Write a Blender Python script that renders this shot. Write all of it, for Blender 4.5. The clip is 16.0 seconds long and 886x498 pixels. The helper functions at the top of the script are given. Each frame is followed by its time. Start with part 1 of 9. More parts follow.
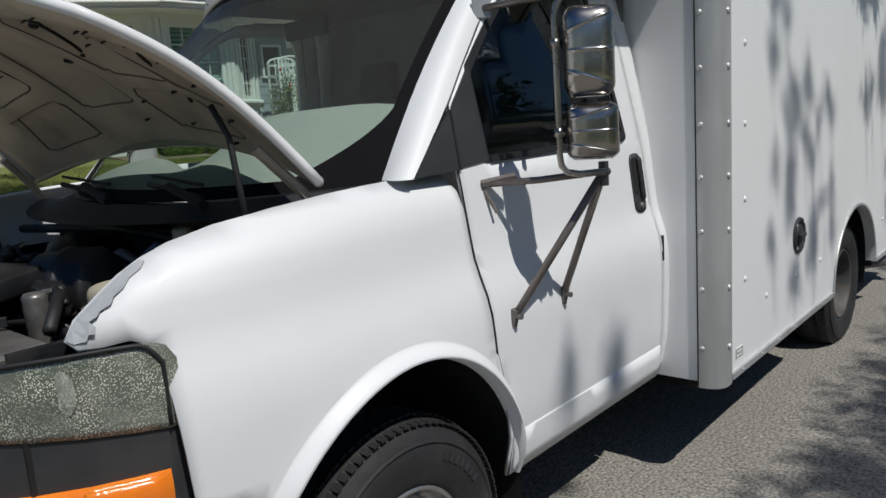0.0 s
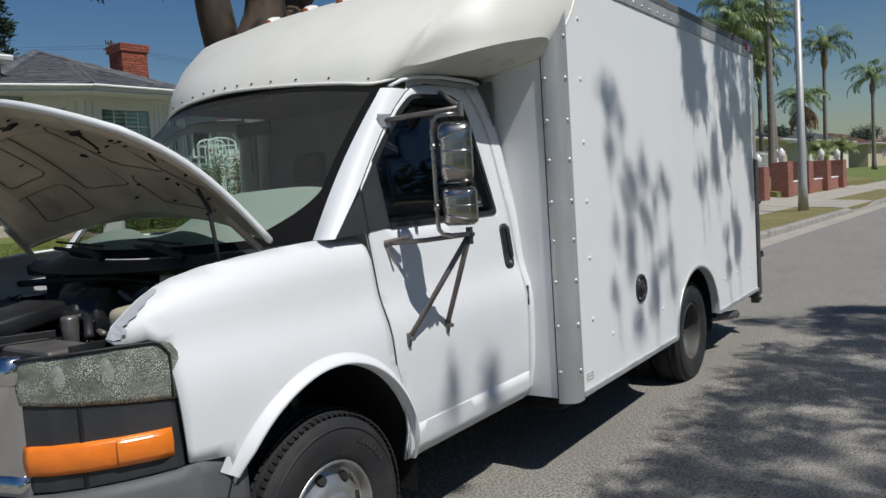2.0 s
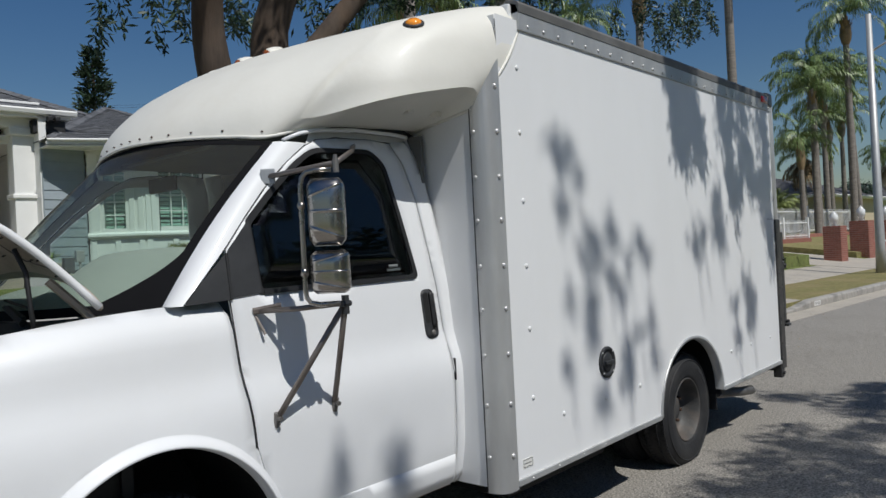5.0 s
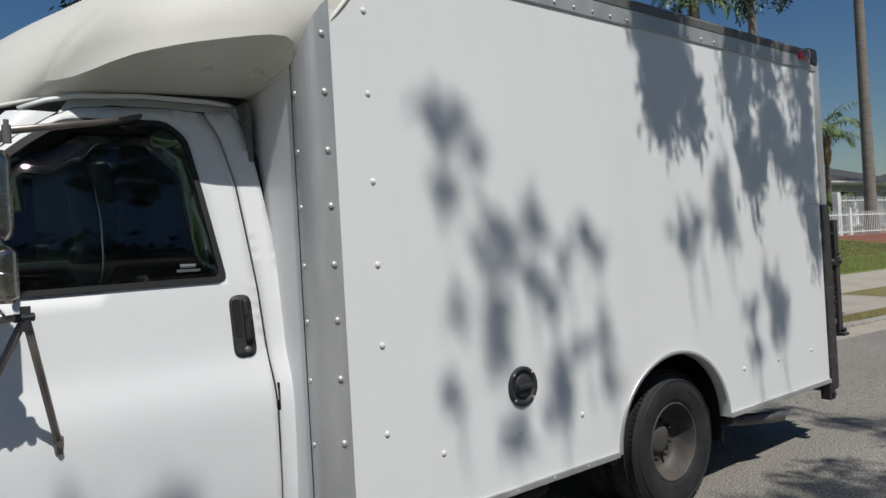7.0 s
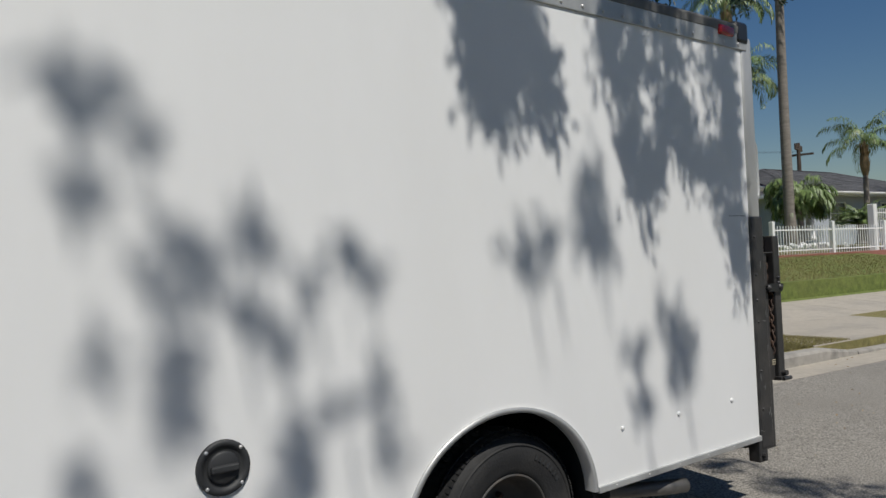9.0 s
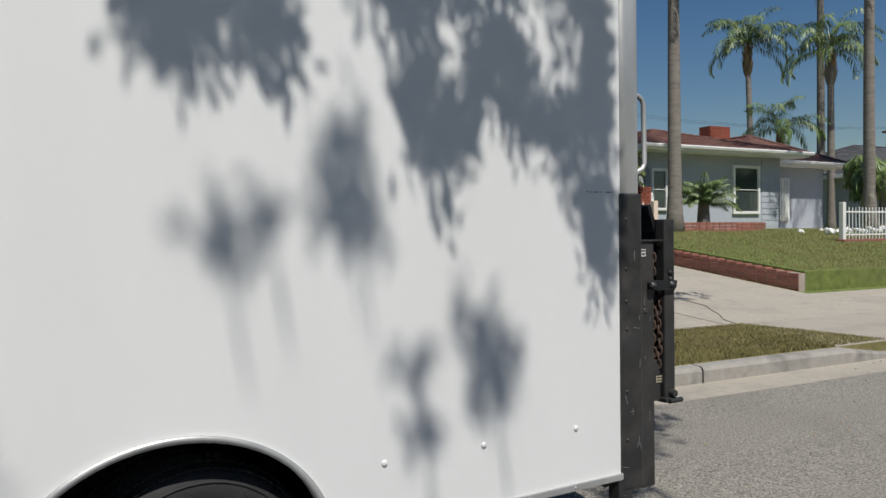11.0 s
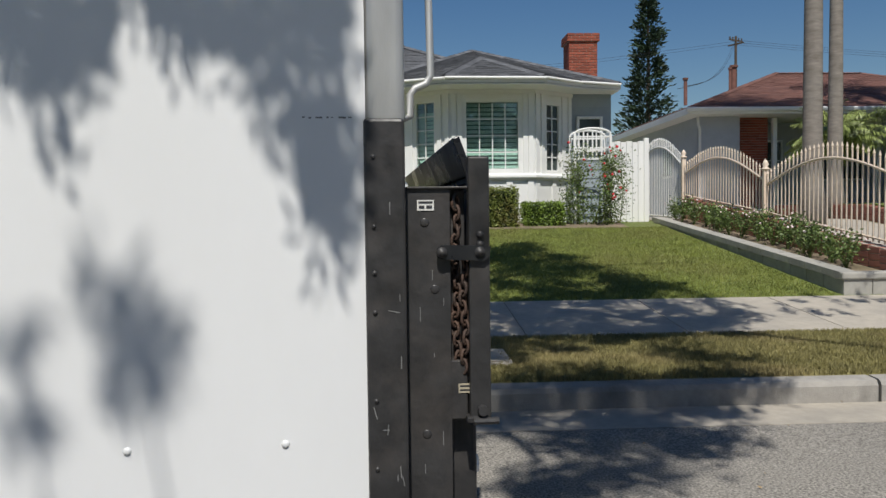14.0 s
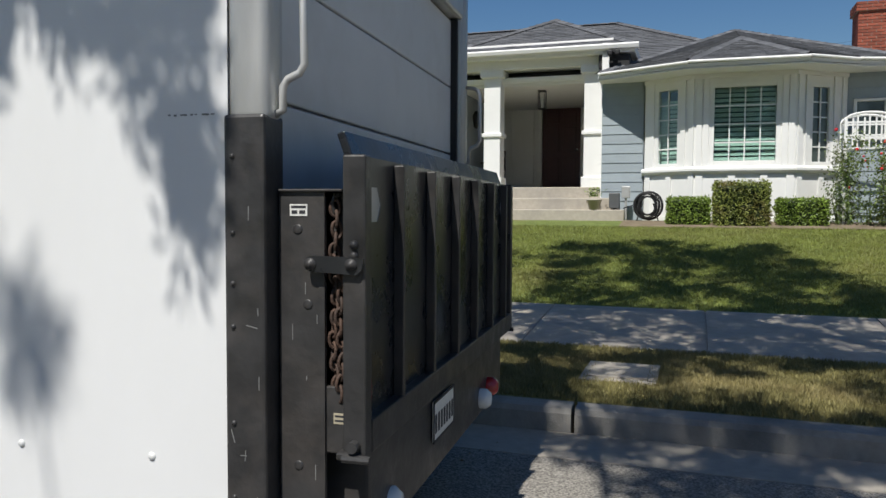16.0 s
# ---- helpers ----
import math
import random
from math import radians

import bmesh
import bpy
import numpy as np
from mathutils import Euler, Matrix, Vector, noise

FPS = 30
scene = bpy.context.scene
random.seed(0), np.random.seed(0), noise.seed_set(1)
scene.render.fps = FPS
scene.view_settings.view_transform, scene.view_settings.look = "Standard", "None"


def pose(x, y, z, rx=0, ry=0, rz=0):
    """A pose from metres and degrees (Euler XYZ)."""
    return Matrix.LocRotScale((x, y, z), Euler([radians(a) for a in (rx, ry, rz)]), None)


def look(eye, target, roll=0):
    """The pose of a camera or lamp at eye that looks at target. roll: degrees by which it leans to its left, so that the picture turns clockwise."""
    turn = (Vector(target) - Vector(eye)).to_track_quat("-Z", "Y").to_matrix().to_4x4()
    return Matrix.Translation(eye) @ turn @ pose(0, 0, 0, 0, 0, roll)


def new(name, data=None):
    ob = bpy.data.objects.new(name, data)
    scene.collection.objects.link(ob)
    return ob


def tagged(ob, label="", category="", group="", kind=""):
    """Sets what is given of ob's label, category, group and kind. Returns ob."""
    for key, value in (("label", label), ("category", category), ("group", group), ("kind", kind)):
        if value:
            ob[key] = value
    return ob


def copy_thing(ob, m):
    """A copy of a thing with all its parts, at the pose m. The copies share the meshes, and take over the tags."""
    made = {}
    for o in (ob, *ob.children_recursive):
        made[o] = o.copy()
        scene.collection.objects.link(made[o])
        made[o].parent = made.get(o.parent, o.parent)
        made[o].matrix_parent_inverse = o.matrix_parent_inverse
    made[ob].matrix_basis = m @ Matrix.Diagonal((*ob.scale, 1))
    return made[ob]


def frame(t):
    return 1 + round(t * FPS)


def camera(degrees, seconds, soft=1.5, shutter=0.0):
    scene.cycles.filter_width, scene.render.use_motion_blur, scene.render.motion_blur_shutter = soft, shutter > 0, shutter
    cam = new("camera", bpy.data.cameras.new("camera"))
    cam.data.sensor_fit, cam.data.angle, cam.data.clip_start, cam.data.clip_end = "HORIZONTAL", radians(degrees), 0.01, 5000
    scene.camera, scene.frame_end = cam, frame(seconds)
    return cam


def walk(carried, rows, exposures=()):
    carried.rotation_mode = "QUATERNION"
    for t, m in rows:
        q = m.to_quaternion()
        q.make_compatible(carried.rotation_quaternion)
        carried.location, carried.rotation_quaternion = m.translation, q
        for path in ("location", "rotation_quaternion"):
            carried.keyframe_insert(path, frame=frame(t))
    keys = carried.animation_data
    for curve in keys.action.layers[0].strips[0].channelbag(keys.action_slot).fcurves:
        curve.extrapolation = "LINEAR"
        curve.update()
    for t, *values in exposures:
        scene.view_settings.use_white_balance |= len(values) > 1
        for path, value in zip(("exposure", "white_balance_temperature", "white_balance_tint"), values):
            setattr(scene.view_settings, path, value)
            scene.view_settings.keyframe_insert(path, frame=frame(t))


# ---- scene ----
cam = camera(61.0, 16.0)
PATH = [
    (0, (-3.081, -1.071, 1.568), (-1.602, 0.232, 1.228), -4.0),
    (0.5, (-3.257, -1.216, 1.6), (-1.7, 0.012, 1.343), -4.2),
    (1, (-3.403, -1.413, 1.559), (-1.812, -0.221, 1.342), -3.5),
    (1.5, (-3.529, -1.542, 1.56), (-1.913, -0.379, 1.369), -3.6),
    (2, (-3.716, -1.685, 1.565), (-2.091, -0.53, 1.416), -3.8),
    (2.5, (-3.843, -1.833, 1.586), (-2.215, -0.677, 1.474), -3.9),
    (3, (-3.89, -1.957, 1.57), (-2.276, -0.778, 1.492), -4.0),
    (3.2, (-3.899, -1.995, 1.581), (-2.295, -0.802, 1.507), -3.8),
    (5.3, (-2.793, -2.097, 1.55), (-1.305, -0.761, 1.558), -3.0),
    (5.5, (-2.665, -2.124, 1.542), (-1.198, -0.765, 1.545), -3.0),
    (6, (-2.313, -2.154, 1.543), (-0.902, -0.736, 1.559), -3.0),
    (6.5, (-1.961, -2.268, 1.515), (-0.618, -0.786, 1.533), -3.2),
    (7, (-1.615, -2.318, 1.5), (-0.332, -0.783, 1.51), -3.3),
    (7.5, (-1.237, -2.28, 1.517), (0.004, -0.711, 1.524), -3.0),
    (8, (-0.867, -2.315, 1.521), (0.344, -0.723, 1.512), -2.5),
    (8.5, (-0.508, -2.337, 1.541), (0.689, -0.735, 1.526), -2.0),
    (9, (-0.114, -2.305, 1.502), (1.088, -0.707, 1.54), -2.6),
    (9.5, (0.294, -2.307, 1.532), (1.496, -0.709, 1.531), -1.5),
    (12, (2.223, -2.475, 1.437), (3.041, -0.65, 1.398), -1.0),
    (12.5, (2.628, -2.493, 1.389), (3.337, -0.623, 1.342), -1.0),
    (13, (2.974, -2.47, 1.398), (3.553, -0.557, 1.335), -0.9),
    (13.5, (3.343, -2.331, 1.417), (3.758, -0.376, 1.342), -0.8),
    (14, (3.708, -2.287, 1.384), (3.94, -0.302, 1.301), -0.7),
    (14.5, (4.019, -2.219, 1.393), (4.066, -0.221, 1.297), -0.4),
    (15, (4.304, -2.032, 1.422), (4.176, -0.039, 1.316), -0.2),
    (15.5, (4.553, -1.945, 1.406), (4.254, 0.03, 1.302), -0.1),
    (16, (4.852, -1.869, 1.423), (4.344, 0.063, 1.322), 0.3),
]
walk(cam, [(t, look(eye, target, roll)) for t, eye, target, roll in PATH],
     [(0, -0.48, 6220, 9), (1.5, -0.38, 6160, 9), (3.2, -0.33, 6130, 9), (5.5, -0.43, 6160, 9), (9.0, -0.40, 6400, 9), (12.0, -0.18, 6380, 9), (14.5, -0.08, 6380, 9), (16.0, 0.06, 6350, 9)])

# ---- world, sun ----
SUN_DX, SUN_DY = 0.12, 0.66          # ground shift of a shadow per metre of height
TO_SUN = Vector((-SUN_DX, -SUN_DY, 1.0)).normalized()
world = bpy.data.worlds.new("world")
scene.world = world
world.use_nodes = True
_wn = world.node_tree.nodes
_sky = _wn.new("ShaderNodeTexSky")
_sky.sky_type = "NISHITA"
_sky.sun_disc = False
_sky.sun_elevation = math.asin(TO_SUN.z)
_sky.sun_rotation = math.atan2(TO_SUN.x, TO_SUN.y)
_sky.altitude = 50
_sky.air_density, _sky.dust_density, _sky.ozone_density = 1.15, 0.6, 1.7
_wn["Background"].inputs[1].default_value = 0.069
_hs = _wn.new("ShaderNodeHueSaturation")
_hs.inputs["Saturation"].default_value = 1.32
_hs.inputs["Hue"].default_value = 0.506
world.node_tree.links.new(_sky.outputs[0], _hs.inputs["Color"])
world.node_tree.links.new(_hs.outputs[0], _wn["Background"].inputs[0])
sun = new("sun", bpy.data.lights.new("sun", "SUN"))
sun.data.energy, sun.data.angle, sun.data.color = 5.0, radians(0.53), (1.0, 0.955, 0.88)
sun.matrix_world = look(TO_SUN * 60, (0, 0, 0))

# ---- small mesh tools ----
def rngof(seed):
    return random.Random(seed)


def thing(name, m=None, label="", category="", group="", kind=""):
    ob = new(name)
    ob.empty_display_size = 0.2
    if m is not None:
        ob.matrix_basis = m
    return tagged(ob, label, category, group, kind)


def part(name, bm, material, parent=None, label="", smooth=False, kind=""):
    me = bpy.data.meshes.new(name)
    bm.normal_update()
    bm.to_mesh(me)
    bm.free()
    if isinstance(material, (list, tuple)):
        for q in material:
            me.materials.append(q)
    else:
        me.materials.append(material)
    if smooth:
        for p in me.polygons:
            p.use_smooth = True
    ob = new(name, me)
    if parent is not None:
        ob.parent = parent
    return tagged(ob, label, kind=kind)


def again(ob, m, parent=None):
    """Another object on the same mesh."""
    o = new(ob.name.split(".")[0], ob.data)
    o.parent = parent or ob.parent
    o.matrix_basis = m
    for key in ("label", "kind"):
        if key in ob:
            o[key] = ob[key]
    return o


def mesh(verts, faces):
    bm = bmesh.new()
    vs = [bm.verts.new(v) for v in verts]
    for f in faces:
        try:
            bm.faces.new([vs[i] for i in f])
        except ValueError:
            pass
    return bm


def bevelled(bm, w, seg=2, angle=25):
    if w <= 0:
        return bm
    edges = [e for e in bm.edges if len(e.link_faces) == 2 and e.calc_face_angle(0) > radians(angle)]
    bmesh.ops.bevel(bm, geom=edges, offset=w, segments=seg, affect="EDGES", profile=0.5, clamp_overlap=True)
    return bm


def box(x0, x1, y0, y1, z0, z1, bevel=0.0, seg=2):
    bm = bmesh.new()
    bmesh.ops.create_cube(bm, size=1, matrix=Matrix.LocRotScale(((x0 + x1) / 2, (y0 + y1) / 2, (z0 + z1) / 2), None, (abs(x1 - x0), abs(y1 - y0), abs(z1 - z0))))
    return bevelled(bm, bevel, seg)


def join(*bms):
    out = bms[0]
    for b in bms[1:]:
        me = bpy.data.meshes.new("tmp")
        b.to_mesh(me)
        b.free()
        out.from_mesh(me)
        bpy.data.meshes.remove(me)
    return out


def moved(bm, m):
    bmesh.ops.transform(bm, matrix=m, verts=bm.verts)
    return bm


def prism(poly, axis, a, b, bevel=0.0, seg=2):
    """A polygon swept along an axis from a to b. poly gives the two other axes in xyz order."""
    def at(p, t):
        return {"x": (t, p[0], p[1]), "y": (p[0], t, p[1]), "z": (p[0], p[1], t)}[axis]
    n = len(poly)
    bm = mesh([at(p, a) for p in poly] + [at(p, b) for p in poly], [tuple(range(n))[::-1], tuple(range(n, 2 * n))] + [(i, (i + 1) % n, n + (i + 1) % n, n + i) for i in range(n)])
    bmesh.ops.recalc_face_normals(bm, faces=bm.faces)
    return bevelled(bm, bevel, seg)


def tube(points, r, sides=8, closed=False, radii=None, caps=True):
    """A round bar along points."""
    P = [Vector(p) for p in points]
    n = len(P)
    verts, faces = [], []
    up = None
    for i in range(n):
        if closed:
            t = (P[(i + 1) % n] - P[i - 1]).normalized()
        else:
            t = (P[min(i + 1, n - 1)] - P[max(i - 1, 0)]).normalized()
        if up is None:
            up = t.orthogonal().normalized()
        else:
            up = (up - t * up.dot(t)).normalized()
        w = t.cross(up)
        rr = radii[i] if radii else r
        for k in range(sides):
            a = 2 * math.pi * k / sides
            verts.append(P[i] + (up * math.cos(a) + w * math.sin(a)) * rr)
    m = n if closed else n - 1
    for i in range(m):
        for k in range(sides):
            a, b = i * sides + k, i * sides + (k + 1) % sides
            c, d = ((i + 1) % n) * sides + (k + 1) % sides, ((i + 1) % n) * sides + k
            faces.append((a, b, c, d))
    if caps and not closed:
        faces += [tuple(range(sides))[::-1], tuple(range((n - 1) * sides, n * sides))]
    return mesh(verts, faces)


def lathe(profile, axis="y", segs=32, closed=False):
    """Turns (radius, height) pairs round an axis."""
    verts, faces = [], []
    for k in range(segs):
        a = 2 * math.pi * k / segs
        for r, h in profile:
            u, v = r * math.cos(a), r * math.sin(a)
            verts.append({"y": (u, h, v), "z": (u, v, h), "x": (h, u, v)}[axis])
    n = len(profile)
    for k in range(segs):
        k2 = (k + 1) % segs
        for i in range(n if closed else n - 1):
            j = (i + 1) % n
            faces.append((k * n + i, k * n + j, k2 * n + j, k2 * n + i))
    bm = mesh(verts, faces)
    bmesh.ops.remove_doubles(bm, verts=bm.verts, dist=1e-5)
    bmesh.ops.recalc_face_normals(bm, faces=bm.faces)
    return bm


def arc(cx, cz, r, a0, a1, n, rz=None):
    return [(cx + r * math.cos(radians(a0 + (a1 - a0) * i / n)), cz + (rz or r) * math.sin(radians(a0 + (a1 - a0) * i / n))) for i in range(n + 1)]


def inside(p, poly):
    x, z = p
    hit = False
    for (x1, z1), (x2, z2) in zip(poly, poly[1:] + poly[:1]):
        if (z1 > z) != (z2 > z) and x < (x2 - x1) * (z - z1) / (z2 - z1) + x1:
            hit = not hit
    return hit


def densified(poly, step):
    out = []
    for (x1, z1), (x2, z2) in zip(poly, poly[1:] + poly[:1]):
        n = max(1, int(math.hypot(x2 - x1, z2 - z1) / step))
        out += [(x1 + (x2 - x1) * i / n, z1 + (z2 - z1) * i / n) for i in range(n)]
    return out


def rounded(poly, r, n=4):
    """Rounds the corners of a polygon; r may be one radius or one a corner."""
    out = []
    k = len(poly)
    for i in range(k):
        p, a, b = Vector(poly[i]), Vector(poly[i - 1]), Vector(poly[(i + 1) % k])
        rr = r[i] if isinstance(r, (list, tuple)) else r
        rr = min(rr, (a - p).length * 0.48, (b - p).length * 0.48)
        if rr <= 1e-4:
            out.append(tuple(p))
            continue
        p0, p1 = p + (a - p).normalized() * rr, p + (b - p).normalized() * rr
        for j in range(n + 1):
            t = j / n
            out.append(tuple(p0 * (1 - t) ** 2 + p * 2 * t * (1 - t) + p1 * t * t))
    return out


def thicken(bm, depth):
    """Gives a skin a back, depth metres behind it."""
    bm.normal_update()
    rim = [(e.verts[0], e.verts[1], e.link_faces[0]) for e in bm.edges if len(e.link_faces) == 1]
    front = bm.faces[:]
    back = {v: bm.verts.new(v.co - v.normal * depth) for v in bm.verts[:]}
    for f in front:
        bm.faces.new([back[v] for v in reversed(f.verts)])
    for a, b, f in rim:
        vs = list(f.verts)
        i = vs.index(a)
        if vs[(i + 1) % len(vs)] == b:
            a, b = b, a
        bm.faces.new((a, b, back[b], back[a]))
    return bm


def sheet(poly, place, step=0.06, holes=(), thick=0.0, flip=False):
    """A skin over a flat outline (u, v) with holes, laid into space by place(u, v), with thickness to its back."""
    from mathutils.geometry import delaunay_2d_cdt
    rings = [densified(list(poly), step)] + [densified(list(h), step) for h in holes]
    pts, edges = [], []
    for ring in rings:
        b = len(pts)
        pts += [Vector(p) for p in ring]
        edges += [(b + i, b + (i + 1) % len(ring)) for i in range(len(ring))]
    us, vs = [p[0] for p in rings[0]], [p[1] for p in rings[0]]
    nu, nv = int((max(us) - min(us)) / step), int((max(vs) - min(vs)) / step)
    edge_pts = [Vector(p) for ring in rings for p in ring]
    for i in range(1, nu + 1):
        for j in range(1, nv + 1):
            q = (min(us) + i * step + 0.0013, min(vs) + j * step + 0.0017)
            if inside(q, rings[0]) and not any(inside(q, h) for h in rings[1:]) and min((e - Vector(q)).length_squared for e in edge_pts) > (0.45 * step) ** 2:
                pts.append(Vector(q))
    v2, _, f2, *_ = delaunay_2d_cdt(pts, edges, [], 0, 1e-5)
    keep = []
    for f in f2:
        c = sum((v2[i] for i in f), Vector((0, 0))) / len(f)
        if inside(c, rings[0]) and not any(inside(c, h) for h in rings[1:]):
            keep.append(tuple(f)[::-1] if flip else tuple(f))
    bm = mesh([place(p.x, p.y) for p in v2], keep)
    bmesh.ops.delete(bm, geom=[v for v in bm.verts if not v.link_faces], context="VERTS")
    if thick:
        thicken(bm, abs(thick))
    return bm


def gridskin(f, nu, nv, closed_u=False):
    """A skin from f(u, v) with u, v in 0..1."""
    verts = [f(i / nu, j / nv) for i in range(nu + 1) for j in range(nv + 1)]
    return mesh(verts, [(i * (nv + 1) + j, (i + 1) * (nv + 1) + j, (i + 1) * (nv + 1) + j + 1, i * (nv + 1) + j + 1) for i in range(nu) for j in range(nv)])


# ---- materials ----
def shader(name, base, rough=0.5, metal=0.0, spec=0.5, coat=0.0, var=0.12, scale=6.0, stain=None, stain_scale=1.2, stain_amount=0.0, bump=0.0, bump_scale=60.0, per_object=0.0, rough_var=0.0, coords="Object", stretch=(1, 1, 1), transmission=0.0, island=0.0, subsurface=0.0):
    """A surface with grain, stains, uneven gloss and fine relief."""
    m = bpy.data.materials.new(name)
    m.use_nodes = True
    nt = m.node_tree
    N, L = nt.nodes, nt.links
    b = N["Principled BSDF"]
    b.inputs["Roughness"].default_value = rough
    b.inputs["Metallic"].default_value = metal
    b.inputs["Specular IOR Level"].default_value = spec
    b.inputs["Coat Weight"].default_value = coat
    b.inputs["Coat Roughness"].default_value = 0.12
    b.inputs["Transmission Weight"].default_value = transmission
    if subsurface:
        b.inputs["Subsurface Weight"].default_value = subsurface
    tc = N.new("ShaderNodeTexCoord")
    mp = N.new("ShaderNodeMapping")
    mp.inputs["Scale"].default_value = stretch
    L.new(tc.outputs[coords], mp.inputs[0])
    n1 = N.new("ShaderNodeTexNoise")
    n1.inputs["Scale"].default_value, n1.inputs["Detail"].default_value, n1.inputs["Roughness"].default_value = scale, 6, 0.62
    L.new(mp.outputs[0], n1.inputs["Vector"])
    ramp = N.new("ShaderNodeMapRange")
    ramp.inputs[1].default_value, ramp.inputs[2].default_value = 0.3, 0.7
    ramp.inputs[3].default_value, ramp.inputs[4].default_value = 1 - var, 1 + var
    L.new(n1.outputs[0], ramp.inputs[0])
    mul = N.new("ShaderNodeMixRGB")
    mul.blend_type = "MULTIPLY"
    mul.inputs[0].default_value = 1
    mul.inputs[1].default_value = (*base, 1)
    L.new(ramp.outputs[0], mul.inputs[2])
    col = mul.outputs[0]
    if per_object or island:
        info = N.new("ShaderNodeObjectInfo") if per_object else N.new("ShaderNodeNewGeometry")
        r2 = N.new("ShaderNodeMapRange")
        amount = per_object or island
        r2.inputs[3].default_value, r2.inputs[4].default_value = 1 - amount, 1 + amount
        L.new(info.outputs["Random" if per_object else "Random Per Island"], r2.inputs[0])
        m2 = N.new("ShaderNodeMixRGB")
        m2.blend_type = "MULTIPLY"
        m2.inputs[0].default_value = 1
        L.new(col, m2.inputs[1])
        L.new(r2.outputs[0], m2.inputs[2])
        col = m2.outputs[0]
    if stain_amount:
        n2 = N.new("ShaderNodeTexNoise")
        n2.inputs["Scale"].default_value, n2.inputs["Detail"].default_value, n2.inputs["Roughness"].default_value = stain_scale, 8, 0.6
        L.new(mp.outputs[0], n2.inputs["Vector"])
        r3 = N.new("ShaderNodeMapRange")
        r3.inputs[1].default_value, r3.inputs[2].default_value, r3.inputs[4].default_value = 0.48, 0.72, stain_amount
        L.new(n2.outputs[0], r3.inputs[0])
        m3 = N.new("ShaderNodeMixRGB")
        L.new(r3.outputs[0], m3.inputs[0])
        L.new(col, m3.inputs[1])
        m3.inputs[2].default_value = (*(stain or base), 1)
        col = m3.outputs[0]
    L.new(col, b.inputs["Base Color"])
    if rough_var:
        r4 = N.new("ShaderNodeMapRange")
        r4.inputs[1].default_value, r4.inputs[2].default_value = 0.3, 0.7
        r4.inputs[3].default_value, r4.inputs[4].default_value = max(0.02, rough - rough_var), min(1, rough + rough_var)
        L.new(n1.outputs[0], r4.inputs[0])
        L.new(r4.outputs[0], b.inputs["Roughness"])
    if bump:
        n3 = N.new("ShaderNodeTexNoise")
        n3.inputs["Scale"].default_value, n3.inputs["Detail"].default_value = bump_scale, 4
        L.new(mp.outputs[0], n3.inputs["Vector"])
        bp = N.new("ShaderNodeBump")
        bp.inputs["Strength"].default_value, bp.inputs["Distance"].default_value = min(1, bump), 0.01
        L.new(n3.outputs[0], bp.inputs["Height"])
        L.new(bp.outputs[0], b.inputs["Normal"])
    return m


def glass(name, tint, rough=0.01, ior=1.45):
    m = bpy.data.materials.new(name)
    m.use_nodes = True
    b = m.node_tree.nodes["Principled BSDF"]
    b.inputs["Base Color"].default_value = (*tint, 1)
    b.inputs["Roughness"].default_value = rough
    b.inputs["Transmission Weight"].default_value = 1
    b.inputs["IOR"].default_value = ior
    return m


def pane(name, tint, gloss=0.9, ior=1.5, dust=0.0):
    """Thin glass: tinted see-through with a clear reflection."""
    m = bpy.data.materials.new(name)
    m.use_nodes = True
    N, L = m.node_tree.nodes, m.node_tree.links
    N.remove(N["Principled BSDF"])
    tr, gl, mx, fr = N.new("ShaderNodeBsdfTransparent"), N.new("ShaderNodeBsdfGlossy"), N.new("ShaderNodeMixShader"), N.new("ShaderNodeLayerWeight")
    tr.inputs[0].default_value = (*tint, 1)
    gl.inputs[0].default_value = (gloss, gloss, gloss, 1)
    gl.inputs["Roughness"].default_value = 0.02
    fr.inputs[0].default_value = 0.5
    pw, ma = N.new("ShaderNodeMath"), N.new("ShaderNodeMath")
    pw.operation, ma.operation = "POWER", "MULTIPLY_ADD"
    pw.inputs[1].default_value = 4.0
    ma.inputs[1].default_value, ma.inputs[2].default_value = 0.9, ((ior - 1) / (ior + 1)) ** 2 * 2
    L.new(fr.outputs["Facing"], pw.inputs[0])
    L.new(pw.outputs[0], ma.inputs[0])
    L.new(ma.outputs[0], mx.inputs[0])
    L.new(tr.outputs[0], mx.inputs[1])
    L.new(gl.outputs[0], mx.inputs[2])
    top = mx
    if dust:
        df, top, ns = N.new("ShaderNodeBsdfDiffuse"), N.new("ShaderNodeMixShader"), N.new("ShaderNodeTexNoise")
        df.inputs[0].default_value = (0.43, 0.41, 0.37, 1)
        ns.inputs["Scale"].default_value = 0.9
        rr = N.new("ShaderNodeMapRange")
        rr.inputs[3].default_value, rr.inputs[4].default_value = dust * 0.6, dust * 1.4
        L.new(ns.outputs[0], rr.inputs[0])
        L.new(rr.outputs[0], top.inputs[0])
        L.new(mx.outputs[0], top.inputs[1])
        L.new(df.outputs[0], top.inputs[2])
    L.new(top.outputs[0], N["Material Output"].inputs[0])
    return m


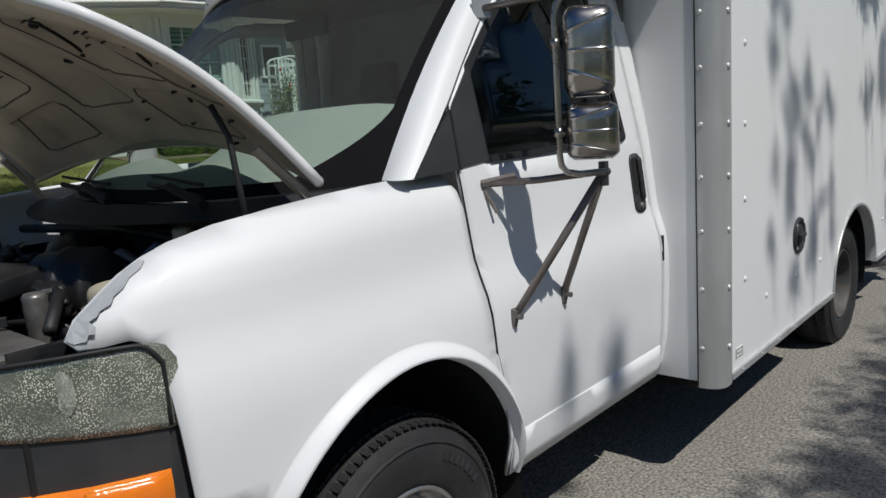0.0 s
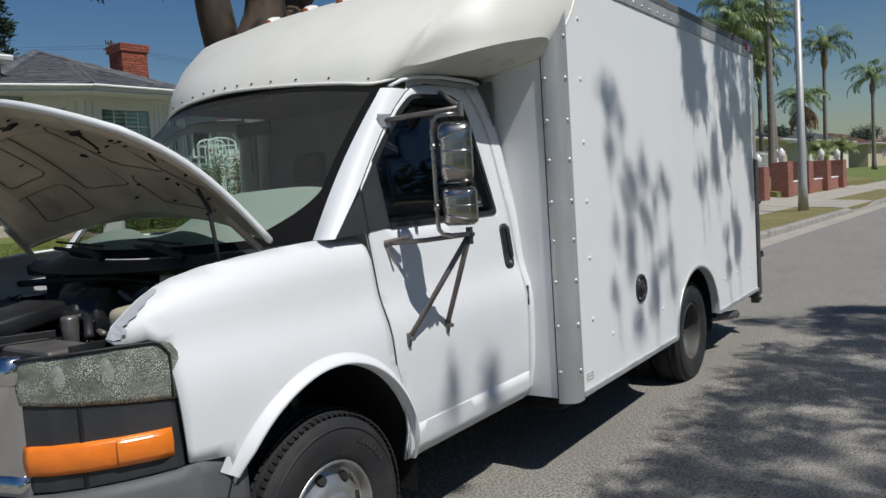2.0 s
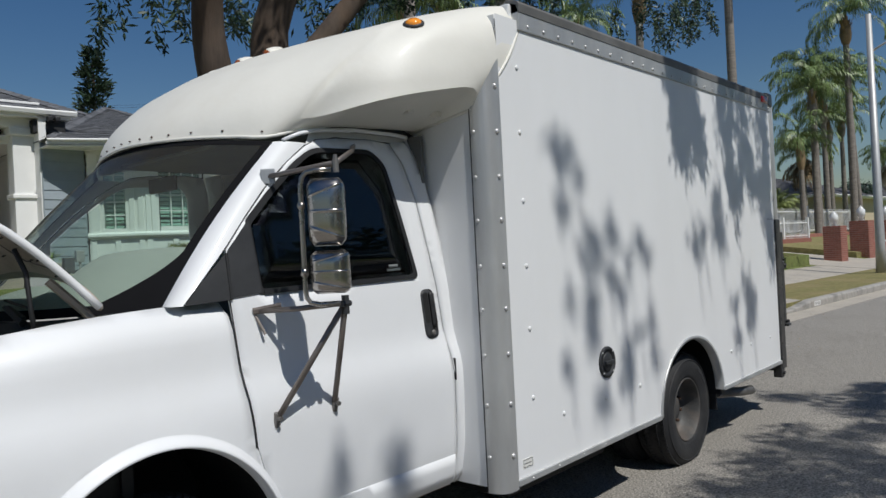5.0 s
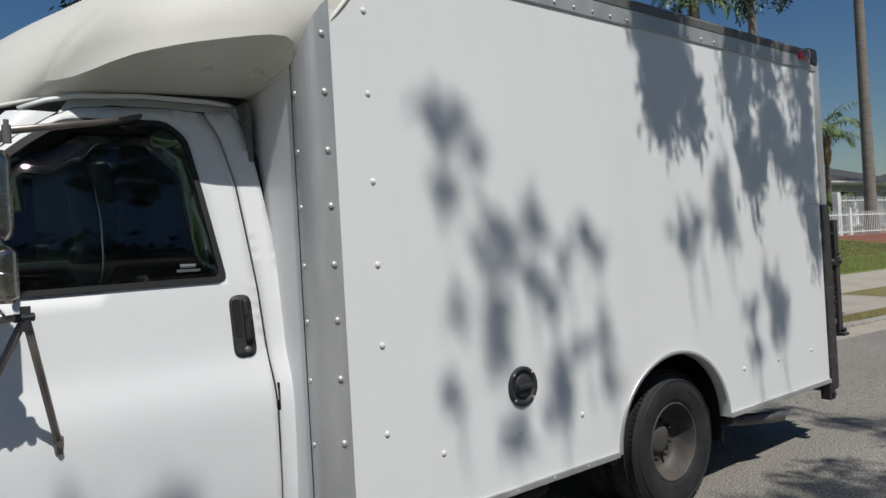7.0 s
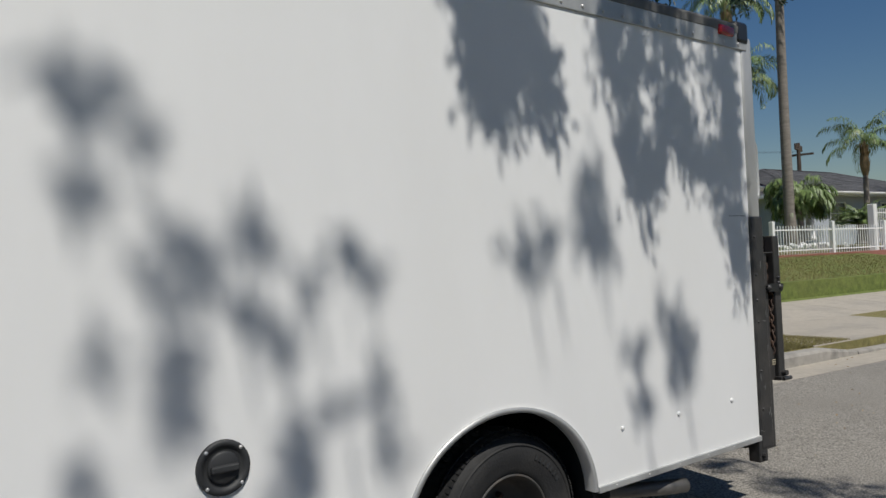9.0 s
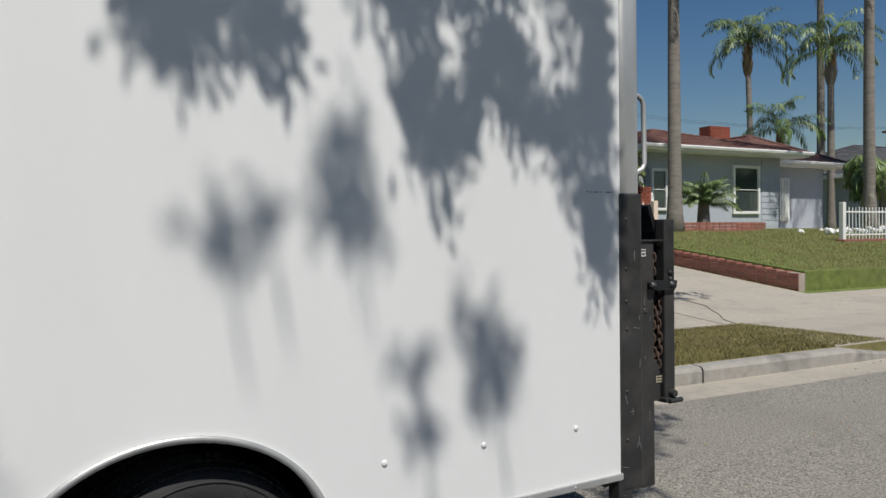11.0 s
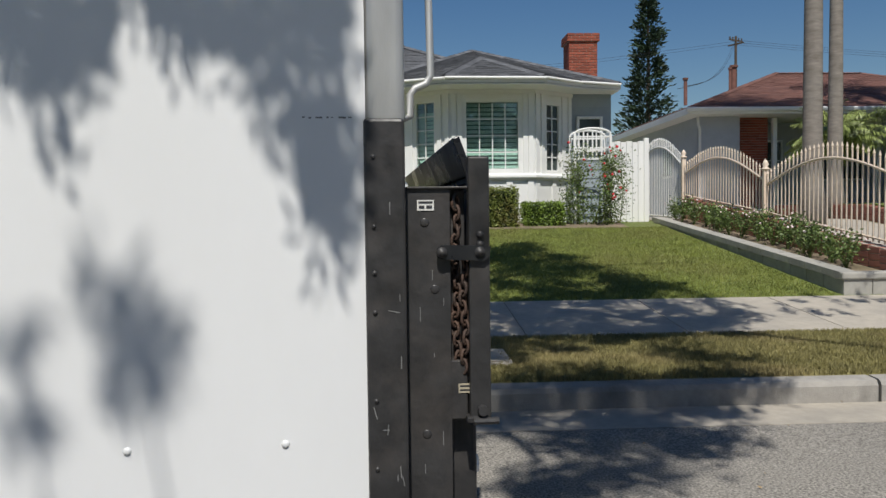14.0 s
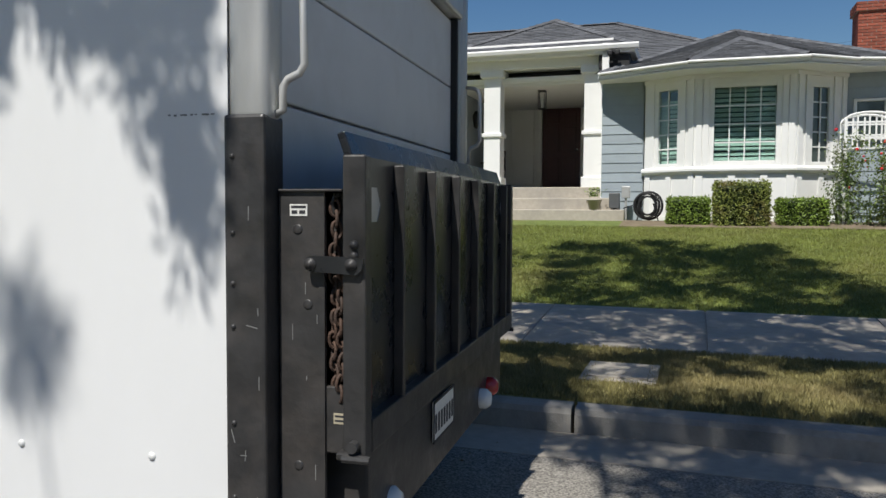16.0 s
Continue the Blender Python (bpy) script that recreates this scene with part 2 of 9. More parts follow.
M_white = shader("white_truck_paint", (0.735, 0.74, 0.745), 0.52, coat=0.06, var=0.02, scale=3, stain=(0.68, 0.67, 0.64), stain_scale=2.2, stain_amount=0.18, bump=0.03, bump_scale=300)
M_panel = shader("white_box_panel", (0.80, 0.80, 0.795), 0.42, coat=0.1, var=0.025, scale=1.7, stain=(0.70, 0.69, 0.66), stain_scale=1.1, stain_amount=0.2, bump=0.04, bump_scale=14, stretch=(1, 1, 0.35))
M_cap = shader("aged_white_fibreglass", (0.75, 0.73, 0.665), 0.52, coat=0.05, var=0.04, scale=2.5, stain=(0.60, 0.55, 0.46), stain_scale=1.6, stain_amount=0.35, bump=0.05, bump_scale=40)
M_alu = shader("weathered_aluminium", (0.52, 0.52, 0.51), 0.45, metal=0.5, var=0.12, scale=5, stain=(0.30, 0.29, 0.28), stain_scale=3, stain_amount=0.4, bump=0.06, bump_scale=150, stretch=(1, 1, 0.25), rough_var=0.1)
M_rail = shader("grimy_roof_rail", (0.15, 0.147, 0.14), 0.6, metal=0.3, var=0.2, scale=6, stain=(0.28, 0.275, 0.265), stain_scale=2.5, stain_amount=0.4)
M_rivet = shader("painted_rivet", (0.74, 0.74, 0.73), 0.35, coat=0.3, var=0.04)
M_rivet_alu = shader("dull_rivet", (0.60, 0.59, 0.58), 0.4, metal=0.5, var=0.08)
M_blacksteel = shader("worn_black_steel", (0.034, 0.033, 0.033), 0.42, spec=0.5, var=0.3, scale=7, stain=(0.13, 0.11, 0.095), stain_scale=5, stain_amount=0.3, bump=0.15, bump_scale=45, rough_var=0.14)
M_blackgloss = shader("black_enamel", (0.014, 0.015, 0.018), 0.28, var=0.3, scale=4, stain=(0.06, 0.058, 0.05), stain_scale=4, stain_amount=0.3, bump=0.06, bump_scale=30, rough_var=0.1)
M_rust = shader("rusty_iron", (0.075, 0.042, 0.028), 0.75, var=0.4, scale=30, stain=(0.03, 0.027, 0.025), stain_scale=14, stain_amount=0.8, bump=0.4, bump_scale=120)
M_plastic = shader("black_grained_plastic", (0.028, 0.029, 0.031), 0.55, var=0.15, scale=12, stain=(0.06, 0.06, 0.06), stain_scale=3, stain_amount=0.4, bump=0.12, bump_scale=400)
M_bumper = shader("faded_grey_bumper_plastic", (0.085, 0.088, 0.092), 0.6, var=0.1, scale=8, stain=(0.17, 0.17, 0.17), stain_scale=3, stain_amount=0.4, bump=0.15, bump_scale=300)
M_rubber = shader("tyre_rubber", (0.017, 0.017, 0.018), 0.75, var=0.25, scale=9, stain=(0.05, 0.047, 0.042), stain_scale=5, stain_amount=0.45, bump=0.2, bump_scale=90)
M_seal = shader("black_rubber_seal", (0.012, 0.012, 0.013), 0.6, var=0.2)
M_steelrim = shader("silver_steel_rim", (0.50, 0.49, 0.47), 0.35, metal=0.8, var=0.12, scale=8, stain=(0.20, 0.13, 0.08), stain_scale=5, stain_amount=0.45, rough_var=0.1)
M_darkrim = shader("dusty_dark_rim", (0.065, 0.063, 0.06), 0.6, var=0.2, scale=8, stain=(0.17, 0.12, 0.085), stain_scale=5, stain_amount=0.5, bump=0.2)
M_chrome = shader("chrome", (0.62, 0.62, 0.62), 0.12, metal=1.0, var=0.08, scale=12, rough_var=0.06)
M_stainless = shader("brushed_stainless", (0.36, 0.335, 0.305), 0.30, metal=1.0, var=0.1, scale=14, stain=(0.34, 0.29, 0.24), stain_scale=7, stain_amount=0.4, rough_var=0.1, bump=0.05, bump_scale=90)
M_arm = shader("weathered_mirror_arm", (0.23, 0.20, 0.18), 0.42, metal=0.7, var=0.2, scale=18, stain=(0.12, 0.10, 0.085), stain_scale=9, stain_amount=0.5, rough_var=0.1)
M_under = shader("underbody_black", (0.009, 0.009, 0.009), 0.8, var=0.3, scale=6, bump=0.3)
M_hoodin = shader("beige_primer_hood_underside", (0.50, 0.43, 0.345), 0.5, var=0.14, scale=4, stain=(0.15, 0.125, 0.10), stain_scale=2.4, stain_amount=0.75, bump=0.15, bump_scale=25)
M_engine = shader("dark_engine_plastic", (0.012, 0.0125, 0.014), 0.45, var=0.3, scale=8, stain=(0.05, 0.046, 0.04), stain_scale=6, stain_amount=0.4, bump=0.15, bump_scale=60, rough_var=0.12)
M_engmetal = shader("dirty_engine_metal", (0.20, 0.19, 0.18), 0.5, metal=0.6, var=0.3, scale=14, stain=(0.07, 0.055, 0.04), stain_scale=7, stain_amount=0.6, rough_var=0.15)
M_oldplastic = shader("yellowed_translucent_tank", (0.45, 0.40, 0.29), 0.5, var=0.1, scale=8, stain=(0.25, 0.2, 0.13), stain_amount=0.4)
M_primer = shader("bare_grey_primer", (0.36, 0.37, 0.39), 0.6, var=0.15, scale=20)
M_amber = shader("amber_lens", (0.85, 0.21, 0.012), 0.12, coat=0.6, var=0.1, scale=18, bump=0.12, bump_scale=220, subsurface=0.2)
M_amber2 = shader("bright_amber_lens", (0.95, 0.33, 0.03), 0.12, coat=0.6, var=0.08, scale=30, bump=0.12, bump_scale=220)
M_redlens = shader("red_lens", (0.40, 0.012, 0.012), 0.15, coat=0.6, var=0.1, bump=0.1, bump_scale=200)
M_whitelens = shader("white_lens", (0.75, 0.75, 0.73), 0.2, coat=0.4, var=0.06)
M_dash = shader("grey_green_dash", (0.30, 0.34, 0.30), 0.7, var=0.06, scale=5)
M_seat = shader("dark_grey_seat_cloth", (0.06, 0.061, 0.062), 0.9, var=0.15, scale=30)
M_interior = shader("dim_cab_lining", (0.15, 0.15, 0.145), 0.85, var=0.1)
M_windscreen = pane("windscreen_glass", (0.78, 0.87, 0.82), 0.25, 1.4, 0.055)
M_clearside = pane("green_side_glass", (0.80, 0.93, 0.87), 0.4, 1.45)
M_tint = glass("dark_tinted_glass", (0.11, 0.135, 0.14))
M_mirrorback = shader("dull_stainless", (0.40, 0.375, 0.35), 0.24, metal=1.0, var=0.12, scale=9, rough_var=0.08)
M_sticker = shader("white_sticker", (0.72, 0.71, 0.67), 0.5, var=0.06, scale=40)
M_print = shader("black_print", (0.03, 0.03, 0.035), 0.6)
M_reflector_grey = shader("silver_sticker", (0.40, 0.41, 0.42), 0.35, metal=0.3, var=0.1)

M_asphalt = shader("old_asphalt", (0.262, 0.243, 0.214), 0.9, var=0.9, scale=75, stain=(0.17, 0.158, 0.14), stain_scale=0.6, stain_amount=0.4, bump=1.0, bump_scale=60)
M_concrete = shader("street_concrete", (0.409, 0.367, 0.306), 0.85, var=0.10, scale=12, stain=(0.25, 0.235, 0.21), stain_scale=1.4, stain_amount=0.55, bump=0.25, bump_scale=120)
M_kerb = shader("weathered_kerb_concrete", (0.33, 0.31, 0.28), 0.85, var=0.14, scale=9, stain=(0.13, 0.125, 0.115), stain_scale=2.2, stain_amount=0.75, bump=0.3, bump_scale=80)
M_lawn = shader("lawn_turf", (0.13, 0.165, 0.036), 0.9, var=0.35, scale=7, stain=(0.17, 0.15, 0.055), stain_scale=0.55, stain_amount=0.55, bump=0.9, bump_scale=70)
M_drylawn = shader("dry_parkway_turf", (0.19, 0.17, 0.06), 0.9, var=0.35, scale=9, stain=(0.27, 0.205, 0.10), stain_scale=0.8, stain_amount=0.85, bump=0.9, bump_scale=70)
M_blade = shader("grass_blades", (0.18, 0.205, 0.042), 0.6, var=0.3, scale=3, stain=(0.20, 0.17, 0.06), stain_scale=0.6, stain_amount=0.5, island=0.35)
M_dryblade = shader("dry_grass_blades", (0.225, 0.20, 0.075), 0.7, var=0.3, scale=3, stain=(0.30, 0.235, 0.115), stain_scale=0.8, stain_amount=0.85, island=0.35)
M_dirt = shader("bare_ground", (0.20, 0.155, 0.105), 0.95, var=0.3, scale=4, stain=(0.12, 0.11, 0.05), stain_amount=0.5, bump=0.5)
M_housewhite = shader("white_house_paint", (0.80, 0.795, 0.775), 0.55, var=0.02, scale=4, stain=(0.70, 0.69, 0.65), stain_scale=1.5, stain_amount=0.25, bump=0.05, bump_scale=40)
M_cream = shader("cream_house_paint", (0.66, 0.62, 0.50), 0.7, var=0.03, scale=4, stain=(0.55, 0.51, 0.41), stain_amount=0.3)
M_siding = shader("blue_grey_siding", (0.30, 0.345, 0.375), 0.6, var=0.05, scale=5, stain=(0.25, 0.285, 0.31), stain_amount=0.35, per_object=0.06, bump=0.06, bump_scale=50)
M_greywall = shader("pale_grey_stucco", (0.42, 0.45, 0.50), 0.8, var=0.05, scale=6, stain=(0.36, 0.38, 0.42), stain_amount=0.3, bump=0.2, bump_scale=80)
M_shingle = shader("charcoal_shingles", (0.105, 0.108, 0.116), 0.85, var=0.25, scale=9, stain=(0.16, 0.16, 0.165), stain_scale=2, stain_amount=0.4, island=0.28, bump=0.5, bump_scale=60)
M_redroof = shader("red_brown_shingles", (0.155, 0.072, 0.056), 0.85, var=0.2, scale=8, stain=(0.105, 0.055, 0.045), stain_scale=1.5, stain_amount=0.5, island=0.25, bump=0.4, bump_scale=60)
M_brick = shader("red_brick", (0.27, 0.072, 0.042), 0.85, var=0.18, scale=14, stain=(0.22, 0.07, 0.045), stain_scale=5, stain_amount=0.5, per_object=0.28, bump=0.4, bump_scale=90)
M_mortar = shader("brick_mortar", (0.36, 0.31, 0.26), 0.9, var=0.12)
M_pinkbrick = shader("pinkish_garden_brick", (0.30, 0.125, 0.092), 0.85, var=0.15, scale=8, stain=(0.28, 0.13, 0.1), stain_amount=0.4, per_object=0.15, bump=0.3)
M_maroon = shader("dark_maroon_door", (0.055, 0.011, 0.010), 0.4, var=0.15, scale=6, stretch=(1, 1, 0.2))
M_houseglass = shader("house_window_glass", (0.05, 0.065, 0.062), 0.04, spec=0.9, var=0.1, scale=1.5)
M_blind = shader("pale_window_blind", (0.76, 0.78, 0.74), 0.7, var=0.05)
M_iron = shader("ivory_painted_iron", (0.74, 0.61, 0.49), 0.45, var=0.06, scale=10, stain=(0.5, 0.36, 0.25), stain_scale=6, stain_amount=0.3)
M_block = shader("grey_garden_block", (0.36, 0.345, 0.31), 0.9, var=0.12, scale=8, stain=(0.24, 0.23, 0.2), stain_scale=3, stain_amount=0.5, per_object=0.1, bump=0.3)
M_leaf = shader("tree_leaf", (0.036, 0.066, 0.036), 0.5, var=0.25, scale=2, island=0.4)
M_hedge = shader("hedge_leaf", (0.15, 0.22, 0.03), 0.5, var=0.3, scale=5, island=0.45)
M_hedge_red = shader("bronzed_hedge_leaf", (0.17, 0.20, 0.04), 0.5, var=0.4, scale=4, stain=(0.17, 0.06, 0.03), stain_scale=2.5, stain_amount=0.6, island=0.4)
M_rosebush = shader("rose_leaf", (0.10, 0.15, 0.035), 0.5, var=0.3, scale=4, stain=(0.22, 0.20, 0.06), stain_scale=3, stain_amount=0.5, island=0.4)
M_pine = shader("conifer_needles", (0.022, 0.045, 0.020), 0.7, var=0.35, scale=3, island=0.4)
M_palm = shader("palm_frond", (0.155, 0.22, 0.068), 0.45, var=0.25, scale=1.5, stain=(0.17, 0.16, 0.05), stain_scale=0.6, stain_amount=0.4, island=0.35)
M_palmdry = shader("dry_palm_frond", (0.27, 0.19, 0.10), 0.8, var=0.3, scale=3, island=0.3)
M_palmtrunk = shader("palm_trunk", (0.225, 0.20, 0.175), 0.9, var=0.2, scale=5, stain=(0.12, 0.10, 0.08), stain_scale=3, stain_amount=0.6, bump=0.6, bump_scale=18, stretch=(1, 1, 4))
M_bark = shader("dark_tree_bark", (0.062, 0.045, 0.033), 0.9, var=0.35, scale=9, stain=(0.15, 0.09, 0.05), stain_scale=2.5, stain_amount=0.5, bump=0.9, bump_scale=14, stretch=(1, 1, 0.3))
M_wood = shader("creosoted_pole_wood", (0.075, 0.055, 0.042), 0.9, var=0.25, scale=8, stretch=(1, 1, 0.2))
M_galv = shader("galvanised_pole", (0.45, 0.45, 0.44), 0.5, metal=0.4, var=0.08, scale=6)
M_flower = shader("red_blossom", (0.60, 0.02, 0.03), 0.6, island=0.3)
M_pinkflower = shader("white_pink_blossom", (0.75, 0.60, 0.60), 0.6, island=0.2)
M_hill = shader("hazy_hill", (0.33, 0.27, 0.22), 1.0, var=0.15, scale=0.02, stain=(0.18, 0.19, 0.15), stain_scale=0.03, stain_amount=0.6)

# ---- street frame: s along the kerb, d away from the road ----
STREET = pose(4.8, 2.92, 0, 0, 0, -3.7)
# the plots from the pavement on keep their own unit of length, 1.13 m
MARK = Vector((4.1, -2.15, 1.40))
PLOT = Matrix.Translation(MARK) @ Matrix.Scale(1.13, 4) @ Matrix.Translation(-MARK) @ STREET


def ground_z(d):
    """Height of the plots above the road."""
    return lerp_lin(d, [(-60, 0.0), (-5.5, 0.05), (0, 0.0), (0.01, 0.165), (0.16, 0.175), (1.5, 0.29), (3.15, 0.43), (9.7, 1.24), (16, 1.32), (60, 1.4), (2000, 1.4)])


def lerp_lin(t, table):
    if t <= table[0][0]:
        return table[0][1]
    for (a, va), (b, vb) in zip(table, table[1:]):
        if t <= b:
            return va + (vb - va) * (t - a) / (b - a)
    return table[-1][1]


def strip(name, s0, s1, d0, d1, material, lift=0.0, ds=2.0, dd=0.5, label="", skirt=0.12, kind="structure", outline=None, frame_of=None, height=None):
    """A slab that follows the ground's slope, or what lies inside outline(s) -> (d0, d1)."""
    ns, nd = max(1, int((s1 - s0) / ds)), max(1, int((d1 - d0) / dd))
    def f(u, v):
        s = s0 + (s1 - s0) * u
        a, b = outline(s) if outline else (d0, d1)
        d = a + (b - a) * v
        return (s, d, (height or ground_z)(d) + lift)
    bm = gridskin(f, ns, nd)
    if skirt:
        rim = [e for e in bm.edges if len(e.link_faces) == 1]
        r = bmesh.ops.extrude_edge_only(bm, edges=rim)
        bmesh.ops.translate(bm, vec=(0, 0, -skirt), verts=[g for g in r["geom"] if isinstance(g, bmesh.types.BMVert)])
    bmesh.ops.recalc_face_normals(bm, faces=bm.faces)
    ob = part(name, bm, material, label=label, kind=kind)
    ob.matrix_basis = frame_of or STREET
    return ob


S0, S1 = -70.0, 150.0
# the wide ground, with a trench for nothing: it lies just below road and plots
g = gridskin(lambda u, v: ((u - 0.5) * 3000, (v - 0.5) * 3000, -0.06), 20, 20)
tagged(part("ground", g, M_dirt, label="bare flat ground reaching to the horizon", kind="structure"), category="ground")
road = strip("road", S0, S1, -11.0, -0.52, M_asphalt, ds=4, dd=0.6, label="old grey asphalt street with patches of shade", skirt=0.05)
tagged(road, category="road")
gutter = strip("gutter", S0, S1, -0.52, 0.0, M_concrete, lift=0.004, ds=3, dd=0.6, label="pale concrete gutter beside the kerb", skirt=0.05)
tagged(gutter, category="gutter")
APRONS = [(4.95, 8.6), (19.5, 24.5), (-13.5, -9.0), (35, 39)]


def apron_drop(s):
    return max((min(1.0, max(0.0, min(s - a, b - s) / 0.9 + 0.0)) for a, b in APRONS), default=0)


kerb = thing("kerb", STREET, "weathered concrete kerb with dark stains and joints", "kerb", kind="structure")
r0 = rngof(5)
s = -40.0
while s < 75:
    n = 3.05
    a, b = s + 0.012, s + n - 0.012
    da, db = apron_drop(a), apron_drop(b)
    bm = bmesh.new()
    secs = []
    for q in range(5):
        ss = a + (b - a) * q / 4
        h = 0.165 - 0.125 * apron_drop(ss)
        secs.append([(ss, 0.0, -0.05), (ss, 0.0, h * 0.75), (ss, 0.02, h * 0.95), (ss, 0.045, h), (ss, 0.155, h + 0.006), (ss, 0.155, -0.05)])
    vs = [[bm.verts.new(p) for p in sec] for sec in secs]
    for A, B in zip(vs, vs[1:]):
        for i in range(5):
            bm.faces.new((A[i], A[i + 1], B[i + 1], B[i]))
    bm.faces.new(vs[0])
    bm.faces.new(vs[-1][::-1])
    bmesh.ops.recalc_face_normals(bm, faces=bm.faces)
    part("kerb_stone", bm, M_kerb, kerb)
    s += n

def verge_z(d):
    """Height of the grass verge between kerb and pavement."""
    return lerp_lin(d, [(0.155, 0.171), (1.0, 0.168), (2.36, 0.146)])


parkway = strip("parkway_turf", S0, S1, 0.155, 2.36, M_drylawn, lift=0.0, ds=2, dd=0.3, height=verge_z, label="half-dry grass parkway strip beside the kerb")
tagged(parkway, category="grass strip")
lawn = strip("lawn_ground", S0, S1, 3.15, 60.0, M_lawn, lift=0.0, ds=3, dd=0.7, frame_of=PLOT, label="green mown lawn sloping up to the houses")
tagged(lawn, category="lawn")
walkbed = strip("pavement", S0, S1, 1.5, 3.15, M_concrete, lift=-0.012, ds=4, dd=0.6, frame_of=PLOT, label="pale concrete pavement with scored joints", skirt=0.02)
tagged(walkbed, category="pavement")
s = -30.0
while s < 60:
    n = 1.52
    zA, zB = ground_z(1.5), ground_z(3.15)
    bm = mesh([(0.006, 1.5, zA - 0.05), (n - 0.006, 1.5, zA - 0.05), (n - 0.006, 3.15, zB - 0.05), (0.006, 3.15, zB - 0.05), (0.006, 1.5, zA + 0.004), (n - 0.006, 1.5, zA + 0.004), (n - 0.006, 3.15, zB + 0.004), (0.006, 3.15, zB + 0.004)],
              [(0, 3, 2, 1), (4, 5, 6, 7), (0, 1, 5, 4), (1, 2, 6, 5), (2, 3, 7, 6), (3, 0, 4, 7)])
    if s == -30.0:
        slab = part("paving_slab", bm, M_concrete, walkbed)
        slab.matrix_basis = Matrix.Translation((s, 0, 0))
    else:
        bm.free()
        again(slab, Matrix.Translation((s, 0, 0)))
    s += n
# driveways, flaring from the kerb to the plots
for i, (a, b) in enumerate(APRONS):
    dr = strip("driveway", a, b, 1.49, 17.0 if i else 22.0, M_concrete, lift=0.012, ds=0.8, dd=0.5, label="pale concrete driveway rising from the street", frame_of=PLOT)
    tagged(dr, category="driveway")
    a2, b2 = (-0.371 + 1.13 * (q + 0.371) for q in (a, b))

    def apron_skin(u, v, a=a, b=b, a2=a2, b2=b2):
        d = 0.157 + 2.22 * v
        w = v ** 0.8
        s0, s1 = a + (a2 - a) * w, b + (b2 - b) * w
        return (s0 + (s1 - s0) * u, d, verge_z(d) + 0.014)
    bm = gridskin(apron_skin, 8, 6)
    thicken(bm, 0.06)
    bmesh.ops.recalc_face_normals(bm, faces=bm.faces)
    ap = part("driveway_apron", bm, M_concrete, label="pale concrete apron between kerb and pavement", kind="structure")
    ap.matrix_basis = STREET
    tagged(ap, category="driveway")

# ---- the box truck ----
truck = thing("box_truck", pose(0, 0, 0), "white box truck with open bonnet, parked at the kerb", "truck")
YC = 1.22


def tpart(name, bm, mat, label="", smooth=False, parent=None):
    return part(name, bm, mat, parent or truck, label, smooth)


# cargo box
ZB, ZT = 0.47, 2.655
ARCH = arc(1.895, 0.46, 0.515, 180, 0, 26, 0.432)
outline = [(-0.155, ZB), (1.38, ZB)] + ARCH[1:-1] + [(2.41, ZB), (3.745, ZB), (3.745, ZT), (-0.155, ZT)]
side = tpart("side_panel", sheet(outline, lambda u, v: (u, 0.0, v), 0.22, thick=0.0), M_panel, "smooth white side panel with domed rivets")
side_far = tpart("side_panel", sheet(outline, lambda u, v: (u, 2 * YC, v), 0.22, flip=True), M_panel)
inner = tpart("box_core", join(box(-0.15, 1.36, 0.012, 2 * YC - 0.012, ZB + 0.02, ZT), box(1.36, 2.43, 0.012, 2 * YC - 0.012, 0.9, ZT), box(2.43, 3.74, 0.012, 2 * YC - 0.012, ZB + 0.02, ZT)), M_panel)
tpart("front_wall", prism(rounded([(-0.266, 0.07), (-0.15, 0.004), (-0.15, 2 * YC - 0.004), (-0.266, 2 * YC - 0.07)], [0.03, 0, 0, 0.03]), "z", 0.46, 2.45), M_panel)
# front corner columns of aluminium
for side_y in (1, -1):
    def colp(u, v, k=side_y):
        pts = [(-0.155, -0.004), (-0.19, -0.005), (-0.215, -0.003), (-0.235, 0.004), (-0.25, 0.016), (-0.262, 0.036), (-0.27, 0.062), (-0.272, 0.088)]
        i = min(int(u * 7), 6)
        t = u * 7 - i
        x = pts[i][0] * (1 - t) + pts[i + 1][0] * t
        y = pts[i][1] * (1 - t) + pts[i + 1][1] * t
        y = y if k > 0 else 2 * YC - y
        return (x, y, 0.435 + v * (2.01 - 0.235 * u))
    tpart("corner_column", gridskin(colp, 14, 4), M_alu, "weathered aluminium corner column", True)
for k in (0, 1):
    yy = 2 * YC - 0.089 if k else 0.089
    tpart("column_seam", box(-0.2735, -0.262, yy - 0.002, yy + 0.003, 0.44, 2.21), M_seal, "dark joint beside the corner column")
# rails
for x0, x1 in ((-0.16, 1.37), (2.42, 3.75)):
    tpart("lower_rail", box(x0, x1, -0.012, 0.03, 0.448, 0.478, 0.004), M_alu)
tpart("roof_rail", prism([(-0.010, 2.61), (-0.014, 2.70), (-0.004, 2.735), (0.05, 2.755), (0.08, 2.755), (0.08, 2.61)], "x", 0.02, 3.80, 0.003), M_alu, "dull aluminium roof rail")
tpart("roof_rail", prism([(2 * YC + 0.010, 2.61), (2 * YC + 0.014, 2.70), (2 * YC, 2.735), (2 * YC - 0.05, 2.755), (2 * YC - 0.08, 2.755), (2 * YC - 0.08, 2.61)], "x", 0.02, 3.80, 0.003), M_rail)
